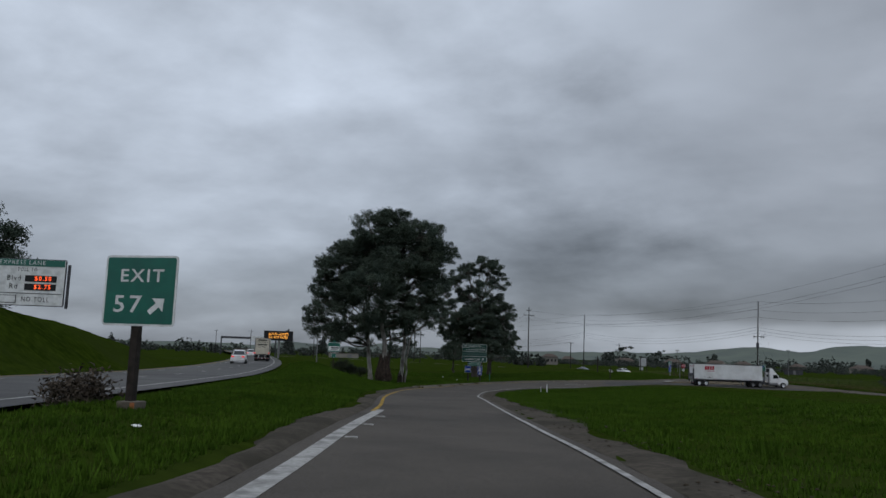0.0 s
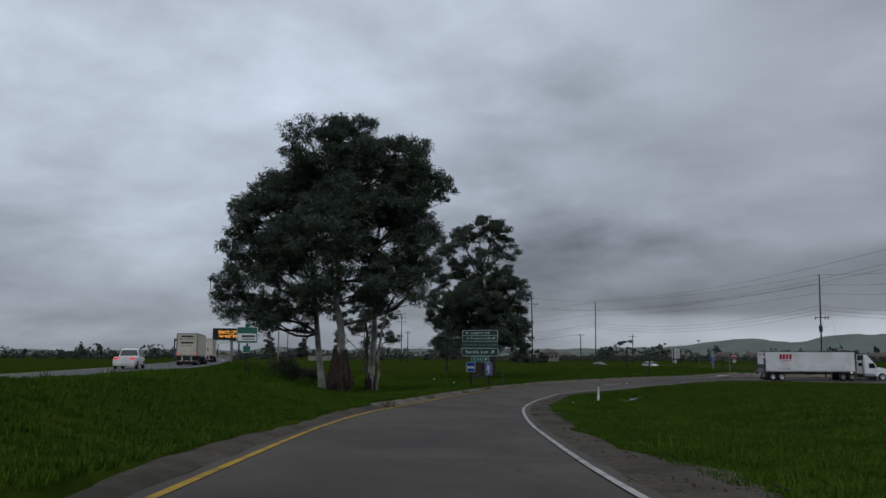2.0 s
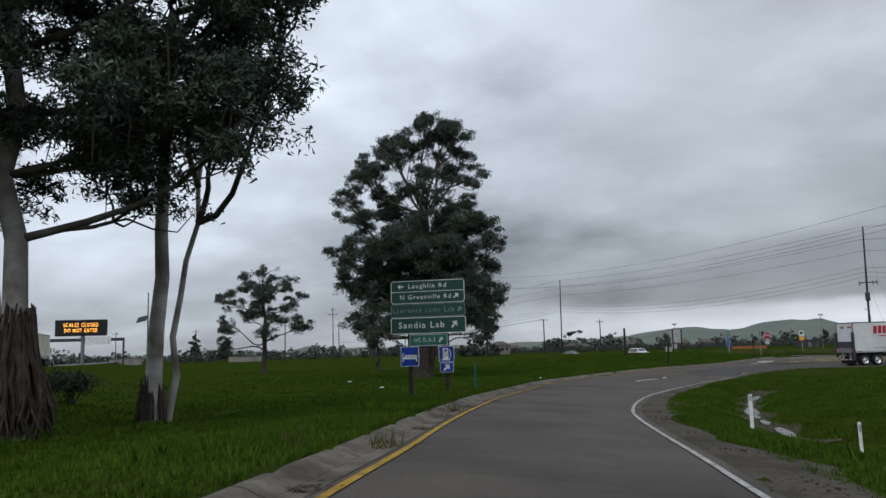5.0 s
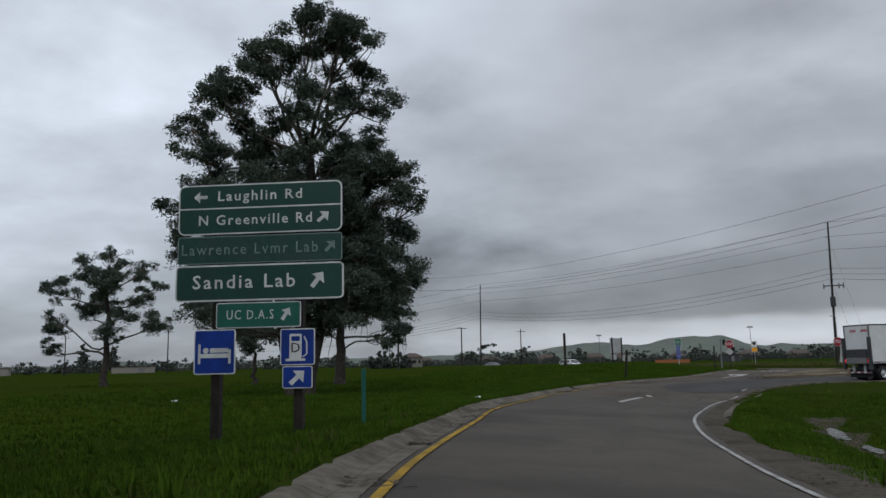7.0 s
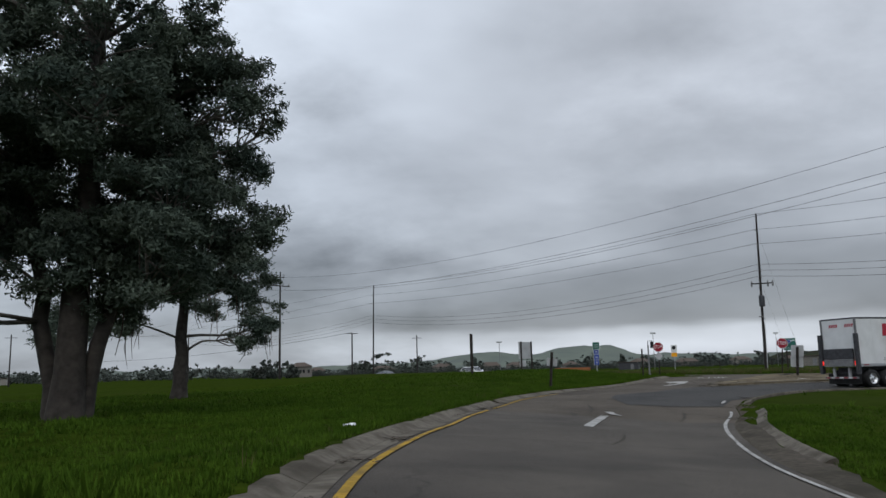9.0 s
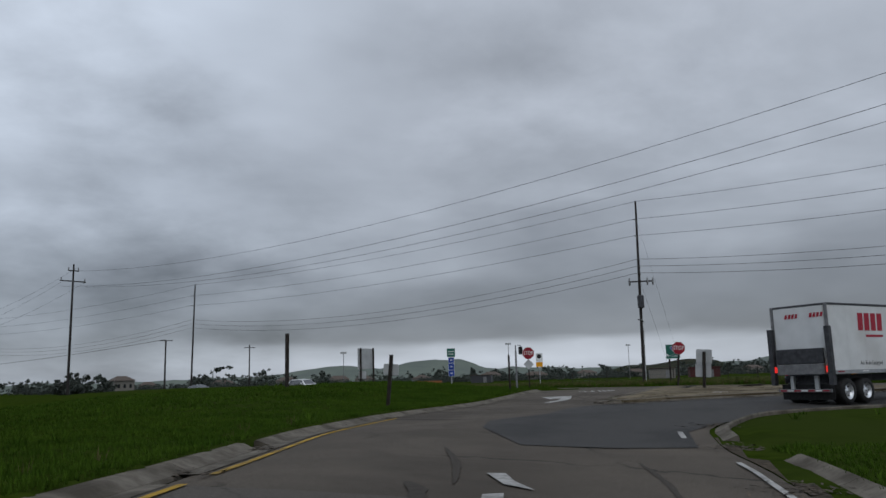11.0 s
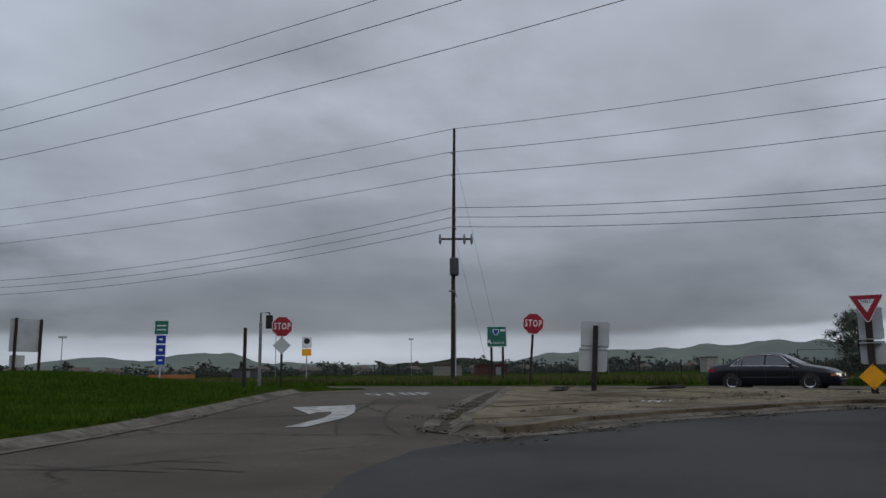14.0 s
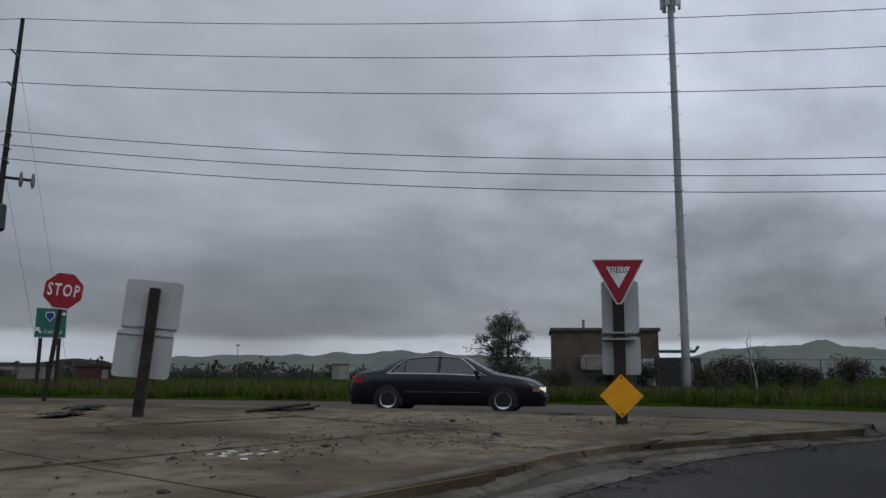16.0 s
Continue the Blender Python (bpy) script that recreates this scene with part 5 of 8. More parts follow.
def tall_pole(x, y, top_z, lean=0.0, transformer=False, stays=False):
    z = gz(x, y)
    h = top_z - z
    s = thing("utility_pole", pose(x, y, z), "tall dark timber power pole with stand-off insulators", "utility pole", "power poles")
    part("shaft", tube(bmesh.new(), [(-lean, 0, -1), (-lean * 0.5, 0, h * 0.5), (0, 0, h)], [0.165, 0.14, 0.095], 10), M_POLE, s)
    for dz, side in ((2.0, -1), (3.7, -1), (6.1, -0.6), (6.8, -0.6), (7.5, -0.6)):
        a = ACROSS * (side * 0.75)
        bm = tube(bmesh.new(), [(0, 0, h - dz - 0.12), (a.x * 0.5, a.y * 0.5, h - dz - 0.03), (a.x, a.y, h - dz)], [0.07, 0.05, 0.05], 7)
        part("insulator", bm, M_GREYMETAL, s)
    if transformer:
        a = ACROSS * 1.05
        part("crossarm", box(bmesh.new(), (0, 0, h - 8.35), (2.5, 0.12, 0.13), 0.01, Matrix.Rotation(radians(-40), 4, "Z")), M_POLE, s)
        for u in (-1.15, 0.62, 1.15):
            q = Matrix.Rotation(radians(-40), 4, "Z") @ Vector((u, 0, 0))
            part("insulator", tube(bmesh.new(), [(q.x, q.y, h - 8.75), (q.x, q.y, h - 8.5), (q.x, q.y, h - 8.0)], [0.05, 0.11, 0.06], 8), M_GREYMETAL, s)
        part("transformer", tube(bmesh.new(), [(-0.42, -0.2, h - 11.1), (-0.42, -0.2, h - 11.0), (-0.42, -0.2, h - 9.9), (-0.42, -0.2, h - 9.8)], [0.26, 0.33, 0.33, 0.28], 14), M_DARKMETAL, s, "dark grey transformer can")
        part("lamp_arm", tube(bmesh.new(), [(0, 0, h - 12.6), (-0.45, -0.3, h - 12.35), (-1.0, -0.6, h - 12.3)], 0.035, 6), M_STEEL, s)
        part("lamp_head", box(bmesh.new(), (-1.15, -0.7, h - 12.3), (0.5, 0.22, 0.10), 0.03), M_GREYMETAL, s)
        part("conduit", tube(bmesh.new(), [(0.17 - lean, -0.10, -0.2), (0.15 - lean * 0.7, -0.10, h * 0.3)], 0.06, 6), M_SIGNBACK, s)
    if stays:
        for dz, dx, dy in ((2.2, 4.2, -1.0), (8.6, 2.6, -0.9)):
            part("stay_wire", tube(bmesh.new(), [(0, 0, h - dz), (dx, dy, 0.0)], 0.009, 4), M_WIRE, s)
    return s


pc, pb = Vector((72.24, 188.05, 19.05)), Vector((43.7, 267.3, 19.05))
pd, pe = Vector((6.5, 350.0, 19.0)), Vector((85.7, 108.1, 18.0))
tall_pole(pc.x, pc.y, pc.z, 0.55, True, True)
tall_pole(pb.x, pb.y, pb.z, 0.3)
tall_pole(pd.x, pd.y, pd.z)
tall_pole(pe.x, pe.y, pe.z)
lines = thing("power_line", Matrix(), "black overhead power cables sagging between poles", "power cables")
for p0, p1 in ((pd, pb), (pb, pc), (pc, pe)):
    for dz, off in ((0.0, 0.0), (2.0, -0.75), (3.7, -0.75), (6.1, -0.45), (6.8, -0.45), (7.5, -0.45)):
        o = ACROSS * off
        wire(lines, p0 + o - Vector((0, 0, dz)), p1 + o - Vector((0, 0, dz)), (1.9 if p1 is pe else 1.1) if dz < 5 else 2.4, 0.018)
pa, pq, pn = Vector((23.9, 257.5, 20.3)), Vector((71.8, 102.0, 23.3)), Vector((-20.0, 372, 20.0))


def cross_pole(p):
    z = gz(p.x, p.y)
    h = p.z - z
    s = thing("utility_pole", pose(p.x, p.y, z), "tall timber power pole with two crossarms", "utility pole", "power poles")
    part("shaft", tube(bmesh.new(), [(0, 0, -1), (0, 0, h * 0.5), (0, 0, h)], [0.21, 0.17, 0.12], 10), M_POLE, s)
    rot = Matrix.Rotation(math.atan2(ACROSS.y, ACROSS.x), 4, "Z")
    for dz, half in ((1.0, 0.8), (2.6, 1.9)):
        part("crossarm", box(bmesh.new(), (0, 0, h - dz), (2 * half, 0.14, 0.16), 0.012, rot), M_POLE, s)
        for u in (-half * 0.92, half * 0.92):
            q = rot @ Vector((u, 0, 0))
            part("insulator", tube(bmesh.new(), [(q.x, q.y, h - dz), (q.x, q.y, h - dz + 0.5)], [0.10, 0.07], 7), M_GREYMETAL, s)
    return s


for p in (pa, pq, pn):
    cross_pole(p)
for p0, p1 in ((pn, pa), (pa, pq)):
    for dz, off in ((0.4, 0.6), (2.85, -1.75), (2.7, 1.75)):
        o = ACROSS * off
        wire(lines, p0 + o - Vector((0, 0, dz + (0.6 if p0 is pa else 0))), p1 + o - Vector((0, 0, dz)), 5.5, 0.016)
svc = thing("service_pole", pose(38.9, 266, gz(38.9, 266)), "short timber service pole beside the tall one", "utility pole")
part("shaft", tube(bmesh.new(), [(0, 0, -0.5), (0, 0, 9.0)], [0.16, 0.12], 8), M_POLE, svc)
part("crossarm", box(bmesh.new(), (0, 0, 8.9), (2.2, 0.12, 0.12), 0.01), M_POLE, svc)
wire(lines, (38.9, 266, 9.2 + 0.3), (-16, 350, 6.5), 1.2, 0.03)
for x, y, h in ((-95, 360, 12), (-60, 330, 11), (-28, 300, 11), (-15, 330, 12), (8, 300, 11), (-130, 420, 13), (62, 300, 10)):
    s = thing("utility_pole", pose(x, y, gz(x, y)), "distant thin timber utility pole", "utility pole", "far poles")
    part("shaft", tube(bmesh.new(), [(0, 0, -0.5), (0, 0, h)], [0.17, 0.12], 7), M_POLE, s)
    part("crossarm", box(bmesh.new(), (0, 0, h - 0.7), (2.4, 0.12, 0.12), 0.01), M_POLE, s)

# mobile phone mast
ms = thing("phone_mast", pose(105, 157.3, gz(105, 157.3)), "tall grey steel phone mast with antennas and climbing pegs", "mast")
part("shaft", tube(bmesh.new(), [(0, 0, -0.5), (0, 0, 16), (0, 0, 33)], [0.32, 0.28, 0.23], 16), M_MAST, ms)
for k in range(29):
    u = 0.52 * (1 if k % 2 else -1)
    part("peg", tube(bmesh.new(), [(0, 0, 3 + k), (u * 1.0, 0.9 * u, 3 + k)], 0.02, 4), M_DARKMETAL, ms)
for k in range(6):
    a = radians(60 * k + 15)
    part("antenna", box(bmesh.new(), (0, 0.72, 31.2), (0.34, 0.16, 2.3), 0.03, Matrix.Rotation(a, 4, "Z")), M_SIGNBACK, ms)
    part("bracket", tube(bmesh.new(), [(0, 0, 31.2), (-0.66 * math.sin(a), 0.66 * math.cos(a), 31.2)], 0.05, 5), M_DARKMETAL, ms)


# ---- vehicles ----
def wheel(parent, x, y, r, w, rim=M_RIM, seg=20, name="wheel"):
    """A wheel whose axle runs along x."""
    prof = [(-w / 2, r * 0.62), (-w / 2, r * 0.9), (-w * 0.36, r), (w * 0.36, r), (w / 2, r * 0.9), (w / 2, r * 0.62)]
    bm = bmesh.new()
    rings = [[bm.verts.new((x + u, y + q * math.cos(t), r + q * math.sin(t))) for t in (2 * math.pi * k / seg for k in range(seg))] for u, q in prof]
    for a_, b_ in zip(rings, rings[1:]):
        for k in range(seg):
            bm.faces.new((a_[k], a_[(k + 1) % seg], b_[(k + 1) % seg], b_[k]))
    wh = part(name, bm, M_RUBBER, parent, smooth=True)
    for sgn in (-1, 1):
        bm = bmesh.new()
        rr = [(sgn * w * 0.46, r * 0.63), (sgn * w * 0.40, r * 0.54), (sgn * w * 0.30, r * 0.42), (sgn * w * 0.34, r * 0.2), (sgn * w * 0.40, 0.02)]
        rg = [[bm.verts.new((x + u, y + q * math.cos(t), r + q * math.sin(t))) for t in (2 * math.pi * k / seg for k in range(seg))] for u, q in rr]
        for a_, b_ in zip(rg, rg[1:]):
            for k in range(seg):
                f = (a_[k], a_[(k + 1) % seg], b_[(k + 1) % seg], b_[k])
                bm.faces.new(f if sgn > 0 else f[::-1])
        part("rim", bm, rim, wh)
    for k in range(5):
        a = 2 * math.pi * k / 5
        for sgn in (-1, 1):
            part("rim_hole", tube(bmesh.new(), [(x + sgn * w * 0.30, y + r * 0.36 * math.cos(a), r + r * 0.36 * math.sin(a)), (x + sgn * w * 0.365, y + r * 0.36 * math.cos(a), r + r * 0.36 * math.sin(a))], r * 0.075, 6), M_DARKMETAL, wh)
    return wh


def hull(bm, sections):
    """A body lofted through cross-sections, each a ring of equal count."""
    rings = [[bm.verts.new(p) for p in s] for s in sections]
    n = len(rings[0])
    for a_, b_ in zip(rings, rings[1:]):
        for k in range(n):
            bm.faces.new((a_[k], a_[(k + 1) % n], b_[(k + 1) % n], b_[k]))
    bm.faces.new(rings[0][::-1])
    bm.faces.new(rings[-1])
    bmesh.ops.recalc_face_normals(bm, faces=bm.faces[:])
    return bm


def rounder(ob):
    """Pressed-metal curves: firm edges, softly rounded."""
    ob.modifiers.new("soft_edges", "BEVEL").width = 0.05
    b = ob.modifiers["soft_edges"]
    b.segments, b.limit_method, b.angle_limit = 3, "ANGLE", radians(18)
    ob.data.set_sharp_from_angle(angle=radians(50))


def car(m, label, category, paint, L, W, H, kind, lit=False):
    """A car whose nose points to +y; origin on the road under its middle."""
    c = thing("car", m, label, category)
    half = W / 2
    # side profile: y, belt height, half width
    if kind == "suv":
        prof = [(-0.5, .70, .84), (-0.495, .98, .94), (-0.45, 1.05, .99), (-0.2, 1.05, 1.0), (0.1, 1.04, 1.0), (0.24, 1.0, .99), (0.38, .94, .96), (0.47, .85, .90), (0.495, .70, .82)]
        roof = [(-0.485, 1.05), (-0.44, 1.5), (-0.38, 1.62), (0.0, 1.66), (0.08, 1.62), (0.25, 1.02)]
    else:
        prof = [(-0.5, .72, .93), (-0.495, 1.10, .97), (-0.3, 1.12, 1.0), (-0.08, 1.12, 1.0), (0.2, 1.12, 1.0), (0.27, 1.10, .99), (0.42, 1.05, .95), (0.48, .98, .9), (0.495, .75, .86)]
        roof = [(-0.09, 1.12), (-0.075, 1.78), (-0.04, 1.86), (0.1, 1.88), (0.15, 1.82), (0.26, 1.10)]
    k = H / max(z for _, z in roof)
    low = 0.32
    secs = []
    for y, z, w in prof:
        z *= k
        hw = half * w
        secs.append([(-hw * 0.93, y * L, low), (-hw, y * L, low + 0.14), (-hw * 1.0, y * L, z * 0.62), (-hw * 0.965, y * L, z * 0.93), (-hw * 0.86, y * L, z), (hw * 0.86, y * L, z), (hw * 0.965, y * L, z * 0.93), (hw * 1.0, y * L, z * 0.62), (hw, y * L, low + 0.14), (hw * 0.93, y * L, low)])
    body = part("body", hull(bmesh.new(), secs), paint, c, smooth=True)
    rounder(body)
    secs = []
    for y, z in roof:
        z *= k
        t = (z - roof[0][1] * k) / (H - roof[0][1] * k)
        hw = half * (0.93 - 0.20 * max(t, 0))
        secs.append([(-half * 0.9, y * L, roof[0][1] * k - 0.06), (-hw, y * L, z - 0.03), (-hw * 0.85, y * L, z), (hw * 0.85, y * L, z), (hw, y * L, z - 0.03), (half * 0.9, y * L, roof[0][1] * k - 0.06)])
    cab = part("cabin", hull(bmesh.new(), secs), paint, c, smooth=True)
    rounder(cab)
    # side windows and screens stand a hair proud of the cabin
    zb, zt = roof[0][1] * k + 0.03, H - 0.10
    y0, y1, y2, y3 = roof[0][0] * L, roof[1][0] * L, roof[-2][0] * L, roof[-1][0] * L
    mid = (y1 + y2) / 2 - 0.05 * L
    for sgn in (-1, 1):
        def glass(poly):
            bm = bmesh.new()
            vs = []
            for y, z in poly:
                t = (z - roof[0][1] * k) / (H - roof[0][1] * k)
                vs.append(bm.verts.new((sgn * (half * (0.92 - 0.185 * t) + 0.012), y, z)))
            bm.faces.new(vs if sgn > 0 else vs[::-1])
            out = bmesh.ops.extrude_face_region(bm, geom=bm.faces[:])
            bmesh.ops.translate(bm, vec=(-sgn * 0.02, 0, 0), verts=[v for v in out["geom"] if isinstance(v, bmesh.types.BMVert)])
            bmesh.ops.recalc_face_normals(bm, faces=bm.faces[:])
            return bm
        part("side_window", glass([(y0 + 0.30 * (y1 - y0) + 0.12, zb + 0.02), (mid - 0.03, zb), (mid - 0.03, zt), (y1 + 0.18, zt - 0.02)]), M_CARGLASS, c)
        part("side_window", glass([(mid + 0.03, zb), (y3 - 0.30, zb), (y2 - 0.02, zt), (mid + 0.03, zt)]), M_CARGLASS, c)
        part("window_pillar", box(bmesh.new(), (sgn * (half * 0.86 + 0.015), y1 + 0.30, (zb + zt) / 2), (0.03, 0.045, zt - zb), 0.004, Matrix.Rotation(0, 4, "Z")), M_SIGNBLACK, c)
        for yy in (mid, mid + 0.235 * L, mid - 0.20 * L):
            part("door_seam", box(bmesh.new(), (sgn * (half + 0.001), yy, (low + zb) / 2 + 0.05), (0.012, 0.012, zb - low - 0.22)), M_SIGNBLACK, c)
        part("side_moulding", box(bmesh.new(), (sgn * (half + 0.006), mid + 0.02, 0.50), (0.025, L * 0.40, 0.05), 0.008), paint, c)
        part("window_trim", tube(bmesh.new(), [(sgn * half * 0.94, y0 + 0.25, zb - 0.02), (sgn * (half * 0.94 + 0.005), mid, zb - 0.03), (sgn * half * 0.94, y3 - 0.25, zb - 0.03)], 0.014, 5), M_SIGNBLACK, c)
        part("mirror", box(bmesh.new(), (sgn * (half + 0.09), y3 - 0.45, zb + 0.08), (0.18, 0.12, 0.13), 0.03), paint, c)
        part("door_handle", box(bmesh.new(), (sgn * (half + 0.01), mid - 0.25, zb - 0.12), (0.03, 0.2, 0.03), 0.008), paint, c)
        part("tail_lamp", box(bmesh.new(), (sgn * half * 0.70, -L / 2 + 0.01, prof[1][1] * k - 0.13), (half * 0.40, 0.06, 0.15), 0.02), M_TAIL, c, "lit red tail lamp")
        part("head_lamp", box(bmesh.new(), (sgn * half * 0.62, L / 2 - 0.06, prof[-1][1] * k + 0.02), (half * 0.38, 0.12, 0.14), 0.02), M_HEAD if lit else M_CHROME, c, "head lamp")
        for y in (-0.29 * L, 0.295 * L):
            bm = bmesh.new()
            r = 0.403
            arch = [(y + (r + 0.02) * math.cos(t), 0.32 + (r + 0.02) * math.sin(t)) for t in (math.pi * i / 12 for i in range(13))]
            poly = arch + [(y - r - 0.02, low), (y + r + 0.02, low)]
            vs = [bm.verts.new((sgn * (half + 0.004), a_, b_)) for a_, b_ in poly]
            bm.faces.new(vs if sgn < 0 else vs[::-1])
            out = bmesh.ops.extrude_face_region(bm, geom=bm.faces[:])
            bmesh.ops.translate(bm, vec=(-sgn * 0.22, 0, 0), verts=[v for v in out["geom"] if isinstance(v, bmesh.types.BMVert)])
            bmesh.ops.recalc_face_normals(bm, faces=bm.faces[:])
            part("wheel_arch", bm, M_SIGNBLACK, c)
            wheel(c, sgn * (half - 0.072), y, 0.374, 0.22)
    # screens
    for (ya, za), (yb, zb_) in ((roof[0], roof[1]), (roof[-1], roof[-2])):
        ya, yb, za, zb_ = ya * L, yb * L, za * k, zb_ * k
        d = Vector((0, yb - ya, zb_ - za)).normalized()
        nrm = Vector((0, -d.z, d.y)) * (1 if yb > ya else -1)
        if nrm.z < 0:
            nrm = -nrm
        p0, p1 = Vector((0, ya, za)) + d * 0.10 + nrm * 0.012, Vector((0, yb, zb_)) - d * 0.05 + nrm * 0.012
        bm = bmesh.new()
        w0, w1 = half * 0.80, half * 0.66
        bm.faces.new([bm.verts.new(v) for v in ((-w0, p0.y, p0.z), (w0, p0.y, p0.z), (w1, p1.y, p1.z), (-w1, p1.y, p1.z))])
        out = bmesh.ops.extrude_face_region(bm, geom=bm.faces[:])
        bmesh.ops.translate(bm, vec=-nrm * 0.02, verts=[v for v in out["geom"] if isinstance(v, bmesh.types.BMVert)])
        bmesh.ops.recalc_face_normals(bm, faces=bm.faces[:])
        part("windscreen", bm, M_CARGLASS, c)
    part("bumper", box(bmesh.new(), (0, -L / 2 + 0.05, low + 0.22), (W * 0.92, 0.16, 0.20), 0.05), paint, c)
    part("bumper", box(bmesh.new(), (0, L / 2 - 0.06, low + 0.20), (W * 0.86, 0.16, 0.20), 0.05), paint, c)
    part("number_plate", box(bmesh.new(), (0, -L / 2 - 0.035, low + 0.42), (0.36, 0.02, 0.16), 0.005), M_SIGNWHITE, c)
    return c


def saloon(m, label, paint, lit=True):
    """A four-door saloon whose nose points to +y; one lofted shell, with glass, trim and lamps let into it."""
    c = thing("car", m, label, "car")
    L2 = 2.39

    def curve(y, pts):
        return float(np.interp(y, [p[0] for p in pts], [p[1] for p in pts]))

    def softly(y, pts, w=0.07):
        return sum(curve(y + d * w, pts) * k for d, k in ((-1, 0.25), (0, 0.5), (1, 0.25)))

    TOP = [(-2.39, 0.66), (-2.36, 0.90), (-2.26, 0.985), (-1.80, 1.035), (-1.62, 1.055), (-1.05, 1.325), (-0.75, 1.40), (-0.2, 1.43), (0.22, 1.415), (0.45, 1.355), (1.15, 0.985), (1.35, 0.955), (1.9, 0.86), (2.2, 0.77), (2.34, 0.66), (2.39, 0.52)]
    BELT = [(-2.39, 0.62), (-2.30, 0.86), (-1.6, 0.935), (0.0, 0.92), (1.1, 0.885), (1.6, 0.85), (2.2, 0.70), (2.39, 0.48)]
    WIDE = [(-2.39, 0.68), (-2.30, 0.79), (-1.9, 0.87), (-1.0, 0.90), (1.0, 0.90), (1.8, 0.875), (2.2, 0.79), (2.35, 0.67), (2.39, 0.58)]

    def shape(y):
        top, belt, w = softly(y, TOP), softly(y, BELT), softly(y, WIDE)
        rise = max(top - belt, 0.0)
        edge = w - 0.06 - 0.24 * float(ease(rise / 0.5))
        return top, belt, w, edge

    def side(y, v, out=0.0):
        top, belt, w, edge = shape(y)
        hi = top - 0.035
        return Vector((w * 0.985 + (edge - w * 0.985) * v + out, y, belt + (hi - belt) * v + out * 0.3))

    ys = sorted(set(list(np.linspace(-2.39, 2.39, 42)) + [-2.36, -2.32, 2.31, 2.36]))
    secs = []
    for y in ys:
        top, belt, w, edge = shape(y)
        half = [(w * 0.90, 0.19), (w * 0.985, 0.27), (w, 0.46), (w * 1.004, 0.62 * belt + 0.16), (w * 0.985, belt), (edge, max(top - 0.035, belt)), (edge * 0.80, top - 0.008), (edge * 0.40, top + 0.004)]
        secs.append([(-x, y, z) for x, z in half] + [(x, y, z) for x, z in half[::-1]])
    part("body", hull(bmesh.new(), secs), paint, c, smooth=True)

    def patch(fn, us, vs, sgn=1):
        bm = bmesh.new()
        g = [[bm.verts.new(fn(u, v)) for v in vs] for u in us]
        for a_, b_ in zip(g, g[1:]):
            for k in range(len(vs) - 1):
                f = (a_[k], b_[k], b_[k + 1], a_[k + 1])
                bm.faces.new(f if sgn > 0 else f[::-1])
        return bm

    for sgn in (-1, 1):
        flip = Matrix.Diagonal((sgn, 1, 1, 1))

        def pane(y0, y1, cut0, cut1):
            """Glass between two pillars; cut: how far each upper corner leans in."""
            return patch(lambda u, v: flip @ side(y0 + (y1 - y0) * u + (cut0 * (1 - u) - cut1 * u) * v, 0.07 + 0.80 * v, 0.008), np.linspace(0, 1, 9), np.linspace(0, 1, 5), sgn)

        part("side_window", pane(-1.34, -1.00, 0.30, 0.0), M_CARGLASS, c, smooth=True)
        part("side_window", pane(-0.97, -0.17, 0.0, 0.0), M_CARGLASS, c, smooth=True)
        part("side_window", pane(-0.09, 0.98, 0.0, 0.50), M_CARGLASS, c, smooth=True)
        loop = [side(y, 0.03, 0.012) for y in np.linspace(-1.42, 1.05, 12)] + [side(0.80, 0.42, 0.012), side(0.60, 0.78, 0.012)] + [side(y, 0.93, 0.012) for y in np.linspace(0.42, -0.95, 9)] + [side(-1.12, 0.80, 0.012), side(-1.30, 0.42, 0.012), side(-1.42, 0.03, 0.012)]
        part("window_trim", tube(bmesh.new(), [flip @ p for p in loop], 0.014, 5, False), M_CHROME, c)
        for y in (-1.18, -0.13, 0.86):
            part("door_seam", tube(bmesh.new(), [flip @ Vector((softly(y, WIDE) * k + 0.001, y, z)) for k, z in ((0.985, 0.30), (1.0, 0.46), (1.004, 0.70), (0.985, 0.90))], 0.006, 4), M_SIGNBLACK, c)
        part("side_moulding", tube(bmesh.new(), [flip @ Vector((softly(y, WIDE) + 0.004, y, 0.50)) for y in np.linspace(-0.98, 0.92, 8)], 0.022, 6), paint, c)
        part("door_handle", box(bmesh.new(), (sgn * 0.905, -0.32, 0.80), (0.03, 0.18, 0.03), 0.008), paint, c)
        part("door_handle", box(bmesh.new(), (sgn * 0.90, -1.05, 0.81), (0.03, 0.16, 0.03), 0.008), paint, c)
        part("mirror", box(bmesh.new(), (sgn * 0.99, 0.82, 0.98), (0.20, 0.11, 0.13), 0.035), paint, c)
        part("tail_lamp", patch(lambda u, v: flip @ Vector((0.40 + 0.36 * u, -2.395 + 0.10 * u * u, 0.70 + 0.16 * v)), np.linspace(0, 1, 6), (0, 0.5, 1), sgn), M_TAIL, c, "lit red tail lamp")
        part("tail_lamp", patch(lambda u, v: flip @ Vector((softly(-2.30 + 0.25 * u, WIDE) + 0.008, -2.30 + 0.25 * u, 0.72 + 0.13 * v)), np.linspace(0, 1, 5), (0, 0.5, 1), sgn), M_SIGNRED, c, "red side of the tail lamp")
        part("head_lamp", patch(lambda u, v: flip @ Vector((0.36 + 0.34 * u, 2.405 - 0.12 * u * u, 0.52 + 0.12 * v)), np.linspace(0, 1, 6), (0, 0.5, 1), -sgn), M_HEAD if lit else M_CHROME, c, "lit head lamp")
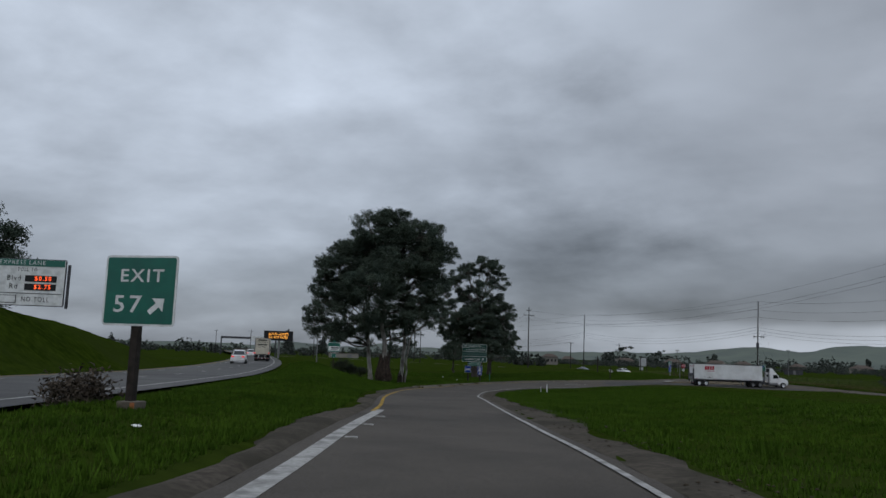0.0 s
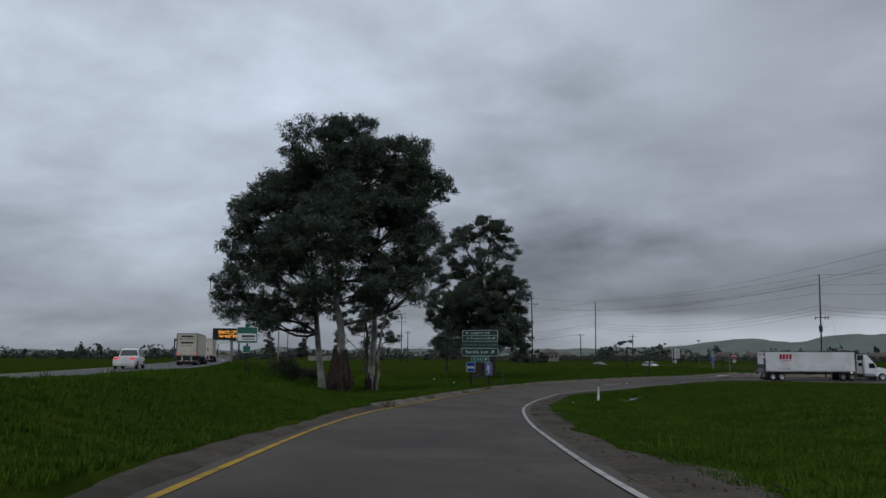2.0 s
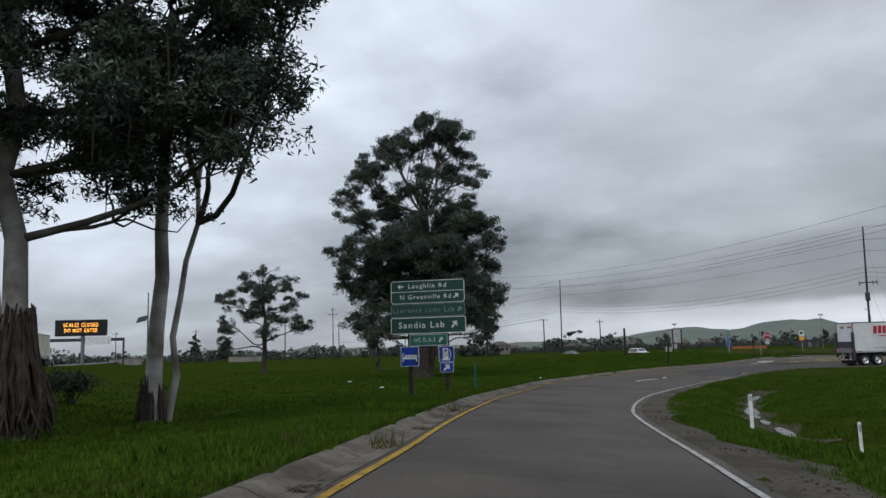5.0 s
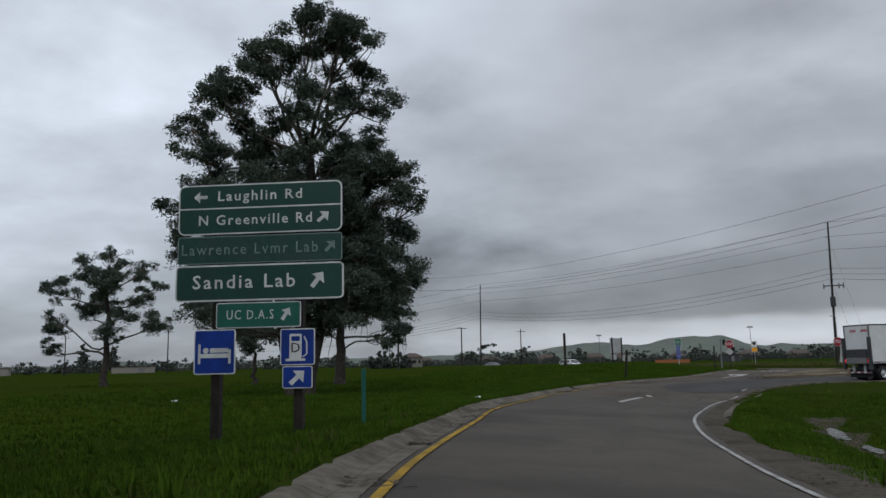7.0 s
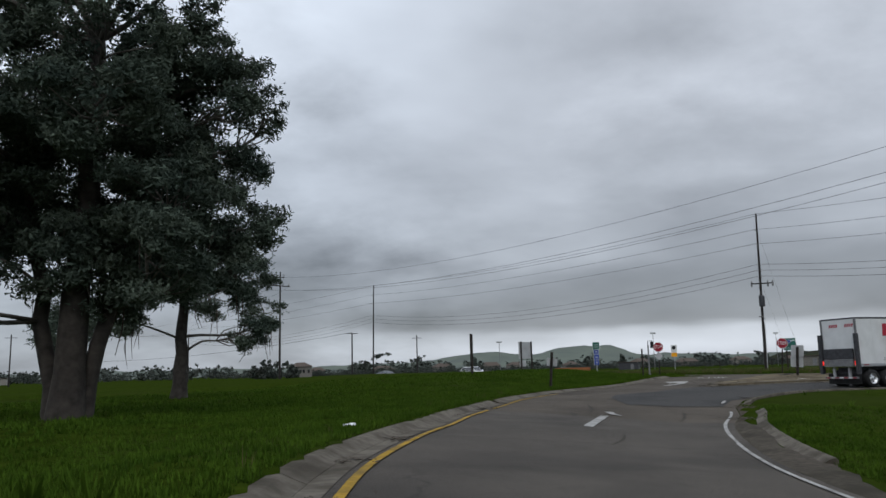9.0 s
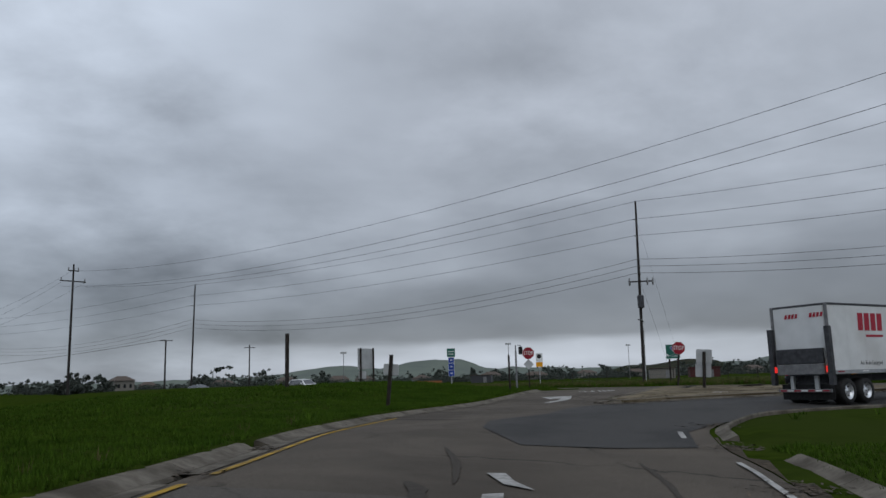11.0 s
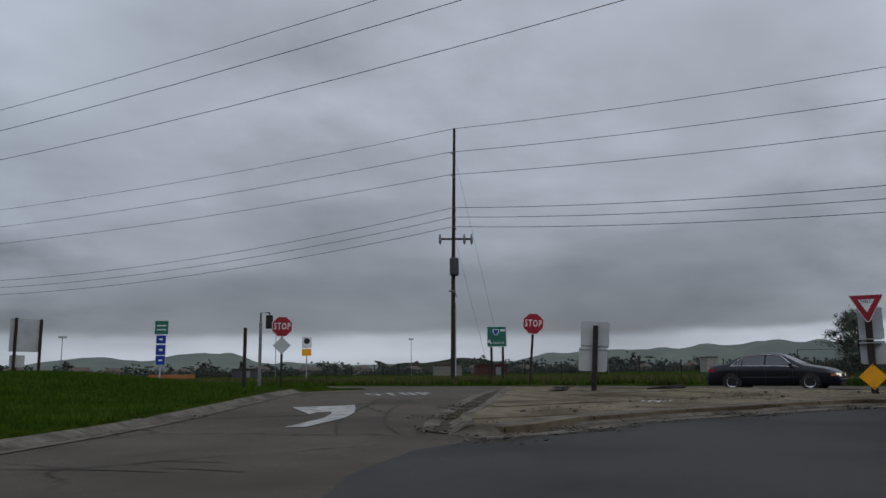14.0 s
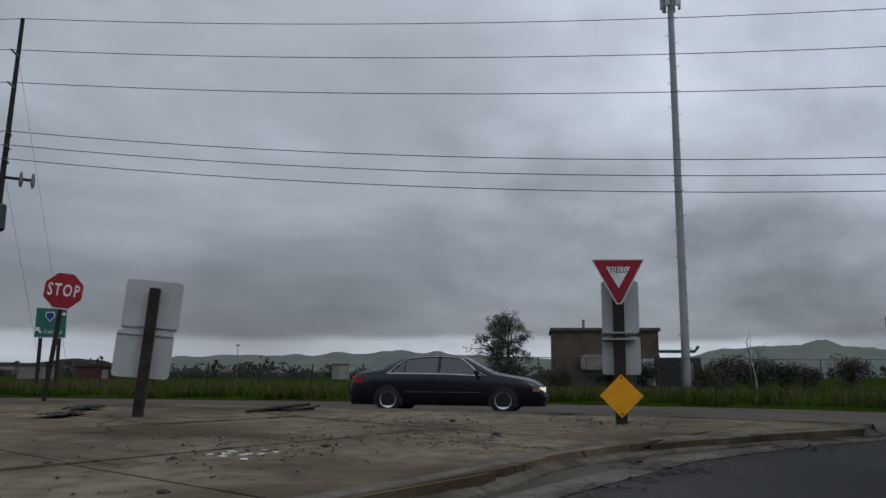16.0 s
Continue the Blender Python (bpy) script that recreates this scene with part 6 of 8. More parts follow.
        part("indicator", patch(lambda u, v: flip @ Vector((softly(2.14 + 0.16 * u, WIDE) + 0.012, 2.14 + 0.16 * u, 0.54 + 0.09 * v)), np.linspace(0, 1, 4), (0, 1), sgn), M_ORANGE, c, "amber side indicator")
        for y in (-1.38, 1.44):
            bm = bmesh.new()
            r = 0.365
            poly = [(y + r * math.cos(t), 0.325 + r * math.sin(t)) for t in (math.pi * i / 16 for i in range(17))] + [(y - r, 0.185), (y + r, 0.185)]
            w = softly(y, WIDE)
            vs = [bm.verts.new((sgn * (w + 0.006), a_, b_)) for a_, b_ in poly]
            bm.faces.new(vs if sgn < 0 else vs[::-1])
            ext = bmesh.ops.extrude_face_region(bm, geom=bm.faces[:])
            bmesh.ops.translate(bm, vec=(-sgn * 0.22, 0, 0), verts=[v for v in ext["geom"] if isinstance(v, bmesh.types.BMVert)])
            bmesh.ops.recalc_face_normals(bm, faces=bm.faces[:])
            part("wheel_arch", bm, M_SIGNBLACK, c)
            wheel(c, sgn * (w - 0.085), y, 0.325, 0.215)

    def screen(y0, y1):
        def at(u, v):
            y = y0 + (y1 - y0) * v
            top, belt, w, edge = shape(y)
            return Vector((u * edge * 0.90, y, top + 0.012 - 0.022 * abs(u) ** 3))
        return patch(at, np.linspace(-1, 1, 9), np.linspace(0, 1, 6), 1)

    part("windscreen", screen(0.50, 1.10), M_CARGLASS, c, smooth=True)
    part("rear_screen", screen(-1.56, -1.08), M_CARGLASS, c, smooth=True)
    for sgn in (-1, 1):
        part("grille", box(bmesh.new(), (sgn * 0.14, 2.40, 0.58), (0.22, 0.03, 0.14), 0.02), M_CHROME, c)
    part("bumper", box(bmesh.new(), (0, -2.36, 0.44), (1.36, 0.14, 0.16), 0.05), paint, c)
    part("bumper", box(bmesh.new(), (0, 2.36, 0.38), (1.26, 0.14, 0.16), 0.05), paint, c)
    part("number_plate", box(bmesh.new(), (0, -2.435, 0.60), (0.34, 0.02, 0.15), 0.005), M_SIGNWHITE, c)
    return c


def rig(m, label, L=12.8, W=2.59, H=4.05, skin=M_TRAILER, front=True, lift=True, cab_paint=M_CARWHITE, brand=True, mail=False):
    """A lorry and box trailer; origin on the road under the trailer's rear; it points to +y."""
    t = thing("semi_truck", m, label, "truck")
    floor = 1.22
    box_ = part("trailer_box", box(bmesh.new(), (0, L / 2, (floor + H) / 2), (W, L, H - floor), 0.03), skin, t)
    part("roof_rail", box(bmesh.new(), (0, L / 2, H - 0.03), (W + 0.03, L + 0.03, 0.10), 0.02), M_DARKMETAL, t)
    for sgn in (-1, 1):
        part("bottom_rail", box(bmesh.new(), (sgn * W / 2, L / 2, floor + 0.06), (0.05, L - 0.1, 0.16), 0.01), M_STEEL, t)
        part("corner_post", box(bmesh.new(), (sgn * (W / 2 - 0.05), -0.01, (floor + H) / 2), (0.13, 0.06, H - floor), 0.01), M_GREYMETAL, t)
        for k in range(1, int(L / 1.22)):
            part("panel_seam", box(bmesh.new(), (sgn * (W / 2 + 0.001), k * 1.22, (floor + H) / 2 + 0.05), (0.006, 0.03, H - floor - 0.25)), skin, t)
        for y in (0.55 * L, 0.72 * L):
            part("marker_lamp", box(bmesh.new(), (sgn * (W / 2 + 0.01), y, H - 0.20), (0.03, 0.14, 0.05), 0.005), M_ORANGE, t)
        for k in range(8):
            part("reflective_tape", box(bmesh.new(), (sgn * (W / 2 + 0.028), 0.5 + k * (L - 1) / 7, floor + 0.08), (0.006, 0.4, 0.05)), M_SIGNWHITE if k % 2 else M_SIGNRED, t)
        for y in (1.0, 2.25):
            wheel(t, sgn * (W / 2 - 0.32), y, 0.51, 0.58)
        part("landing_leg", box(bmesh.new(), (sgn * 0.8, L - 3.2, 0.75), (0.14, 0.16, 1.0), 0.01), M_GREYMETAL, t)
        part("tail_lamp", box(bmesh.new(), (sgn * (W / 2 - 0.12), -0.16, 1.42), (0.11, 0.04, 0.24), 0.01), M_TAIL, t, "lit red tail lamp")
    part("chassis", box(bmesh.new(), (0, L / 2, 1.02), (1.1, L - 0.6, 0.30), 0.02), M_DARKMETAL, t)
    part("bogie", box(bmesh.new(), (0, 1.6, 0.72), (1.5, 2.6, 0.34), 0.03), M_DARKMETAL, t)
    part("door", box(bmesh.new(), (0, -0.03, (floor + H) / 2 + 0.02), (W - 0.30, 0.04, H - floor - 0.2), 0.01), skin, t, "rear roll-up door")
    part("bumper_bar", box(bmesh.new(), (0, -0.05, 0.56), (W - 0.2, 0.10, 0.12), 0.01), M_GREYMETAL, t)
    for k in range(7):
        part("reflective_tape", box(bmesh.new(), (-0.95 + k * 0.32, -0.105, 0.56), (0.28, 0.006, 0.06)), M_SIGNWHITE if k % 2 else M_SIGNRED, t)
    for sgn in (-1, 1):
        part("bumper_strut", box(bmesh.new(), (sgn * 0.55, 0.0, 0.85), (0.16, 0.10, 0.62), 0.01), M_SIGNBACK, t)
    part("mud_flap", box(bmesh.new(), (0, 0.15, 0.50), (W - 0.25, 0.03, 0.62), 0.005), M_RUBBER, t)
    if lift:
        part("lift_platform", box(bmesh.new(), (0, -0.16, 1.95), (W - 0.45, 0.10, 0.62), 0.02), M_DARKMETAL, t, "folded dark grey tail lift")
        part("lift_platform", box(bmesh.new(), (0, -0.18, 1.42), (W - 0.45, 0.10, 0.42), 0.02), M_GREYMETAL, t, "folded grey tail lift")
        for sgn in (-1, 1):
            part("lift_column", box(bmesh.new(), (sgn * (W / 2 + 0.02), -0.12, 1.95), (0.20, 0.22, 2.35), 0.02), M_DARKMETAL, t)
    if brand:
        # the maker's mark, as slanted red bars
        for x0 in (-0.62, 0.52):
            for k in range(4):
                part("brand_bar", plate(bmesh.new(), [(x0 + k * 0.16, 3.52), (x0 + k * 0.16 + 0.11, 3.52), (x0 + k * 0.16 + 0.16, 3.70), (x0 + k * 0.16 + 0.05, 3.70)], -0.06, -0.052), M_TEXTRED, t)
        for sgn in (-1, 1):
            rot = Matrix.Rotation(radians(90 * sgn), 4, "Z")
            off = Matrix.Translation((sgn * (W / 2 + 0.006), 0, 0)) @ rot
            s0 = 2.0 if sgn > 0 else -3.8
            for k in range(4):
                part("brand_bar", plate(bmesh.new(), [(s0 + k * 0.46, 2.95), (s0 + k * 0.46 + 0.36, 2.95), (s0 + k * 0.46 + 0.42, 3.68), (s0 + k * 0.46 + 0.06, 3.68)], -0.003, 0.0, off), M_TEXTRED, t)
            part("brand_bar", plate(bmesh.new(), [(s0 + 0.5, 2.68), (s0 + 1.75, 2.68), (s0 + 1.75, 2.78), (s0 + 0.5, 2.78)], -0.003, 0.0, off), M_TEXTRED, t)
            lettering("lettering", "Air Ride Equipped", 0.17, M_TEXTBLACK, t, sgn * (W / 2 + 0.012), 1.62, (2.7 if sgn > 0 else 2.7), 1.55, m=rot, thick=0.001)
    if mail:
        lettering("lettering", "NEW JERSEY", 0.26, M_TEXTBLACK, t, 0, 3.30, -0.06, 1.75)
        lettering("lettering", "US MAIL", 0.26, M_TEXTBLACK, t, 0, 2.50, -0.06, 1.30)
        for zz, w in ((3.68, 1.5), (2.88, 1.6)):
            part("writing_bar", plate(bmesh.new(), rounded(w, 0.22, 0.02, 0, zz), -0.062, -0.052), M_TEXTBLACK, t)
    if front:
        y0 = L - 1.0
        part("frame_rail", box(bmesh.new(), (0, y0 + 2.8, 0.85), (0.95, 6.4, 0.26), 0.02), M_DARKMETAL, t)
        for y in (y0 - 0.75, y0 + 0.55):
            for sgn in (-1, 1):
                wheel(t, sgn * (W / 2 - 0.33), y, 0.51, 0.58, M_GREYMETAL)
        yc = y0 + 2.55
        secs = []
        for y, z, w in ((yc, 2.55, 1.06), (yc + 0.3, 2.72, 1.10), (yc + 1.15, 2.72, 1.10), (yc + 1.55, 2.30, 1.10), (yc + 1.85, 1.90, 1.06), (yc + 2.9, 1.72, 0.92), (yc + 3.35, 1.50, 0.82), (yc + 3.45, 1.1, 0.78)):
            secs.append([(-w, y, 0.72), (-w, y, z * 0.8), (-w * 0.92, y, z), (w * 0.92, y, z), (w, y, z * 0.8), (w, y, 0.72)])
        part("cab", hull(bmesh.new(), secs), cab_paint, t)
        secs = [[(-1.0, yc + 0.0, 2.66), (-0.95, yc + 0.0, 3.65), (0.95, yc + 0.0, 3.65), (1.0, yc + 0.0, 2.66)], [(-1.0, yc + 0.55, 2.66), (-0.92, yc + 0.45, 3.60), (0.92, yc + 0.45, 3.60), (1.0, yc + 0.55, 2.66)], [(-0.9, yc + 1.25, 2.66), (-0.8, yc + 1.05, 2.95), (0.8, yc + 1.05, 2.95), (0.9, yc + 1.25, 2.66)]]
        part("wind_deflector", hull(bmesh.new(), secs), cab_paint, t)
        part("deflector_opening", box(bmesh.new(), (0, yc - 0.01, 3.2), (1.55, 0.03, 0.72), 0.02), M_SIGNBLACK, t)
        for sgn in (-1, 1):
            part("cab_window", plate(bmesh.new(), [(yc + 0.55, 1.75), (yc + 1.55, 1.75), (yc + 1.30, 2.42), (yc + 0.55, 2.42)], -0.02, 0.02, Matrix.Translation((sgn * 1.10, 0, 0)) @ Matrix(((0, 1, 0, 0), (1, 0, 0, 0), (0, 0, 1, 0), (0, 0, 0, 1)))), M_GLASS, t)
            part("exhaust_stack", tube(bmesh.new(), [(sgn * 0.95, yc - 0.25, 0.9), (sgn * 0.95, yc - 0.25, 3.1)], 0.08, 10), M_GREYMETAL, t)
            part("fuel_tank", tube(bmesh.new(), [(sgn * 1.0, yc - 0.2, 0.72), (sgn * 1.0, yc + 1.3, 0.72)], 0.30, 14), M_GREYMETAL, t)
            part("mirror", box(bmesh.new(), (sgn * 1.38, yc + 1.55, 2.15), (0.14, 0.10, 0.55), 0.02), M_SIGNBLACK, t)
            wheel(t, sgn * (W / 2 - 0.20), yc + 2.35, 0.51, 0.30)
            part("fender", tube(bmesh.new(), [(sgn * 1.06, yc + 2.35 + 0.62 * math.cos(a), 0.5 + 0.64 * math.sin(a)) for a in (math.pi * i / 8 for i in range(9))], 0.09, 6), cab_paint, t)
        part("rear_window", box(bmesh.new(), (0, yc - 0.01, 2.25), (1.1, 0.03, 0.45), 0.02), M_GLASS, t)
    return t


def on_road(x, y, heading, dz=0.0, height=level):
    return pose(x, y, float(height(x, y)) + dz, 0, 0, heading)


rig(on_road(45.3, 150.4, -88), "white semi truck with box trailer and tail lift")
rig(on_road(-33.0, 138.0, 13.2, 0.0, freeway_level), "yellowed mail trailer pulled by a truck on the freeway", 14.0, skin=M_OLDTRAILER, brand=False, lift=False, mail=True)
rig(on_road(-41.5, 173.0, 14.6, 0.0, freeway_level), "weathered orange and white freight trailer on the freeway", 12.0, skin=M_OLDTRAILER, brand=False, lift=False, front=True)
car(on_road(-29.6, 112.0, 12.0, 0.0, freeway_level), "white pickup truck driving on the freeway", "pickup", M_CARWHITE, 5.6, 2.0, 1.9, "pickup")
saloon(on_road(62.85, 161.9, -172.7, -0.02), "dark blue-black saloon car with chrome window trim", M_CARBLACK)
car(on_road(46.5, 217, -160), "small white sport utility car on the frontage road", "car", M_CARWHITE, 4.3, 1.8, 1.65, "suv", True)
saloon(on_road(38.5, 236, -155), "dark teal saloon car on the frontage road", M_CARGREEN)
car(on_road(-53, 205, 15.5, 0.0, freeway_level), "far white pickup truck on the freeway", "pickup", M_CARWHITE, 5.4, 2.0, 1.85, "pickup")


# ---- trees ----
def leaves(n_clumps, lobes, rs, per, size, spread, droop=0.5, aspect=0.30):
    """Leaf blades in small clumps that fill lobes (centre and radii)."""
    vol = np.array([l[3] * l[4] * l[5] for l in lobes])
    pick = rs.choice(len(lobes), n_clumps, p=vol ** 0.72 / (vol ** 0.72).sum())
    lob = np.array(lobes)[pick]
    d = rs.normal(size=(n_clumps, 3))
    d /= np.linalg.norm(d, axis=1)[:, None]
    d[:, 2] = np.where(rs.rand(n_clumps) < 0.55, np.abs(d[:, 2]), d[:, 2])
    rad = rs.uniform(0.10, 1.0, n_clumps) ** 0.34
    c = lob[:, :3] + d * rad[:, None] * lob[:, 3:6]
    n = n_clumps * per
    cc = np.repeat(c, per, axis=0)
    off = np.clip(rs.normal(size=(n, 3)), -1.6, 1.6) * np.array((1, 1, 0.8)) * spread * rs.uniform(0.55, 1.3, n_clumps).repeat(per)[:, None]
    p = cc + off
    ax = rs.normal(size=(n, 3)) * np.array((1, 1, 0.7)) - np.array((0, 0, droop))
    ax /= np.linalg.norm(ax, axis=1)[:, None]
    sd = np.cross(ax, rs.normal(size=(n, 3)))
    sd /= np.linalg.norm(sd, axis=1)[:, None] + 1e-9
    s = size * rs.uniform(0.6, 1.35, n)[:, None]
    v = np.stack([p - ax * s * 0.6 + sd * s * aspect, p + ax * s * 1.15, p - ax * s * 0.6 - sd * s * aspect], 1).reshape(-1, 3)
    return v, np.arange(n * 3).reshape(n, 3), c


PUFFS = 13


def limb(bm, a, b, r0, r1, rs, wob=0.06, n=6, seg=7):
    a, b = Vector(a), Vector(b)
    L = (b - a).length
    pts = [a]
    bow, kink = Vector(rs.normal(size=3)) * L * wob * 1.3, Vector(rs.normal(size=3)) * L * wob * 0.6
    for k in range(1, n):
        t = k / n
        q = a.lerp(b, t) + bow * math.sin(math.pi * t) + kink * math.sin(2 * math.pi * t)
        q.z -= math.sin(math.pi * t) * L * 0.05
        pts.append(q)
    pts.append(b)
    tube(bm, pts, [r0 + (r1 - r0) * k / n for k in range(n + 1)], seg)
    return pts


def tree(x, y, label, trunks, lobes, clumps, per, size, spread, seed, bark=M_TRUNK, leaf=M_LEAF, skirt=False, streamers=0, dz=0.0, airy=12.0, puff=1.0, category="tree"):
    """trunks: base x, y, fork x, y, z and radius about the tree's foot; lobes: crown masses."""
    rs = np.random.RandomState(seed)
    z0 = gz(x, y) + dz
    t = thing("eucalyptus_tree" if category == "tree" else "shrub", pose(x, y, z0), label, category)
    sub_lobes = []
    for l in lobes:
        for k in range(PUFFS):
            d = rs.normal(size=3)
            d /= np.linalg.norm(d)
            q = rs.uniform(0.21, 0.41) * puff * (0.86 if l[2] > airy else 1.0)
            out = rs.uniform(0.62, 0.98)
            sub_lobes.append((l[0] + d[0] * l[3] * out, l[1] + d[1] * l[4] * out, l[2] + d[2] * l[3] * out * 0.86, l[3] * q * 1.15, l[4] * q * 1.15, l[3] * q * rs.uniform(0.55, 0.85)))
    v, f, c = leaves(clumps, sub_lobes, rs, per, size, spread)
    forks = []
    for (bx, by, fx, fy, fz, r) in trunks:
        bm = bmesh.new()
        pts = [Vector((bx, by, -0.4)), Vector((bx, by, 0.0))]
        n = 9
        for k in range(1, n + 1):
            q = Vector((bx + (fx - bx) * k / n, by + (fy - by) * k / n, fz * k / n))
            pts.append(q + Vector((rs.normal() * 0.10, rs.normal() * 0.10, 0)))
        rad = [r * 1.5, r * 1.25] + [r * (1.05 - 0.55 * k / n) for k in range(1, n + 1)]
        tube(bm, pts, rad, 12)
        part("trunk", bm, bark, t, smooth=True)
        forks.append(pts[4:])
    for i, l in enumerate(lobes):
        bm = bmesh.new()
        tgt = Vector(l[:3])
        best = min((p for fk in forks for p in fk), key=lambda p: (p - tgt).length + 1.6 * max(0.0, p.z - tgt.z + 0.35 * math.hypot(p.x - tgt.x, p.y - tgt.y)))
        base_r = max(0.05, 0.016 * (tgt - best).length)
        pts = limb(bm, best, tgt, min(base_r * 1.3, 0.13), 0.04, rs)
        for k in range(PUFFS):
            limb(bm, pts[(-2, -3, -1)[k % 3]], sub_lobes[i * PUFFS + k][:3], 0.042, 0.014, rs, 0.07, 4, 5)
        part("branch", bm, M_LIMB, t, smooth=True)
    crown = quick("crown", v, f, leaf, t)
    if skirt:
        bm = bmesh.new()
        for k in range(330):
            a = rs.uniform(0, 2 * math.pi)
            h0, h1 = rs.uniform(1.4, 3.5), rs.uniform(-0.05, 0.9)
            r0_, r1_ = rs.uniform(0.40, 0.56), rs.uniform(0.55, 1.15)
            bx = trunks[0][0]
            pp = []
            for q in range(6):
                u = q / 5
                rr = r0_ + (r1_ - r0_) * u ** 1.2
                aa = a + rs.normal() * 0.09
                pp.append((bx + rr * math.cos(aa), trunks[0][1] + rr * math.sin(aa), h0 + (h1 - h0) * u))
            tube(bm, pp, [0.02, 0.04, 0.06, 0.055, 0.045, 0.015], 5)
        part("bark_skirt", bm, M_SHAG, t, "hanging strips of shed brown bark")["kind"] = "stuff"
        bm = bmesh.new()
        for k in range(70):
            a = rs.uniform(0, 2 * math.pi)
            h0, r1_ = rs.uniform(0.5, 1.5), rs.uniform(0.36, 0.52)
            pp = [(trunks[2][0] + r * math.cos(a + w), trunks[2][1] + r * math.sin(a + w), z) for r, w, z in ((trunks[2][5] * 1.28, 0, h0), ((trunks[2][5] * 1.28 + r1_) / 2, rs.normal() * 0.06, h0 * 0.5), (r1_, rs.normal() * 0.1, -0.05))]
            tube(bm, pp, [0.02, 0.06, 0.05], 5)
        part("bark_boot", bm, M_SHAG, t, "dark ragged bark round the trunk's foot")["kind"] = "stuff"
    if streamers:
        bm = bmesh.new()
        low = c[c[:, 2] < np.percentile(c[:, 2], 22)]
        for k in range(streamers):
            q = low[rs.randint(len(low))]
            ln = rs.uniform(0.8, 2.6)
            tube(bm, [(q[0], q[1], q[2]), (q[0] + rs.normal() * 0.08, q[1], q[2] - ln * 0.5), (q[0] + rs.normal() * 0.15, q[1], q[2] - ln)], [0.03, 0.022, 0.01], 4)
        part("bark_strip", bm, M_SHAG, t, "long thin strips of peeling bark")["kind"] = "stuff"
    return t


def lobe(rs, pts, depth, shift=0.0, top=1.0):
    """Crown masses from x, z and radius, spread in depth."""
    pts = [(x, z if z < 14 else 14 + (z - 14) * top, r) for x, z, r in pts]
    return [(x * 0.94 + shift, rs.uniform(-depth * (0.15 if x < -4.5 else 1), depth) * (1 - 0.5 * abs(x) / 11) * (0.55 if x > 3.5 else 1), z, r * 1.0, r * 1.1, r * 0.72) for x, z, r in pts]


rs = np.random.RandomState(21)
t1 = [(-2.8, 19.9, 2.0), (1.2, 20.0, 2.2), (-4.9, 17.8, 2.0), (4.2, 19.0, 2.0), (5.6, 17.4, 1.5), (-7.4, 15.2, 1.9), (-9.0, 12.8, 1.4), (-6.4, 14.6, 2.3), (-2.8, 16.6, 2.7), (1.6, 16.4, 2.7), (5.0, 14.8, 2.2), (3.0, 12.4, 2.5), (-9.2, 10.4, 2.0), (-6.2, 10.4, 2.5), (-2.8, 12.2, 2.8), (0.4, 10.6, 2.5), (3.8, 9.0, 2.2), (5.4, 10.8, 1.6), (-8.8, 6.6, 1.6), (-5.6, 7.2, 2.0), (-2.6, 7.8, 2.0), (2.6, 6.8, 1.5), (-7.4, 12.4, 2.2), (0.4, 18.6, 2.4), (6.2, 13.4, 1.4), (-4.4, 5.6, 1.3), (5.4, 18.6, 1.0), (6.0, 11.6, 1.5), (5.8, 14.6, 1.2), (6.0, 8.2, 1.4), (-0.6, 14.2, 2.6), (-10.0, 8.4, 1.4), (-10.2, 6.8, 1.3), (-9.9, 9.8, 1.3), (6.6, 9.6, 1.2), (6.6, 12.4, 1.1), (2.8, 20.8, 1.9), (6.6, 17.2, 1.5), (7.8, 16.4, 1.1), (4.6, 16.6, 2.0), (-0.8, 21.0, 2.0), (-6.2, 16.8, 1.6), (-8.3, 15.9, 1.7), (-9.0, 14.2, 1.5), (-7.0, 17.4, 1.5), (5.0, 20.0, 1.6), (6.9, 17.9, 1.2)]
tree(-7.83, 99.2, "tall dark-crowned eucalyptus with shaggy bark skirt round pale trunks", [(0, 0, -0.5, 0, 15.5, 0.33), (-2.0, 3.9, -3.4, 3.4, 14.0, 0.27), (1.75, 6.1, 2.3, 5.6, 14.0, 0.28), (2.2, 6.4, 3.6, 6.8, 12.0, 0.12)], lobe(rs, t1, 4.6, 0.4, 0.84) + lobe(rs, [(x * 0.75, z - 0.6, r) for x, z, r in t1[::2]], 5.4, 0.4, 0.84) + [(-0.9, -2.8, 9.4, 1.7, 1.6, 1.2), (0.7, -3.0, 11.6, 1.8, 1.7, 1.3), (-0.6, -2.6, 13.6, 1.9, 1.8, 1.3), (1.6, 1.6, 8.2, 1.5, 1.5, 1.1)], 9600, 46, 0.116, 0.22, 31, airy=99, puff=1.22, skirt=True, streamers=26)
rs = np.random.RandomState(22)
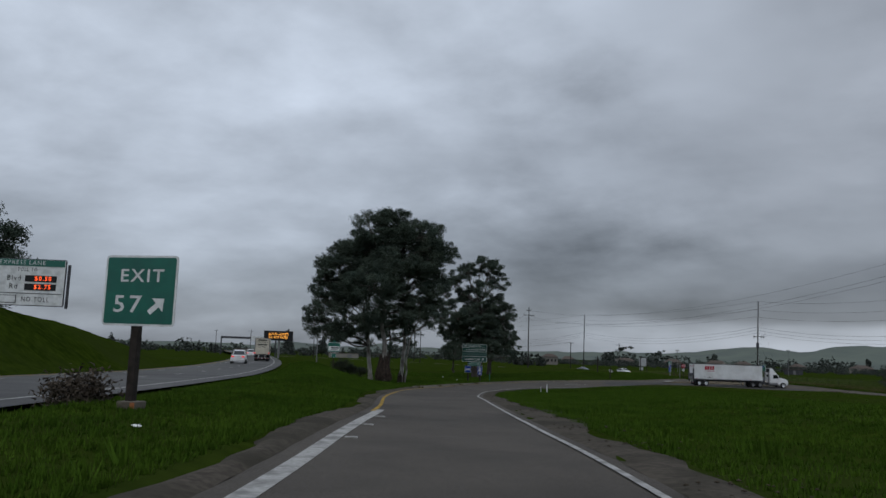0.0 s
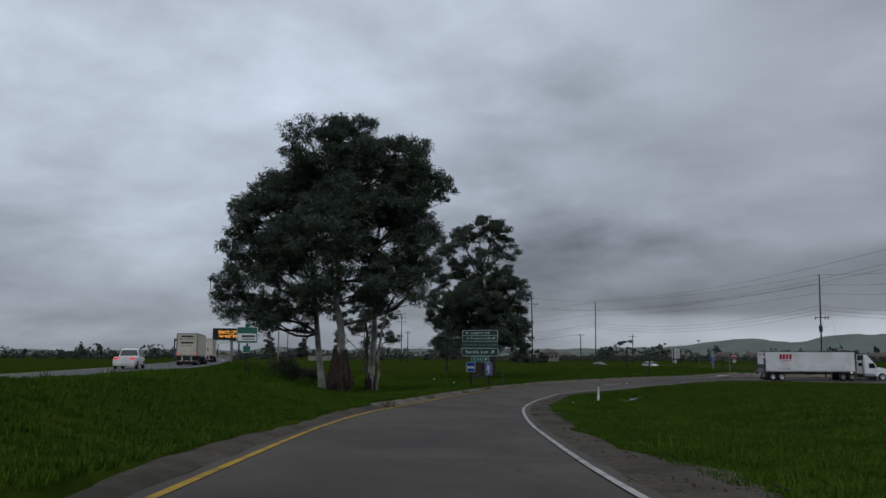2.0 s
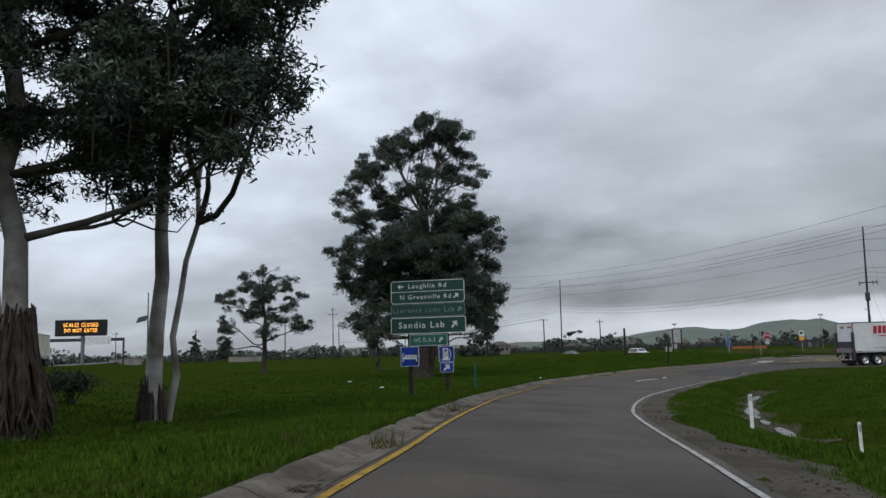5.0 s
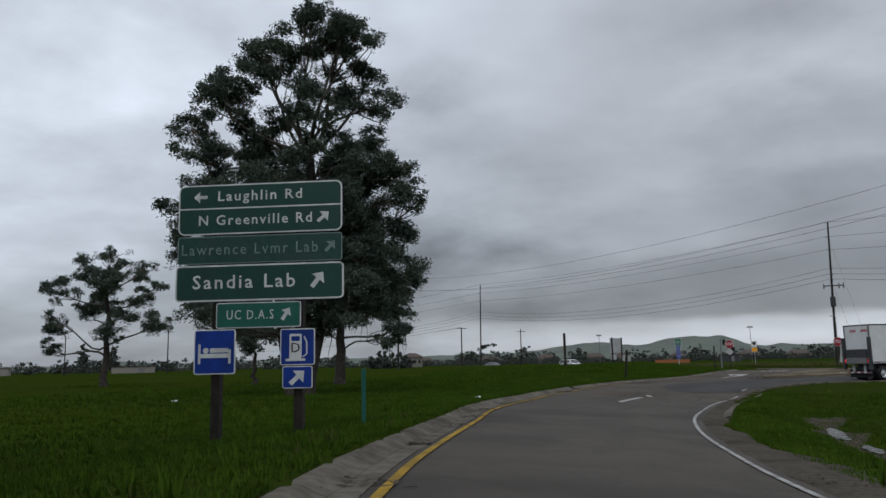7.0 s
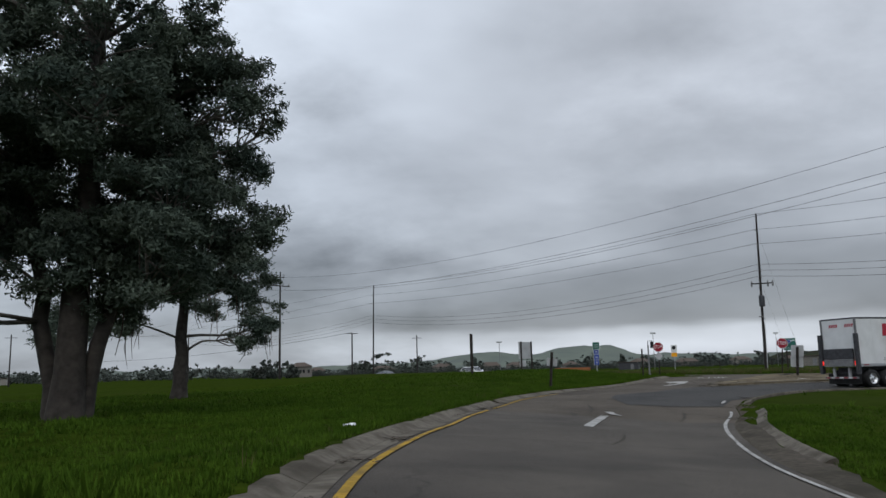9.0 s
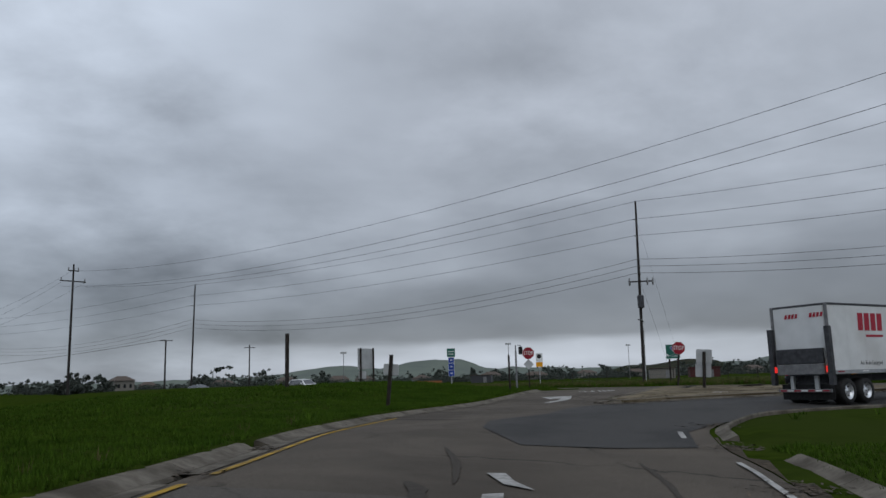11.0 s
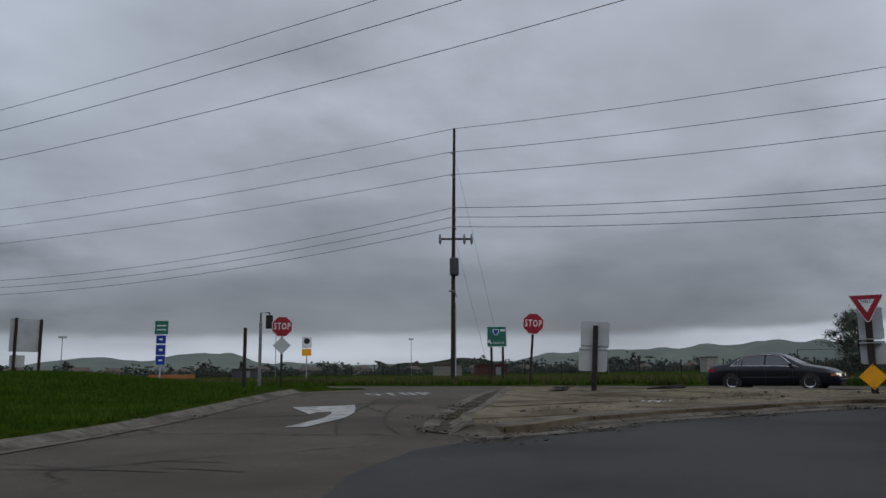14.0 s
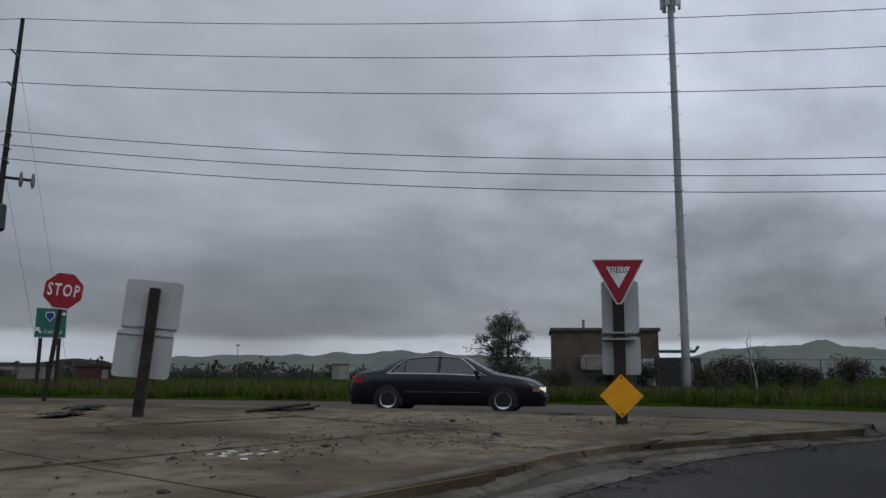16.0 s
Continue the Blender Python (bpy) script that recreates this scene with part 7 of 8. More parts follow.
t2 = [(0.4, 20.2, 1.9), (2.0, 19.4, 1.5), (-2.2, 18.6, 1.9), (4.4, 18.2, 1.6), (-4.6, 16.6, 1.9), (5.8, 16.6, 1.2), (-6.6, 15.0, 1.3), (-7.2, 10.6, 1.4), (1.2, 15.8, 2.2), (-2.0, 14.8, 2.0), (-5.8, 13.0, 1.7), (4.4, 13.2, 2.0), (6.8, 12.4, 1.2), (7.8, 11.2, 0.9), (0.8, 12.0, 2.4), (-3.8, 10.4, 2.1), (5.6, 9.6, 1.9), (2.2, 8.6, 2.3), (-1.4, 8.2, 2.2), (-6.0, 8.2, 1.5), (6.8, 6.8, 1.5), (3.6, 5.4, 1.8), (-3.6, 5.8, 1.8), (0.6, 5.2, 2.0), (6.6, 4.8, 1.0), (-5.6, 4.6, 1.2), (-2.6, 19.8, 1.5), (3.0, 19.9, 1.4), (-4.4, 18.2, 1.4), (-1.5, 12.5, 1.9), (2.6, 11.0, 1.9), (-4.5, 7.2, 1.9), (1.0, 9.8, 2.1), (4.2, 7.4, 1.7), (-2.6, 9.8, 1.9)]
tree(4.5, 142.5, "large eucalyptus with dense dark lower crown and several trunks", [(0, 0, 0.5, 0, 13.5, 0.52), (-0.45, 0.4, -2.0, 1.2, 10.0, 0.30), (0.5, 0.3, 2.4, 0.6, 11.0, 0.29)], lobe(rs, [(x * 0.86 if x > 3 else x, z, r) for x, z, r in t2], 3.3, 0.15) + lobe(rs, [(x * 0.72, z - 0.3, r) for x, z, r in t2[9::2]], 3.6, 0.1), 7000, 46, 0.115, 0.20, 32, airy=11.0, puff=1.05, bark=M_DARKTRUNK, streamers=20)
rs = np.random.RandomState(23)
t3 = [(0, 11.2, 1.6), (-2, 9.8, 1.6), (2.2, 9.8, 1.6), (0.2, 8.6, 1.9), (-3.2, 7.4, 1.5), (3.6, 7.2, 1.5), (-1.2, 6.6, 1.7), (1.8, 5.8, 1.7), (4.6, 5.0, 1.2), (-3.2, 4.6, 1.2), (3.4, 3.6, 1.1)]
tree(7.8, 167, "smaller eucalyptus with spreading low branches beyond the big one", [(0, 0, 0.2, 0, 8.5, 0.46)], lobe(rs, [(x * 1.24, z * 1.10, r * 1.16) for x, z, r in t3], 3.2), 1700, 46, 0.125, 0.21, 33, bark=M_DARKTRUNK, streamers=24)
rs = np.random.RandomState(24)
t4 = [(0, 12.6, 1.4), (-2.2, 11.2, 1.4), (2.2, 11.2, 1.3), (0, 9.6, 1.7), (-3.6, 8.8, 1.3), (3.4, 9.0, 1.3), (-1.6, 7.4, 1.6), (2.0, 7.0, 1.5), (-4.0, 5.8, 1.3), (4.2, 6.0, 1.2), (0.4, 5.0, 1.2), (-4.6, 3.9, 0.9)]
tree(-14.6, 180.8, "slender open-crowned eucalyptus standing in the grass", [(0, 0, 0.1, 0, 9.0, 0.34)], lobe(rs, [(x * 1.25, z * 1.06, r * 1.1) for x, z, r in t4], 3.0), 1050, 46, 0.125, 0.20, 34, bark=M_DARKTRUNK)
rs = np.random.RandomState(25)
tree(0.2, 174, "small dark tree half hidden behind the big eucalyptus", [(0, 0, 0.1, 0, 3.6, 0.24)], lobe(rs, [(0, 5.6, 1.5), (-1.6, 4.6, 1.3), (1.7, 4.8, 1.3), (0, 3.6, 1.2)], 1.4), 140, 60, 0.16, 0.34, 35, bark=M_DARKTRUNK)
rs = np.random.RandomState(26)
tree(-40.5, 68, "dark leafy tree at the top of the embankment", [(0, 0, 0.1, 0, 7.0, 0.4)], lobe(rs, [(-0.5, 9.4, 1.7), (-2, 8.0, 1.9), (1.6, 7.6, 1.7), (0.3, 6.2, 2.0), (2.6, 5.0, 1.4), (-2, 5.2, 2.0), (3.0, 2.6, 1.5), (0, 3.0, 1.8)], 2.2), 340, 60, 0.18, 0.42, 36, bark=M_DARKTRUNK)
rs = np.random.RandomState(27)
tree(91.5, 167.5, "bushy olive-green tree beside the fence", [(0, 0, 0.1, 0, 2.6, 0.16)], lobe(rs, [(-0.2, 4.3, 0.7), (0.9, 3.9, 0.8), (-1.3, 3.7, 0.8), (1.7, 3.2, 0.7), (0, 3.0, 1.1), (-1.9, 2.6, 0.9), (1.5, 2.3, 0.9), (0.2, 1.5, 1.2), (-1.2, 1.2, 1.0)], 1.0), 620, 22, 0.075, 0.16, 37, bark=M_DARKTRUNK)


# ---- shrubs, weeds and grass ----
def shrub(x, y, r, h, label, seed, leaf=M_LEAF2, size=0.09):
    rs = np.random.RandomState(seed)
    lb = [(rs.uniform(-0.5, 0.5) * r, rs.uniform(-0.4, 0.4) * r, h * rs.uniform(0.3, 0.62), r * 0.6, r * 0.5, h * 0.38) for _ in range(6)]
    z0 = gz(x, y)
    s = thing("shrub", pose(x, y, z0), label, "shrub", "shrubs")
    bm = bmesh.new()
    for l in lb:
        limb(bm, (0, 0, -0.1), l[:3], 0.05, 0.015, rs, 0.08, 4, 5)
    part("stems", bm, M_DARKTRUNK, s)
    v, f, _ = leaves(int(60 * r), lb, rs, 40, size, 0.22, 0.1)
    v[:, 2] = np.maximum(v[:, 2], 0.02)
    quick("foliage", v, f, leaf, s)
    return s


shrub(-15.2, 113, 1.7, 2.2, "round dark shrub behind the eucalyptus trunks", 1)
shrub(-12.6, 115.5, 1.5, 1.9, "round dark shrub behind the eucalyptus trunks", 2)
shrub(-13.2, 108.0, 1.2, 1.6, "round dark shrub behind the eucalyptus trunks", 3)
shrub(-7.6, 20.2, 0.9, 0.8, "low dark brown shrub at the gore", 4, M_DEBRIS)
for k, (x, y, r, h) in enumerate(((99, 170, 1.6, 1.6), (97.0, 171, 1.3, 1.3), (101.5, 160.0, 1.2, 2.2), (104, 154.5, 2.0, 2.6), (106.5, 152.5, 1.7, 2.3), (108, 149, 1.5, 2.2), (95.2, 169.2, 1.2, 1.2), (98.6, 165.4, 1.5, 1.7), (99.4, 162.2, 1.4, 1.5), (100.6, 155.8, 1.3, 1.6), (102.5, 151.0, 1.6, 1.9), (105.2, 146.5, 1.8, 2.4), (96.5, 173.5, 1.5, 1.5))):
    shrub(x, y, r, h, "dark reddish shrub along the compound fence", 10 + k, M_DEBRIS if k % 2 else M_LEAF2)

blade_rs = np.random.RandomState(50)


def tufts(name, n, region, mat, hmin, hmax, blades, wide, label, keep=None, lean=0.5, spot=None):
    """Blades of grass in tufts, as one mesh."""
    if spot is None:
        x, y = blade_rs.uniform(region[0], region[1], n), blade_rs.uniform(region[2], region[3], n)
    else:
        x, y = spot
    ok = (np.abs(off_line(CROSS, x, y)) > CROSS_HALF + 0.4) & (off_line(FREEWAY, x, y) > 0.6) & ~inside(RAMP_POLY, x, y)
    if keep is not None:
        dl, dr = -off_line(LEFT, x, y), off_line(RIGHT, x, y)
        ok &= ((dl > 1.13) | (dr > 1.35)) & keep(x, y, dl, dr)
    x, y = x[ok], y[ok]
    z = ground(x, y)
    m = len(x)
    hh = blade_rs.uniform(hmin, hmax, m)
    k = m * blades
    X, Y, Z, H = (np.repeat(q, blades) for q in (x, y, z, hh))
    a = blade_rs.uniform(0, 2 * np.pi, k)
    sp = blade_rs.uniform(0, 0.10, k) * (1 + hh.repeat(blades) * 2)
    bx, by = X + sp * np.cos(a), Y + sp * np.sin(a)
    H = H * blade_rs.uniform(0.55, 1.15, k)
    ln = blade_rs.uniform(0.15, lean, k) * H
    tx, ty = bx + ln * np.cos(a), by + ln * np.sin(a)
    w = wide * blade_rs.uniform(0.6, 1.3, k)
    ca, sa = -np.sin(a) * w, np.cos(a) * w
    v = np.stack([np.c_[bx - ca, by - sa, Z - 0.03], np.c_[bx + ca, by + sa, Z - 0.03], np.c_[tx, ty, Z + H]], 1).reshape(-1, 3)
    ob = quick(name, v, np.arange(k * 3).reshape(k, 3), mat)
    return tagged(ob, label, "grass", kind="stuff")


def verge(name, line, side, near, far, n, mat, hmin, hmax, blades, wide, label, lean=0.7):
    """Grass scattered along one side of a line, thickest near it."""
    d = np.r_[0, np.cumsum(np.hypot(*np.diff(line, axis=0).T))]
    s_ = blade_rs.uniform(0, d[-1], n)
    t = np.gradient(line, axis=0)
    t /= np.hypot(*t.T)[:, None]
    px, py = np.interp(s_, d, line[:, 0]), np.interp(s_, d, line[:, 1])
    tx, ty = np.interp(s_, d, t[:, 0]), np.interp(s_, d, t[:, 1])
    off = (near + (far - near) * blade_rs.uniform(0, 1, n) ** 1.25) * side
    spot = (px + ty * off, py - tx * off)
    return tufts(name, n, None, mat, hmin, hmax, blades, wide, label, None, lean, spot)


lv, rv = LEFT[(LEFT[:, 1] > 3) & (LEFT[:, 1] < 171)], RIGHT[(RIGHT[:, 1] > 1) & (RIGHT[:, 1] < 142) & (RIGHT[:, 0] < 31)]
verge("grass", lv, -1, 1.05, 9.5, 60000, M_BLADE, 0.05, 0.13, 6, 0.017, "thick green winter grass beside the ramp")
verge("grass", rv, 1, 1.25, 9.5, 42000, M_BLADE, 0.05, 0.12, 6, 0.017, "thick green winter grass of the right verge")
verge("grass", lv, -1, 9.0, 34, 40000, M_BLADE, 0.07, 0.18, 5, 0.034, "thick green grass of the open infield")
verge("grass", rv, 1, 9.0, 30, 26000, M_BLADE, 0.07, 0.16, 5, 0.034, "thick green grass of the triangle between the roads")
tufts("grass", 30000, (36, 66, 158, 215), M_BLADE, 0.06, 0.18, 5, 0.03, "long grass on the verge by the stop sign", lambda x, y, dl, dr: (dl > 1.0) & (dl < 16))
east = CROSS[(CROSS[:, 1] > 112) & (CROSS[:, 1] < 262)]
verge("grass", east, 1, 11, 75, 26000, M_FIELD, 0.12, 0.34, 4, 0.055, "rough grass of the field beyond the frontage road")
verge("weeds", east, 1, 4.9, 12.5, 12000, M_DRYBLADE, 0.15, 0.62, 7, 0.020, "rough dry weeds beyond the frontage road")
verge("weeds", east, 1, 4.7, 12.0, 12000, M_BLADE, 0.12, 0.42, 7, 0.026, "dark green weeds beyond the frontage road")
clump = lambda x, y, dl, dr: np.array([noise.noise(Vector((a * 0.16, b * 0.16, 9))) for a, b in zip(x, y)]) > 0.22
tufts("weeds", 9000, (-25, 55, 4, 190), M_BLADE, 0.14, 0.34, 8, 0.03, "taller leafy weeds in patches of the grass", clump, 0.8)
tufts("weeds", 1500, (-6, 36, 60, 166), M_DRYBLADE, 0.10, 0.28, 8, 0.014, "dry weeds along the kerb", lambda x, y, dl, dr: (dl > 0) & (dl < 2.3))

# weeds that push out of the kerb joints
joint = shifted(LEFT[(LEFT[:, 1] > 70) & (LEFT[:, 1] < 160)], -0.5)
for k in range(0, len(joint), 5):
    if k % 10 or joint[k][1] > 112:
        continue
    x, y = joint[k]
    rs = np.random.RandomState(200 + k)
    m = 26
    a = rs.uniform(0, 6.28, m)
    h = rs.uniform(0.08, 0.34, m)
    c = np.c_[rs.normal(0, 0.16, m), rs.normal(0, 0.28, m)]
    v = np.stack([np.c_[c[:, 0] - 0.02, c[:, 1], np.zeros(m)], np.c_[c[:, 0] + 0.02, c[:, 1], np.zeros(m)], np.c_[c[:, 0] + 0.1 * np.cos(a), c[:, 1] + 0.1 * np.sin(a), h]], 1).reshape(-1, 3)
    ob = quick("weed_tuft", v, np.arange(m * 3).reshape(m, 3), M_BLADE if k % 2 else M_DRYBLADE)
    ob.matrix_basis = pose(x, y, float(level(x, y)) + 0.005)
    tagged(ob, "small weed growing from a kerb joint", "weed", "kerb weeds", "stuff")

# leaf litter, sticks, rubbish
bm_rs = np.random.RandomState(77)


def litter_heap(x, y, r, n, label, mat=M_DEBRIS, up=0.0, size=0.09):
    v, f = [], []
    for k in range(n):
        q = bm_rs.normal(0, r * 0.45, 2)
        z = float(level(x + q[0], y + q[1])) + up + bm_rs.uniform(0.005, 0.05)
        a, s = bm_rs.uniform(0, 6.28), size * bm_rs.uniform(0.4, 1.5)
        d = np.array((math.cos(a), math.sin(a), bm_rs.uniform(-0.2, 0.3))) * s
        e = np.array((-math.sin(a), math.cos(a), bm_rs.uniform(-0.3, 0.3))) * s * 0.25
        o = np.array((x + q[0], y + q[1], z))
        i = len(v)
        v += [o - d, o + e, o + d, o - e]
        f.append((i, i + 1, i + 2, i + 3))
    ob = quick("leaf_litter", v, f, mat)
    tagged(ob, label, "debris", kind="stuff")


kline = shifted(LEFT, -0.38)
for k in range(0, len(kline), 4):
    x, y = kline[k]
    if 72 < y < 172 and bm_rs.rand() < 0.6:
        litter_heap(x, y, bm_rs.uniform(0.3, 0.9), int(bm_rs.uniform(20, 70)), "dark dead leaves gathered in the gutter")
for x, y, r, n in ((42.0, 158.0, 0.9, 160), (43.0, 160.2, 0.8, 160), (45.5, 162.8, 0.8, 120), (48.5, 165.2, 0.8, 110), (44.6, 157.9, 0.7, 80), (50, 157.4, 0.8, 90), (54, 156.3, 0.8, 90), (57.5, 154.6, 0.7, 90), (27.4, 137.2, 1.0, 120), (31.2, 141.8, 0.9, 120), (35.0, 145.8, 0.9, 100)):
    litter_heap(x, y, r, n, "dark mud and leaf litter washed along the kerb")
for x, y in shifted(apron, -0.12)[1:-1:1]:
    litter_heap(x, y, 0.35, 40, "dark mud and dead leaves between kerb and gutter", up=0.015, size=0.05)
for x, y, r, n in ((57.0, 160.5, 2.0, 220), (54.5, 159.5, 1.8, 160), (52, 161, 2.2, 120), (48, 160.8, 1.5, 80), (58.8, 157.5, 1.2, 130)):
    litter_heap(x, y, r, n, "loose grit and mud spread over the concrete", M_DIRT, 0.15, 0.06)
for x, y, r in ((43.4, 159.7, 0.45), (43.9, 160.8, 0.4), (44.9, 161.7, 0.35), (46.0, 162.6, 0.3)):
    litter_heap(x, y, r, 90, "green moss and weeds in the island's broken corner", M_GRASS, 0.13, 0.035)
rubble_rs = np.random.RandomState(88)


def rubble(name, spots, n, s0, s1, label, mat, up):
    """Loose chips of stone or concrete, as one mesh."""
    V, F, o = [], [], 0
    base = np.array([(1, 0, 0), (0, 1, 0), (-1, 0, 0), (0, -1, 0), (0, 0, 0.8), (0, 0, -0.5)], float)
    tri = np.array([(0, 1, 4), (1, 2, 4), (2, 3, 4), (3, 0, 4), (1, 0, 5), (2, 1, 5), (3, 2, 5), (0, 3, 5)])
    for x, y, r in spots:
        for k in range(n):
            q = rubble_rs.normal(0, r * 0.5, 2)
            s = rubble_rs.uniform(s0, s1) ** 1.0
            a = rubble_rs.uniform(0, 6.28)
            v = base * s * rubble_rs.uniform(0.55, 1.2, (6, 3))
            v = np.c_[v[:, 0] * math.cos(a) - v[:, 1] * math.sin(a), v[:, 0] * math.sin(a) + v[:, 1] * math.cos(a), v[:, 2] * 0.6]
            V.append(v + np.array((x + q[0], y + q[1], float(level(x + q[0], y + q[1])) + up + s * 0.15)))
            F.append(tri + o)
            o += 6
    ob = quick(name, np.concatenate(V), np.concatenate(F), mat)
    return tagged(ob, label, "debris", kind="stuff")


rubble("rubble", [(43.4, 159.3, 0.7), (43.6, 160.6, 0.5), (45.4, 162.3, 0.5), (47.5, 164.0, 0.5), (49.8, 165.8, 0.5), (44.6, 158.6, 0.6)], 40, 0.02, 0.075, "broken concrete chips in the island gutter", M_CURB, 0.02)
rubble("gravel", [(57.0, 160.5, 2.2), (54.5, 159.5, 2.0), (52, 161, 2.4), (48, 160.8, 1.6), (58.8, 157.5, 1.4), (46.0, 160.4, 1.2)], 70, 0.008, 0.032, "dark pebbles scattered over the island", M_DARKTRUNK, 0.155)
rubble("gravel", [(x, y, 1.0) for x, y in shifted(RIGHT, 1.1)[30:150:4]], 36, 0.012, 0.045, "loose stones on the gravel shoulder", M_DIRT, 0.06)
paper = bmesh.new()
for k in range(14):
    q = rubble_rs.normal(0, 0.25, 2)
    box(paper, (q[0], q[1], 0.012), (rubble_rs.uniform(0.04, 0.12), rubble_rs.uniform(0.03, 0.08), 0.012), 0, Matrix.Rotation(rubble_rs.uniform(0, 3), 4, "Z"))
pp = part("paper_scraps", paper, M_LITTER)
pp.matrix_basis = pose(52.00, 160.86, isl(52.00, 160.86) + 0.004)
tagged(pp, "torn pale paper scraps trodden into the island", "litter", kind="stuff")
flat = thing("flattened_rag", pose(54.9, 166.4, isl(54.9, 166.4) + 0.03, 0, 0, 20), "dark flattened rag on the island", "litter")
bm = bmesh.new()
bmesh.ops.create_grid(bm, x_segments=10, y_segments=5, size=0.5)
for v in bm.verts:
    v.co = Vector((v.co.x * 1.2, v.co.y * 0.5, 0.05 + 0.05 * noise.noise(v.co * 4.0)))
part("cloth", bm, M_RUBBER, flat)
sticks = thing("scrap_timber", pose(58.3, 164.0, isl(58.3, 164.0) + 0.03, 0, 0, -28), "reddish-brown scrap timbers lying on the island", "timber")
for a, b, r in (((-0.9, -0.1, 0.02), (0.8, 0.25, 0.12), 0.03), ((-0.5, 0.15, 0.02), (0.75, 0.0, 0.04), 0.03), ((-0.1, -0.3, 0.02), (0.95, 0.1, 0.08), 0.02)):
    part("timber", tube(bmesh.new(), [a, b], r, 4), M_WOODPOST, sticks)
for x, y, s, lab in ((11.9, 130.9, 0.12, "crumpled white litter in the grass"), (6.0, 97.5, 0.16, "small white litter in the grass"), (-3.6, 14.5, 0.07, "small white litter on the dirt"), (8.21, 85.8, 0.045, "small white litter in the grass"), (8.05, 84.9, 0.04, "small white litter in the grass"), (1.25, 130.7, 0.12, "pale crumpled litter in the grass"), (-1.2, 137.0, 0.12, "pale crumpled litter in the grass")):
    if not inside(RAMP_POLY, np.array([x]), np.array([y]))[0]:
        bm = bmesh.new()
        bmesh.ops.create_icosphere(bm, subdivisions=2, radius=s)
        for vv in bm.verts:
            vv.co = Vector((vv.co.x * 1.3, vv.co.y, vv.co.z * 0.35)) * (1 + 0.55 * noise.noise(vv.co * 15))
        ob = part("litter", bm, M_LITTER)
        ob.matrix_basis = pose(x, y, gz(x, y) + 0.04)
        tagged(ob, lab, "litter", "litter")
rag_ob = bmesh.new()
bmesh.ops.create_grid(rag_ob, x_segments=8, y_segments=6, size=0.5)
for vv in rag_ob.verts:
    vv.co.z = 0.05 + 0.06 * noise.noise(vv.co * 5)
    vv.co.y *= 0.45
rg = part("rubber_scrap", rag_ob, M_RUBBER)
rg.modifiers.new("thick", "SOLIDIFY").thickness = 0.02
rg.matrix_basis = pose(56.6, 167.5, isl(56.6, 167.5) + 0.03, 0, 0, 20)
tagged(rg, "black torn rubber scrap lying on the concrete", "rubbish")
for x, y, s in ((50.3, 162.0, 0.06), (51.2, 161.2, 0.05), (47.2, 160.2, 0.07), (53.0, 160.3, 0.07), (49.4, 159.9, 0.06), (55.6, 158.8, 0.08), (57.8, 160.2, 0.07), (46.3, 161.0, 0.09)):
    bm = bmesh.new()
    bmesh.ops.create_icosphere(bm, subdivisions=1, radius=s)
    for vv in bm.verts:
        vv.co = Vector((vv.co.x * 1.2, vv.co.y, vv.co.z * 0.6)) * (1 + 0.3 * noise.noise(vv.co * 12 + Vector((x, y, 0))))
    ob = part("stone", bm, M_DARKTRUNK)
    ob.matrix_basis = pose(x, y, isl(x, y) + s * 0.35)
    tagged(ob, "dark clod of earth on the concrete island", "stone", "clods")

# standing water in the ditch and puddles
dl_ = resample(shifted(RIGHT[(RIGHT[:, 1] > 100) & (RIGHT[:, 1] < 133) & (RIGHT[:, 0] < 40)], 4.8), 120)
ditch_rs = np.random.RandomState(14)
w_l = 0.75 + 0.3 * np.sin(np.arange(120) * 0.35) + ditch_rs.uniform(-0.12, 0.12, 120)
w_r = 0.70 + 0.3 * np.sin(np.arange(120) * 0.27 + 2) + ditch_rs.uniform(-0.12, 0.12, 120)
bed_rows = [shifted(dl_, -w_l + (w_l + w_r) * k / 4) for k in range(5)]
bv = np.concatenate([np.c_[r, ground(r[:, 0], r[:, 1]) + (0.035 if 0 < k < 4 else -0.02)] for k, r in enumerate(bed_rows)])
ob = quick("ground_ditch", bv, [(k * 120 + i, (k + 1) * 120 + i, (k + 1) * 120 + i + 1, k * 120 + i + 1) for k in range(4) for i in range(119)], M_DIRT)
tagged(ob, "muddy brown bed of the roadside ditch", "ditch", kind="structure")
for i0, i1, wd in ((8, 20, 0.22), (26, 34, 0.16), (40, 62, 0.32), (70, 79, 0.2), (86, 104, 0.28)):
    seg = dl_[i0:i1]
    n = len(seg)
    t = np.sin(np.pi * np.linspace(0.03, 0.97, n)) ** 0.6 * wd
    zz = np.full(n, float(ground(seg[:, 0], seg[:, 1]).mean()) + 0.09)
    wob_ = ditch_rs.uniform(-0.06, 0.06, n)
    wv = np.concatenate([np.c_[shifted(seg, -t + wob_), zz], np.c_[shifted(seg, t + wob_), zz]])
    tagged(quick("water", wv, [(i, n + i, n + i + 1, i + 1) for i in range(n - 1)], M_WATER), "still shallow water in the roadside ditch", "water", kind="structure")

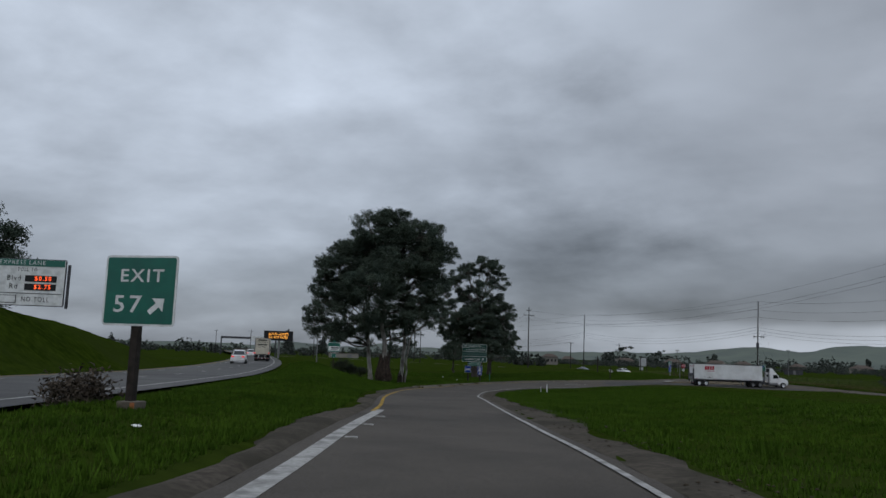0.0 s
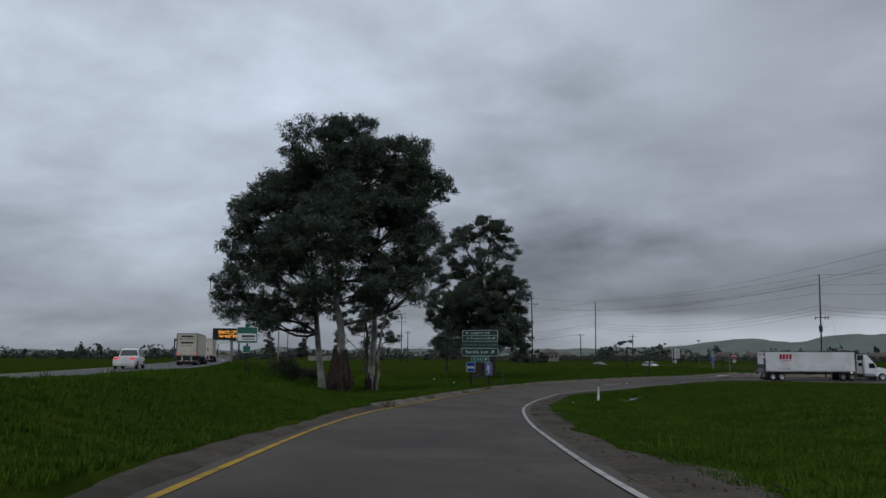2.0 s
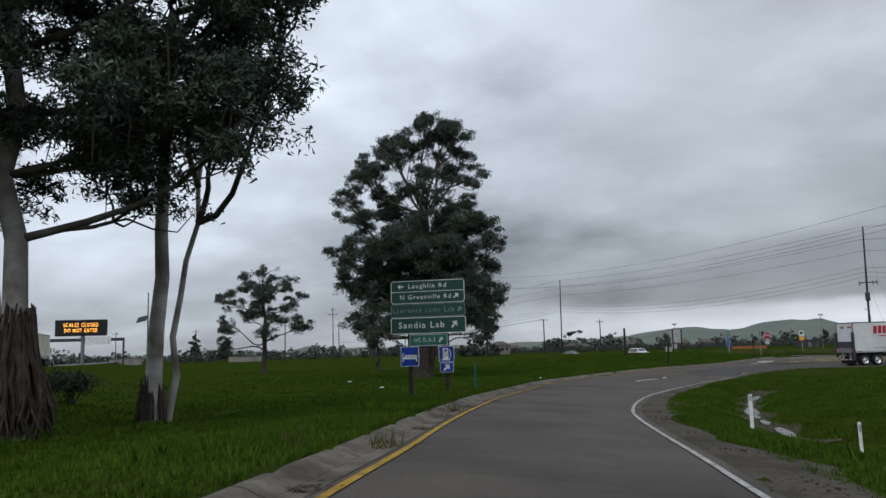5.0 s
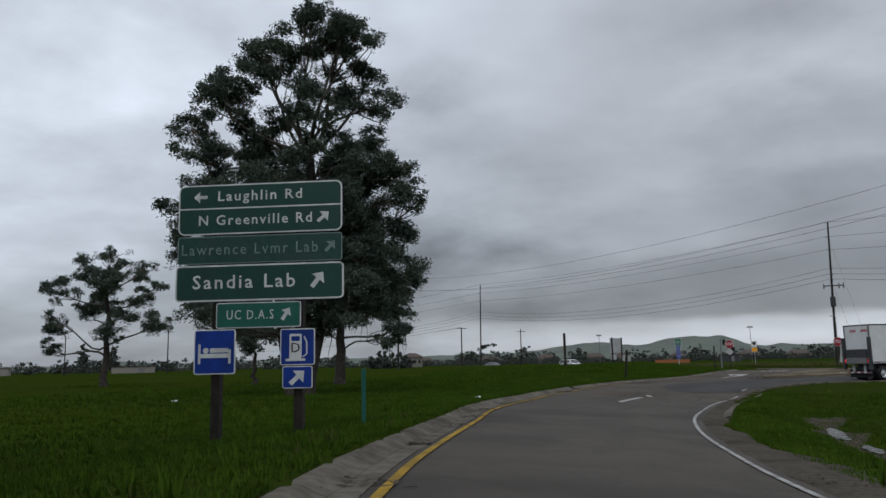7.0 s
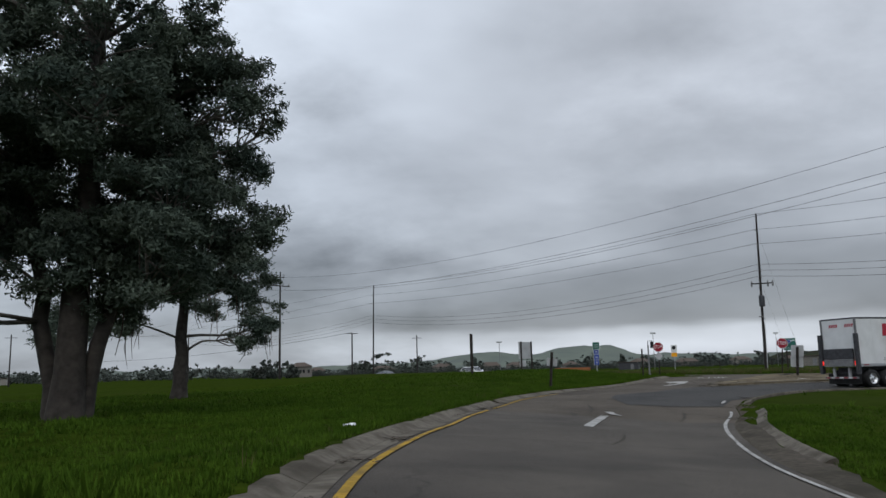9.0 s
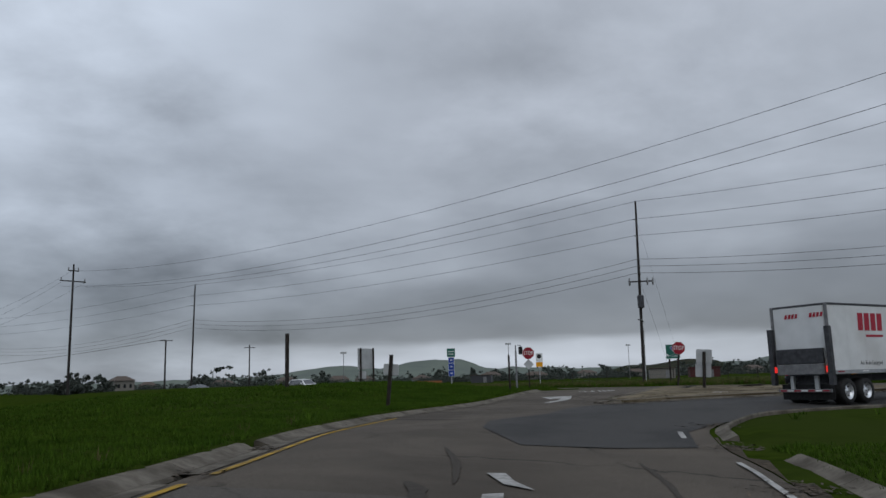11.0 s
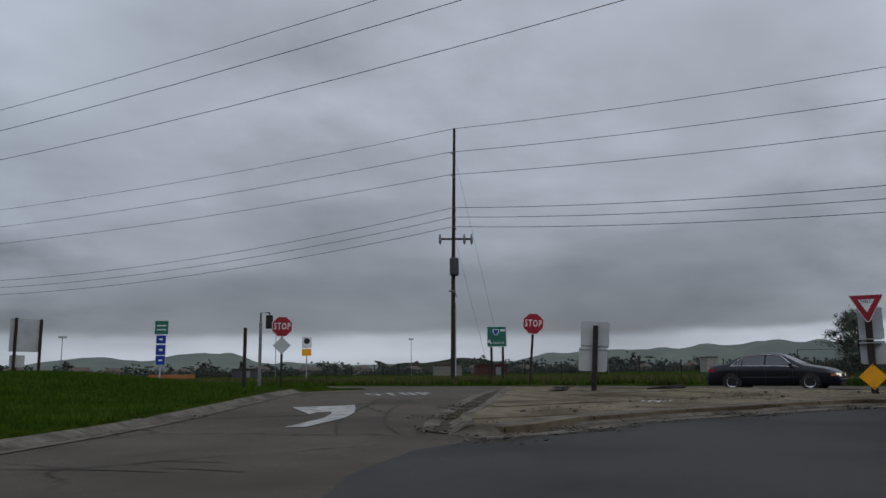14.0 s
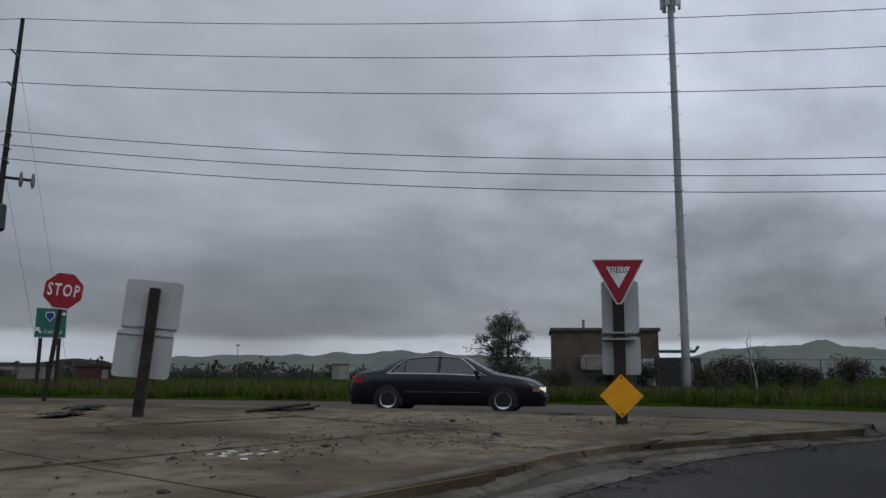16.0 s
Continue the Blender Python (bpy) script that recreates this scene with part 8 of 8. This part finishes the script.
# ---- far side of the frontage road ----
hut = thing("equipment_building", pose(104.5, 163.4, gz(104.5, 163.4), 0, 0, -78), "low brown stucco equipment building with a flat roof", "building")
part("wall", box(bmesh.new(), (0, 0, 2.0), (7.6, 6.0, 4.4), 0.03), M_STUCCO, hut)
part("roof", box(bmesh.new(), (0, 0, 4.27), (7.9, 6.3, 0.24), 0.03), M_ROOF, hut)
part("vent_pipe", tube(bmesh.new(), [(-1.5, -2.5, 4.3), (-1.5, -2.5, 5.0)], 0.10, 8), M_GREYMETAL, hut)
part("awning", plate(bmesh.new(), rounded(1.6, 1.1, 0.3, -1.0, 1.9), -3.6, -3.02), M_HOUSEWALL, hut)
part("door", box(bmesh.new(), (2.3, -3.02, 1.1), (1.0, 0.06, 2.2), 0.01), M_GREYMETAL, hut)
part("cabinet", box(bmesh.new(), (3.0, -3.3, 1.2), (0.8, 0.5, 1.9), 0.03), M_SIGNBACK, hut)
cab = thing("equipment_cabinet", pose(109, 158.0, gz(109, 158.0), 0, 0, -85), "dark green metal equipment cabinets with a pipe on top", "cabinet")
part("body", box(bmesh.new(), (0, 0, 1.2), (3.4, 1.4, 2.4), 0.05), M_DARKMETAL, cab)
part("door", box(bmesh.new(), (0.6, -0.72, 1.3), (1.0, 0.04, 1.4), 0.01), M_GREYMETAL, cab)
part("pipe", tube(bmesh.new(), [(-1.5, 0, 2.4), (-1.5, 0, 2.9), (1.3, 0, 2.9), (1.6, 0, 3.3)], 0.13, 8), M_MARKERG, cab)
fence = thing("wire_fence", Matrix(), "wire fence on thin steel posts along the field", "fence")
fpts = [(74.5 - 0.10 * k, 203 - 3.2 * k) for k in range(3)] + [(76 + 1.1 * k, 192 - 2.6 * k) for k in range(13)]
for k, (x, y) in enumerate(fpts):
    part("fence_post", tube(bmesh.new(), [(x, y, gz(x, y) - 0.3), (x + 0.05 * math.sin(k * 3), y, gz(x, y) + 1.45)], 0.04, 6), M_WOODPOST, fence)
for h in (0.5, 0.95, 1.35):
    part("strand", tube(bmesh.new(), [(x, y, gz(x, y) + h) for x, y in fpts], 0.006, 4), M_DARKMETAL, fence)
mesh_fence = thing("chain_link_fence", Matrix(), "rusty chain-link fence round the equipment compound", "fence")
cpts = [(93.5 + 1.15 * k, 172.5 - 3.0 * k) for k in range(11)]
for x, y in cpts:
    part("fence_post", tube(bmesh.new(), [(x, y, gz(x, y) - 0.3), (x, y, gz(x, y) + 2.15)], 0.035, 6), M_DARKMETAL, mesh_fence)
for h in (0.15, 2.1):
    part("rail", tube(bmesh.new(), [(x, y, gz(x, y) + h) for x, y in cpts], 0.022, 5), M_DARKMETAL, mesh_fence)
(fx0, fy0), (fx1, fy1) = cpts[0], cpts[-1]
run, links_v, links_f = math.hypot(fx1 - fx0, fy1 - fy0), [], []
for slant in (-1, 1):
    for k in range(int(run / 0.16)):
        u0, u1 = k * 0.16, k * 0.16 + slant * 1.9
        if 0 <= u1 <= run:
            o = len(links_v)
            for u, h in ((u0, 0.15), (u1, 2.08)):
                x, y = fx0 + (fx1 - fx0) * u / run, fy0 + (fy1 - fy0) * u / run
                for w in (-0.006, 0.006):
                    links_v.append((x + w, y + 0.02 * slant, gz(x, y) + h))
            links_f.append((o, o + 1, o + 3, o + 2))
quick("links", links_v, links_f, M_DARKMETAL, mesh_fence)["kind"] = "stuff"
dead = thing("dead_tree", pose(103.2, 152.6, gz(103.2, 152.6)), "small bare tree with a forked white trunk", "tree")
dead_rs = np.random.RandomState(19)
for k, (tx, ty, tz) in enumerate(((-0.5, 0.3, 3.2), (0.6, -0.2, 2.9), (0.1, 0.5, 3.4))):
    bm = bmesh.new()
    pts = limb(bm, (0, 0, -0.2), (tx, ty, tz), 0.07, 0.025, dead_rs, 0.04, 5, 6)
    for q in range(7):
        e = pts[3 + q % 3]
        limb(bm, e, (e.x + dead_rs.normal() * 0.5, e.y + dead_rs.normal() * 0.5, e.z + dead_rs.uniform(0.3, 1.0)), 0.018, 0.006, dead_rs, 0.06, 3, 4)
    part("bare_branch", bm, M_SIGNBACK if k == 0 else M_LIMB, dead)
for k, (x, y, ln) in enumerate(((72.0, 166.5, 2.2), (72.5, 162.5, 1.8))):
    ob = part("concrete_block", box(bmesh.new(), (0, 0, 0.12), (0.5, ln, 0.28), 0.05), M_CURB)
    ob.matrix_basis = pose(x, y, gz(x, y), 0, 0, 10 + 5 * k)
    tagged(ob, "pale concrete beam lying beside the road", "concrete block", "blocks")

# ---- distance ----
far_rs = np.random.RandomState(91)


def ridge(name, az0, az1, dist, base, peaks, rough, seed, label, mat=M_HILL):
    """A hill range as solid ground, seen from afar: rows of slopes that rise to a rolling crest."""
    n, m = 420, 12
    az = np.linspace(radians(az0), radians(az1), n)
    crest = np.full(n, base, float)
    for a, h, w in peaks:
        crest += h * np.exp(-(((np.degrees(az) - a) / w) ** 2))
    crest += rough * np.array([noise.fractal(Vector((q * 16, seed, 0)), 0.9, 2.0, 6) for q in az])
    v = []
    for k in range(m):
        t = k / (m - 1)
        d = dist * (0.80 + 0.35 * t)
        prof = math.sin(math.pi * min(t / 0.62, 1) / 2) if t < 0.62 else math.cos((t - 0.62) / 0.38 * 1.4)
        for i in range(n):
            rr = 1 + 0.34 * noise.noise(Vector((az[i] * 26, t * 4, seed)))
            v.append((10 + d * math.sin(az[i]), 100 + d * math.cos(az[i]), crest[i] * prof * (rr if 0 < t < 0.6 else 1) - 2))
    f = [(k * n + i, k * n + i + 1, (k + 1) * n + i + 1, (k + 1) * n + i) for k in range(m - 1) for i in range(n - 1)]
    ob = quick(name, v, f, mat)
    ob.data.polygons.foreach_set("use_smooth", [True] * len(f))
    return tagged(ob, label, "hills", kind="structure")


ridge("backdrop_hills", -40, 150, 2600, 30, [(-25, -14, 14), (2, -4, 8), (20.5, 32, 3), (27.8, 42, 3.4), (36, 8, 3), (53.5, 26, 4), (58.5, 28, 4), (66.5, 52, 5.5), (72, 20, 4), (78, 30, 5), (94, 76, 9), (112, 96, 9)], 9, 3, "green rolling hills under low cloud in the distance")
ridge("backdrop_mound", 36, 53, 900, 1.0, [(45.3, 17.5, 2.9), (41.0, 9, 2.4), (49, 3, 2)], 1.2, 8, "low dark scrubby hill beyond the field", M_MOUND)


def far_grove(name, n, az0, az1, d0, d1, h0, h1, label, mat=M_FARTREE, seed=1, per=5):
    """A far belt of trees, each a trunk under an uneven crown of leaf clumps, joined as one mesh."""
    rs_ = np.random.RandomState(seed)
    V, F, o = [], [], 0
    for k in range(n):
        a, d = radians(rs_.uniform(az0, az1)), rs_.uniform(d0, d1)
        x, y = 10 + d * math.sin(a), 100 + d * math.cos(a)
        z = float(level(x, y)) + 0.06
        h = rs_.uniform(h0, h1) * (1.35 if rs_.rand() < 0.12 else 1)
        tall = rs_.rand() < 0.05
        w = h * (rs_.uniform(0.22, 0.32) if tall else rs_.uniform(0.75, 1.5))
        lb = [(rs_.uniform(-.5, .5) * w, rs_.uniform(-.5, .5) * w, h * (0.10 + 0.72 * q / 8) , w * .42 * (1.15 - q / 11), w * .42 * (1.15 - q / 11), h * .15) for q in range(9)]
        v, f, _ = leaves(50, lb, rs_, per, h * 0.085, h * 0.050, 0.2, 0.8)
        v[:, 2] = np.maximum(v[:, 2], 0)
        V.append(v + np.array((x, y, z)))
        F.append(f + o)
        o += len(v)
        tv = np.array([(-.03 * h, 0, -.3), (.03 * h, 0, -.3), (.015 * h, 0, h * .7), (-.015 * h, 0, h * .7)]) + np.array((x, y, z))
        V.append(tv)
        F.append(np.array([[0, 1, 2], [0, 2, 3]]) + o)
        o += 4
    ob = quick(name, np.concatenate(V), np.concatenate(F), mat)
    return tagged(ob, label, "trees", kind="stuff")


far_grove("far_trees", 900, 2, 78, 340, 560, 1.5, 3.7, "belt of bare and dark trees along the far side of the field", seed=4)
far_grove("far_trees", 330, 10, 112, 600, 1100, 6, 13, "more distant belt of dark trees below the hills", seed=5)
far_grove("far_trees", 150, -34, 3, 380, 700, 3, 8, "dark trees beyond the freeway", seed=6)
far_grove("far_trees", 5, 2, 7, 240, 270, 4, 6, "dark round trees near the far houses", seed=8, per=18)


def conifer(x, y, h, w, seed):
    """A pointed evergreen: tiers of drooping sprays round a straight trunk."""
    rs_ = np.random.RandomState(seed)
    t = thing("conifer_tree", pose(x, y, gz(x, y)), "tall dark pointed conifer far beyond the freeway", "tree", "far conifers")
    part("trunk", tube(bmesh.new(), [(0, 0, -0.5), (0, 0, h * 0.95)], [h * 0.02, h * 0.004], 7), M_DARKTRUNK, t)
    lb = [(rs_.normal() * w * 0.12, rs_.normal() * w * 0.12, h * (0.14 + 0.82 * q / 13), w * 0.5 * (1.04 - q / 13.5), w * 0.5 * (1.04 - q / 13.5), h * 0.04) for q in range(14)]
    v, f, _ = leaves(420, lb, rs_, 8, h * 0.034, h * 0.012, 0.6, 0.7)
    quick("crown", v, f, M_FARTREE, t)


conifer(-165, 754, 24, 11, 61)
conifer(-150, 700, 15, 9, 62)
conifer(-87, 503, 14, 11, 63)
conifer(-318, 712, 14, 10, 64)


def house(x, y, rz, w, d, h, label):
    s = thing("house", pose(x, y, gz(x, y), 0, 0, rz), label, "house", "far houses")
    part("wall", box(bmesh.new(), (0, 0, h / 2 - 0.2), (w, d, h + 0.4), 0.02), M_HOUSEWALL, s)
    bm = bmesh.new()
    e = 0.5
    pts = [(-w / 2 - e, -d / 2 - e, h), (w / 2 + e, -d / 2 - e, h), (w / 2 + e, d / 2 + e, h), (-w / 2 - e, d / 2 + e, h), (-w / 2 + d * 0.3, 0, h + d * 0.28), (w / 2 - d * 0.3, 0, h + d * 0.28)]
    vs = [bm.verts.new(p) for p in pts]
    for f in ((0, 1, 5, 4), (2, 3, 4, 5), (1, 2, 5), (3, 0, 4), (3, 2, 1, 0)):
        bm.faces.new([vs[i] for i in f])
    part("roof", bm, M_ROOF, s)
    for k in (-1, 0, 1):
        part("window", box(bmesh.new(), (k * w * 0.3, -d / 2 - 0.02, h * 0.55), (w * 0.12, 0.06, h * 0.32), 0.01), M_GLASS, s)
    return s


house(51.0, 432, 15, 7, 6, 4.2, "two-storey pale house beyond the field")
for k in range(16):
    a = radians(9 + k * 3.6 + far_rs.uniform(-1, 1))
    d = far_rs.uniform(480, 620)
    house(10 + d * math.sin(a), 100 + d * math.cos(a), far_rs.uniform(-30, 60), far_rs.uniform(9, 14), 8, far_rs.uniform(2.8, 3.6), "low pale house among the far trees")
for k, (x, y, w, h, mat, lab) in enumerate(((-62, 430, 16, 2.4, M_HOUSEWALL, "long low white building beyond the freeway"), (-118, 440, 13, 3.0, M_HOUSEWALL, "low pale shed beyond the freeway"), (156, 272, 6, 2.4, M_HOUSEWALL, "white metal store shed across the field"), (166, 268, 7, 2.3, M_REDSHED, "dark red metal shed across the field"), (236, 250, 3, 4, M_HOUSEWALL, "small white hut across the field"), (120, 330, 11, 1.0, M_ORANGE, "orange barrier fence across the field"), (140, 330, 6, 2.2, M_DARKMETAL, "grey store shed across the field"))):
    s = thing("shed", pose(x, y, gz(x, y), 0, 0, -40 if x > 0 else 8), lab, "shed", "far sheds")
    part("wall", box(bmesh.new(), (0, 0, h / 2), (w, 5 if h > 2 else 0.1, h), 0.03), mat, s)
    if h > 2:
        part("roof", box(bmesh.new(), (0, 0, h + 0.08), (w + 0.5, 5.5, 0.16), 0.02), M_ROOF if mat is not M_REDSHED else M_REDSHED, s)
        part("door", box(bmesh.new(), (w * 0.2, -2.52, h * 0.4), (w * 0.16, 0.05, h * 0.75), 0.01), M_GREYMETAL, s)
for x, y, h in ((118, 282, 9), (171, 300, 9.5), (84, 300, 8), (205, 262, 8)):
    s = thing("yard_lamp", pose(x, y, gz(x, y)), "far yard floodlight on a thin pole", "lamp post", "yard lamps")
    part("pole", tube(bmesh.new(), [(0, 0, -0.3), (0, 0, h)], 0.07, 6), M_GREYMETAL, s)
    part("lamp_head", box(bmesh.new(), (0, 0, h), (1.4, 0.4, 0.4), 0.04), M_SIGNBACK, s)
# solar-powered camera pole near the freeway
sp = thing("solar_pole", pose(-34, 196, gz(-34, 196)), "thin grey pole with a tilted solar panel", "pole")
part("pole", tube(bmesh.new(), [(0, 0, -0.3), (0, 0, 11.5)], [0.14, 0.09], 8), M_GREYMETAL, sp)
part("solar_panel", box(bmesh.new(), (0, 0, 0), (1.6, 1.4, 0.06), 0.01, Matrix.Translation((-0.7, -0.4, 7.6)) @ Matrix.Rotation(radians(38), 4, "X") @ Matrix.Rotation(radians(-15), 4, "Y")), M_SIGNBLACK, sp)
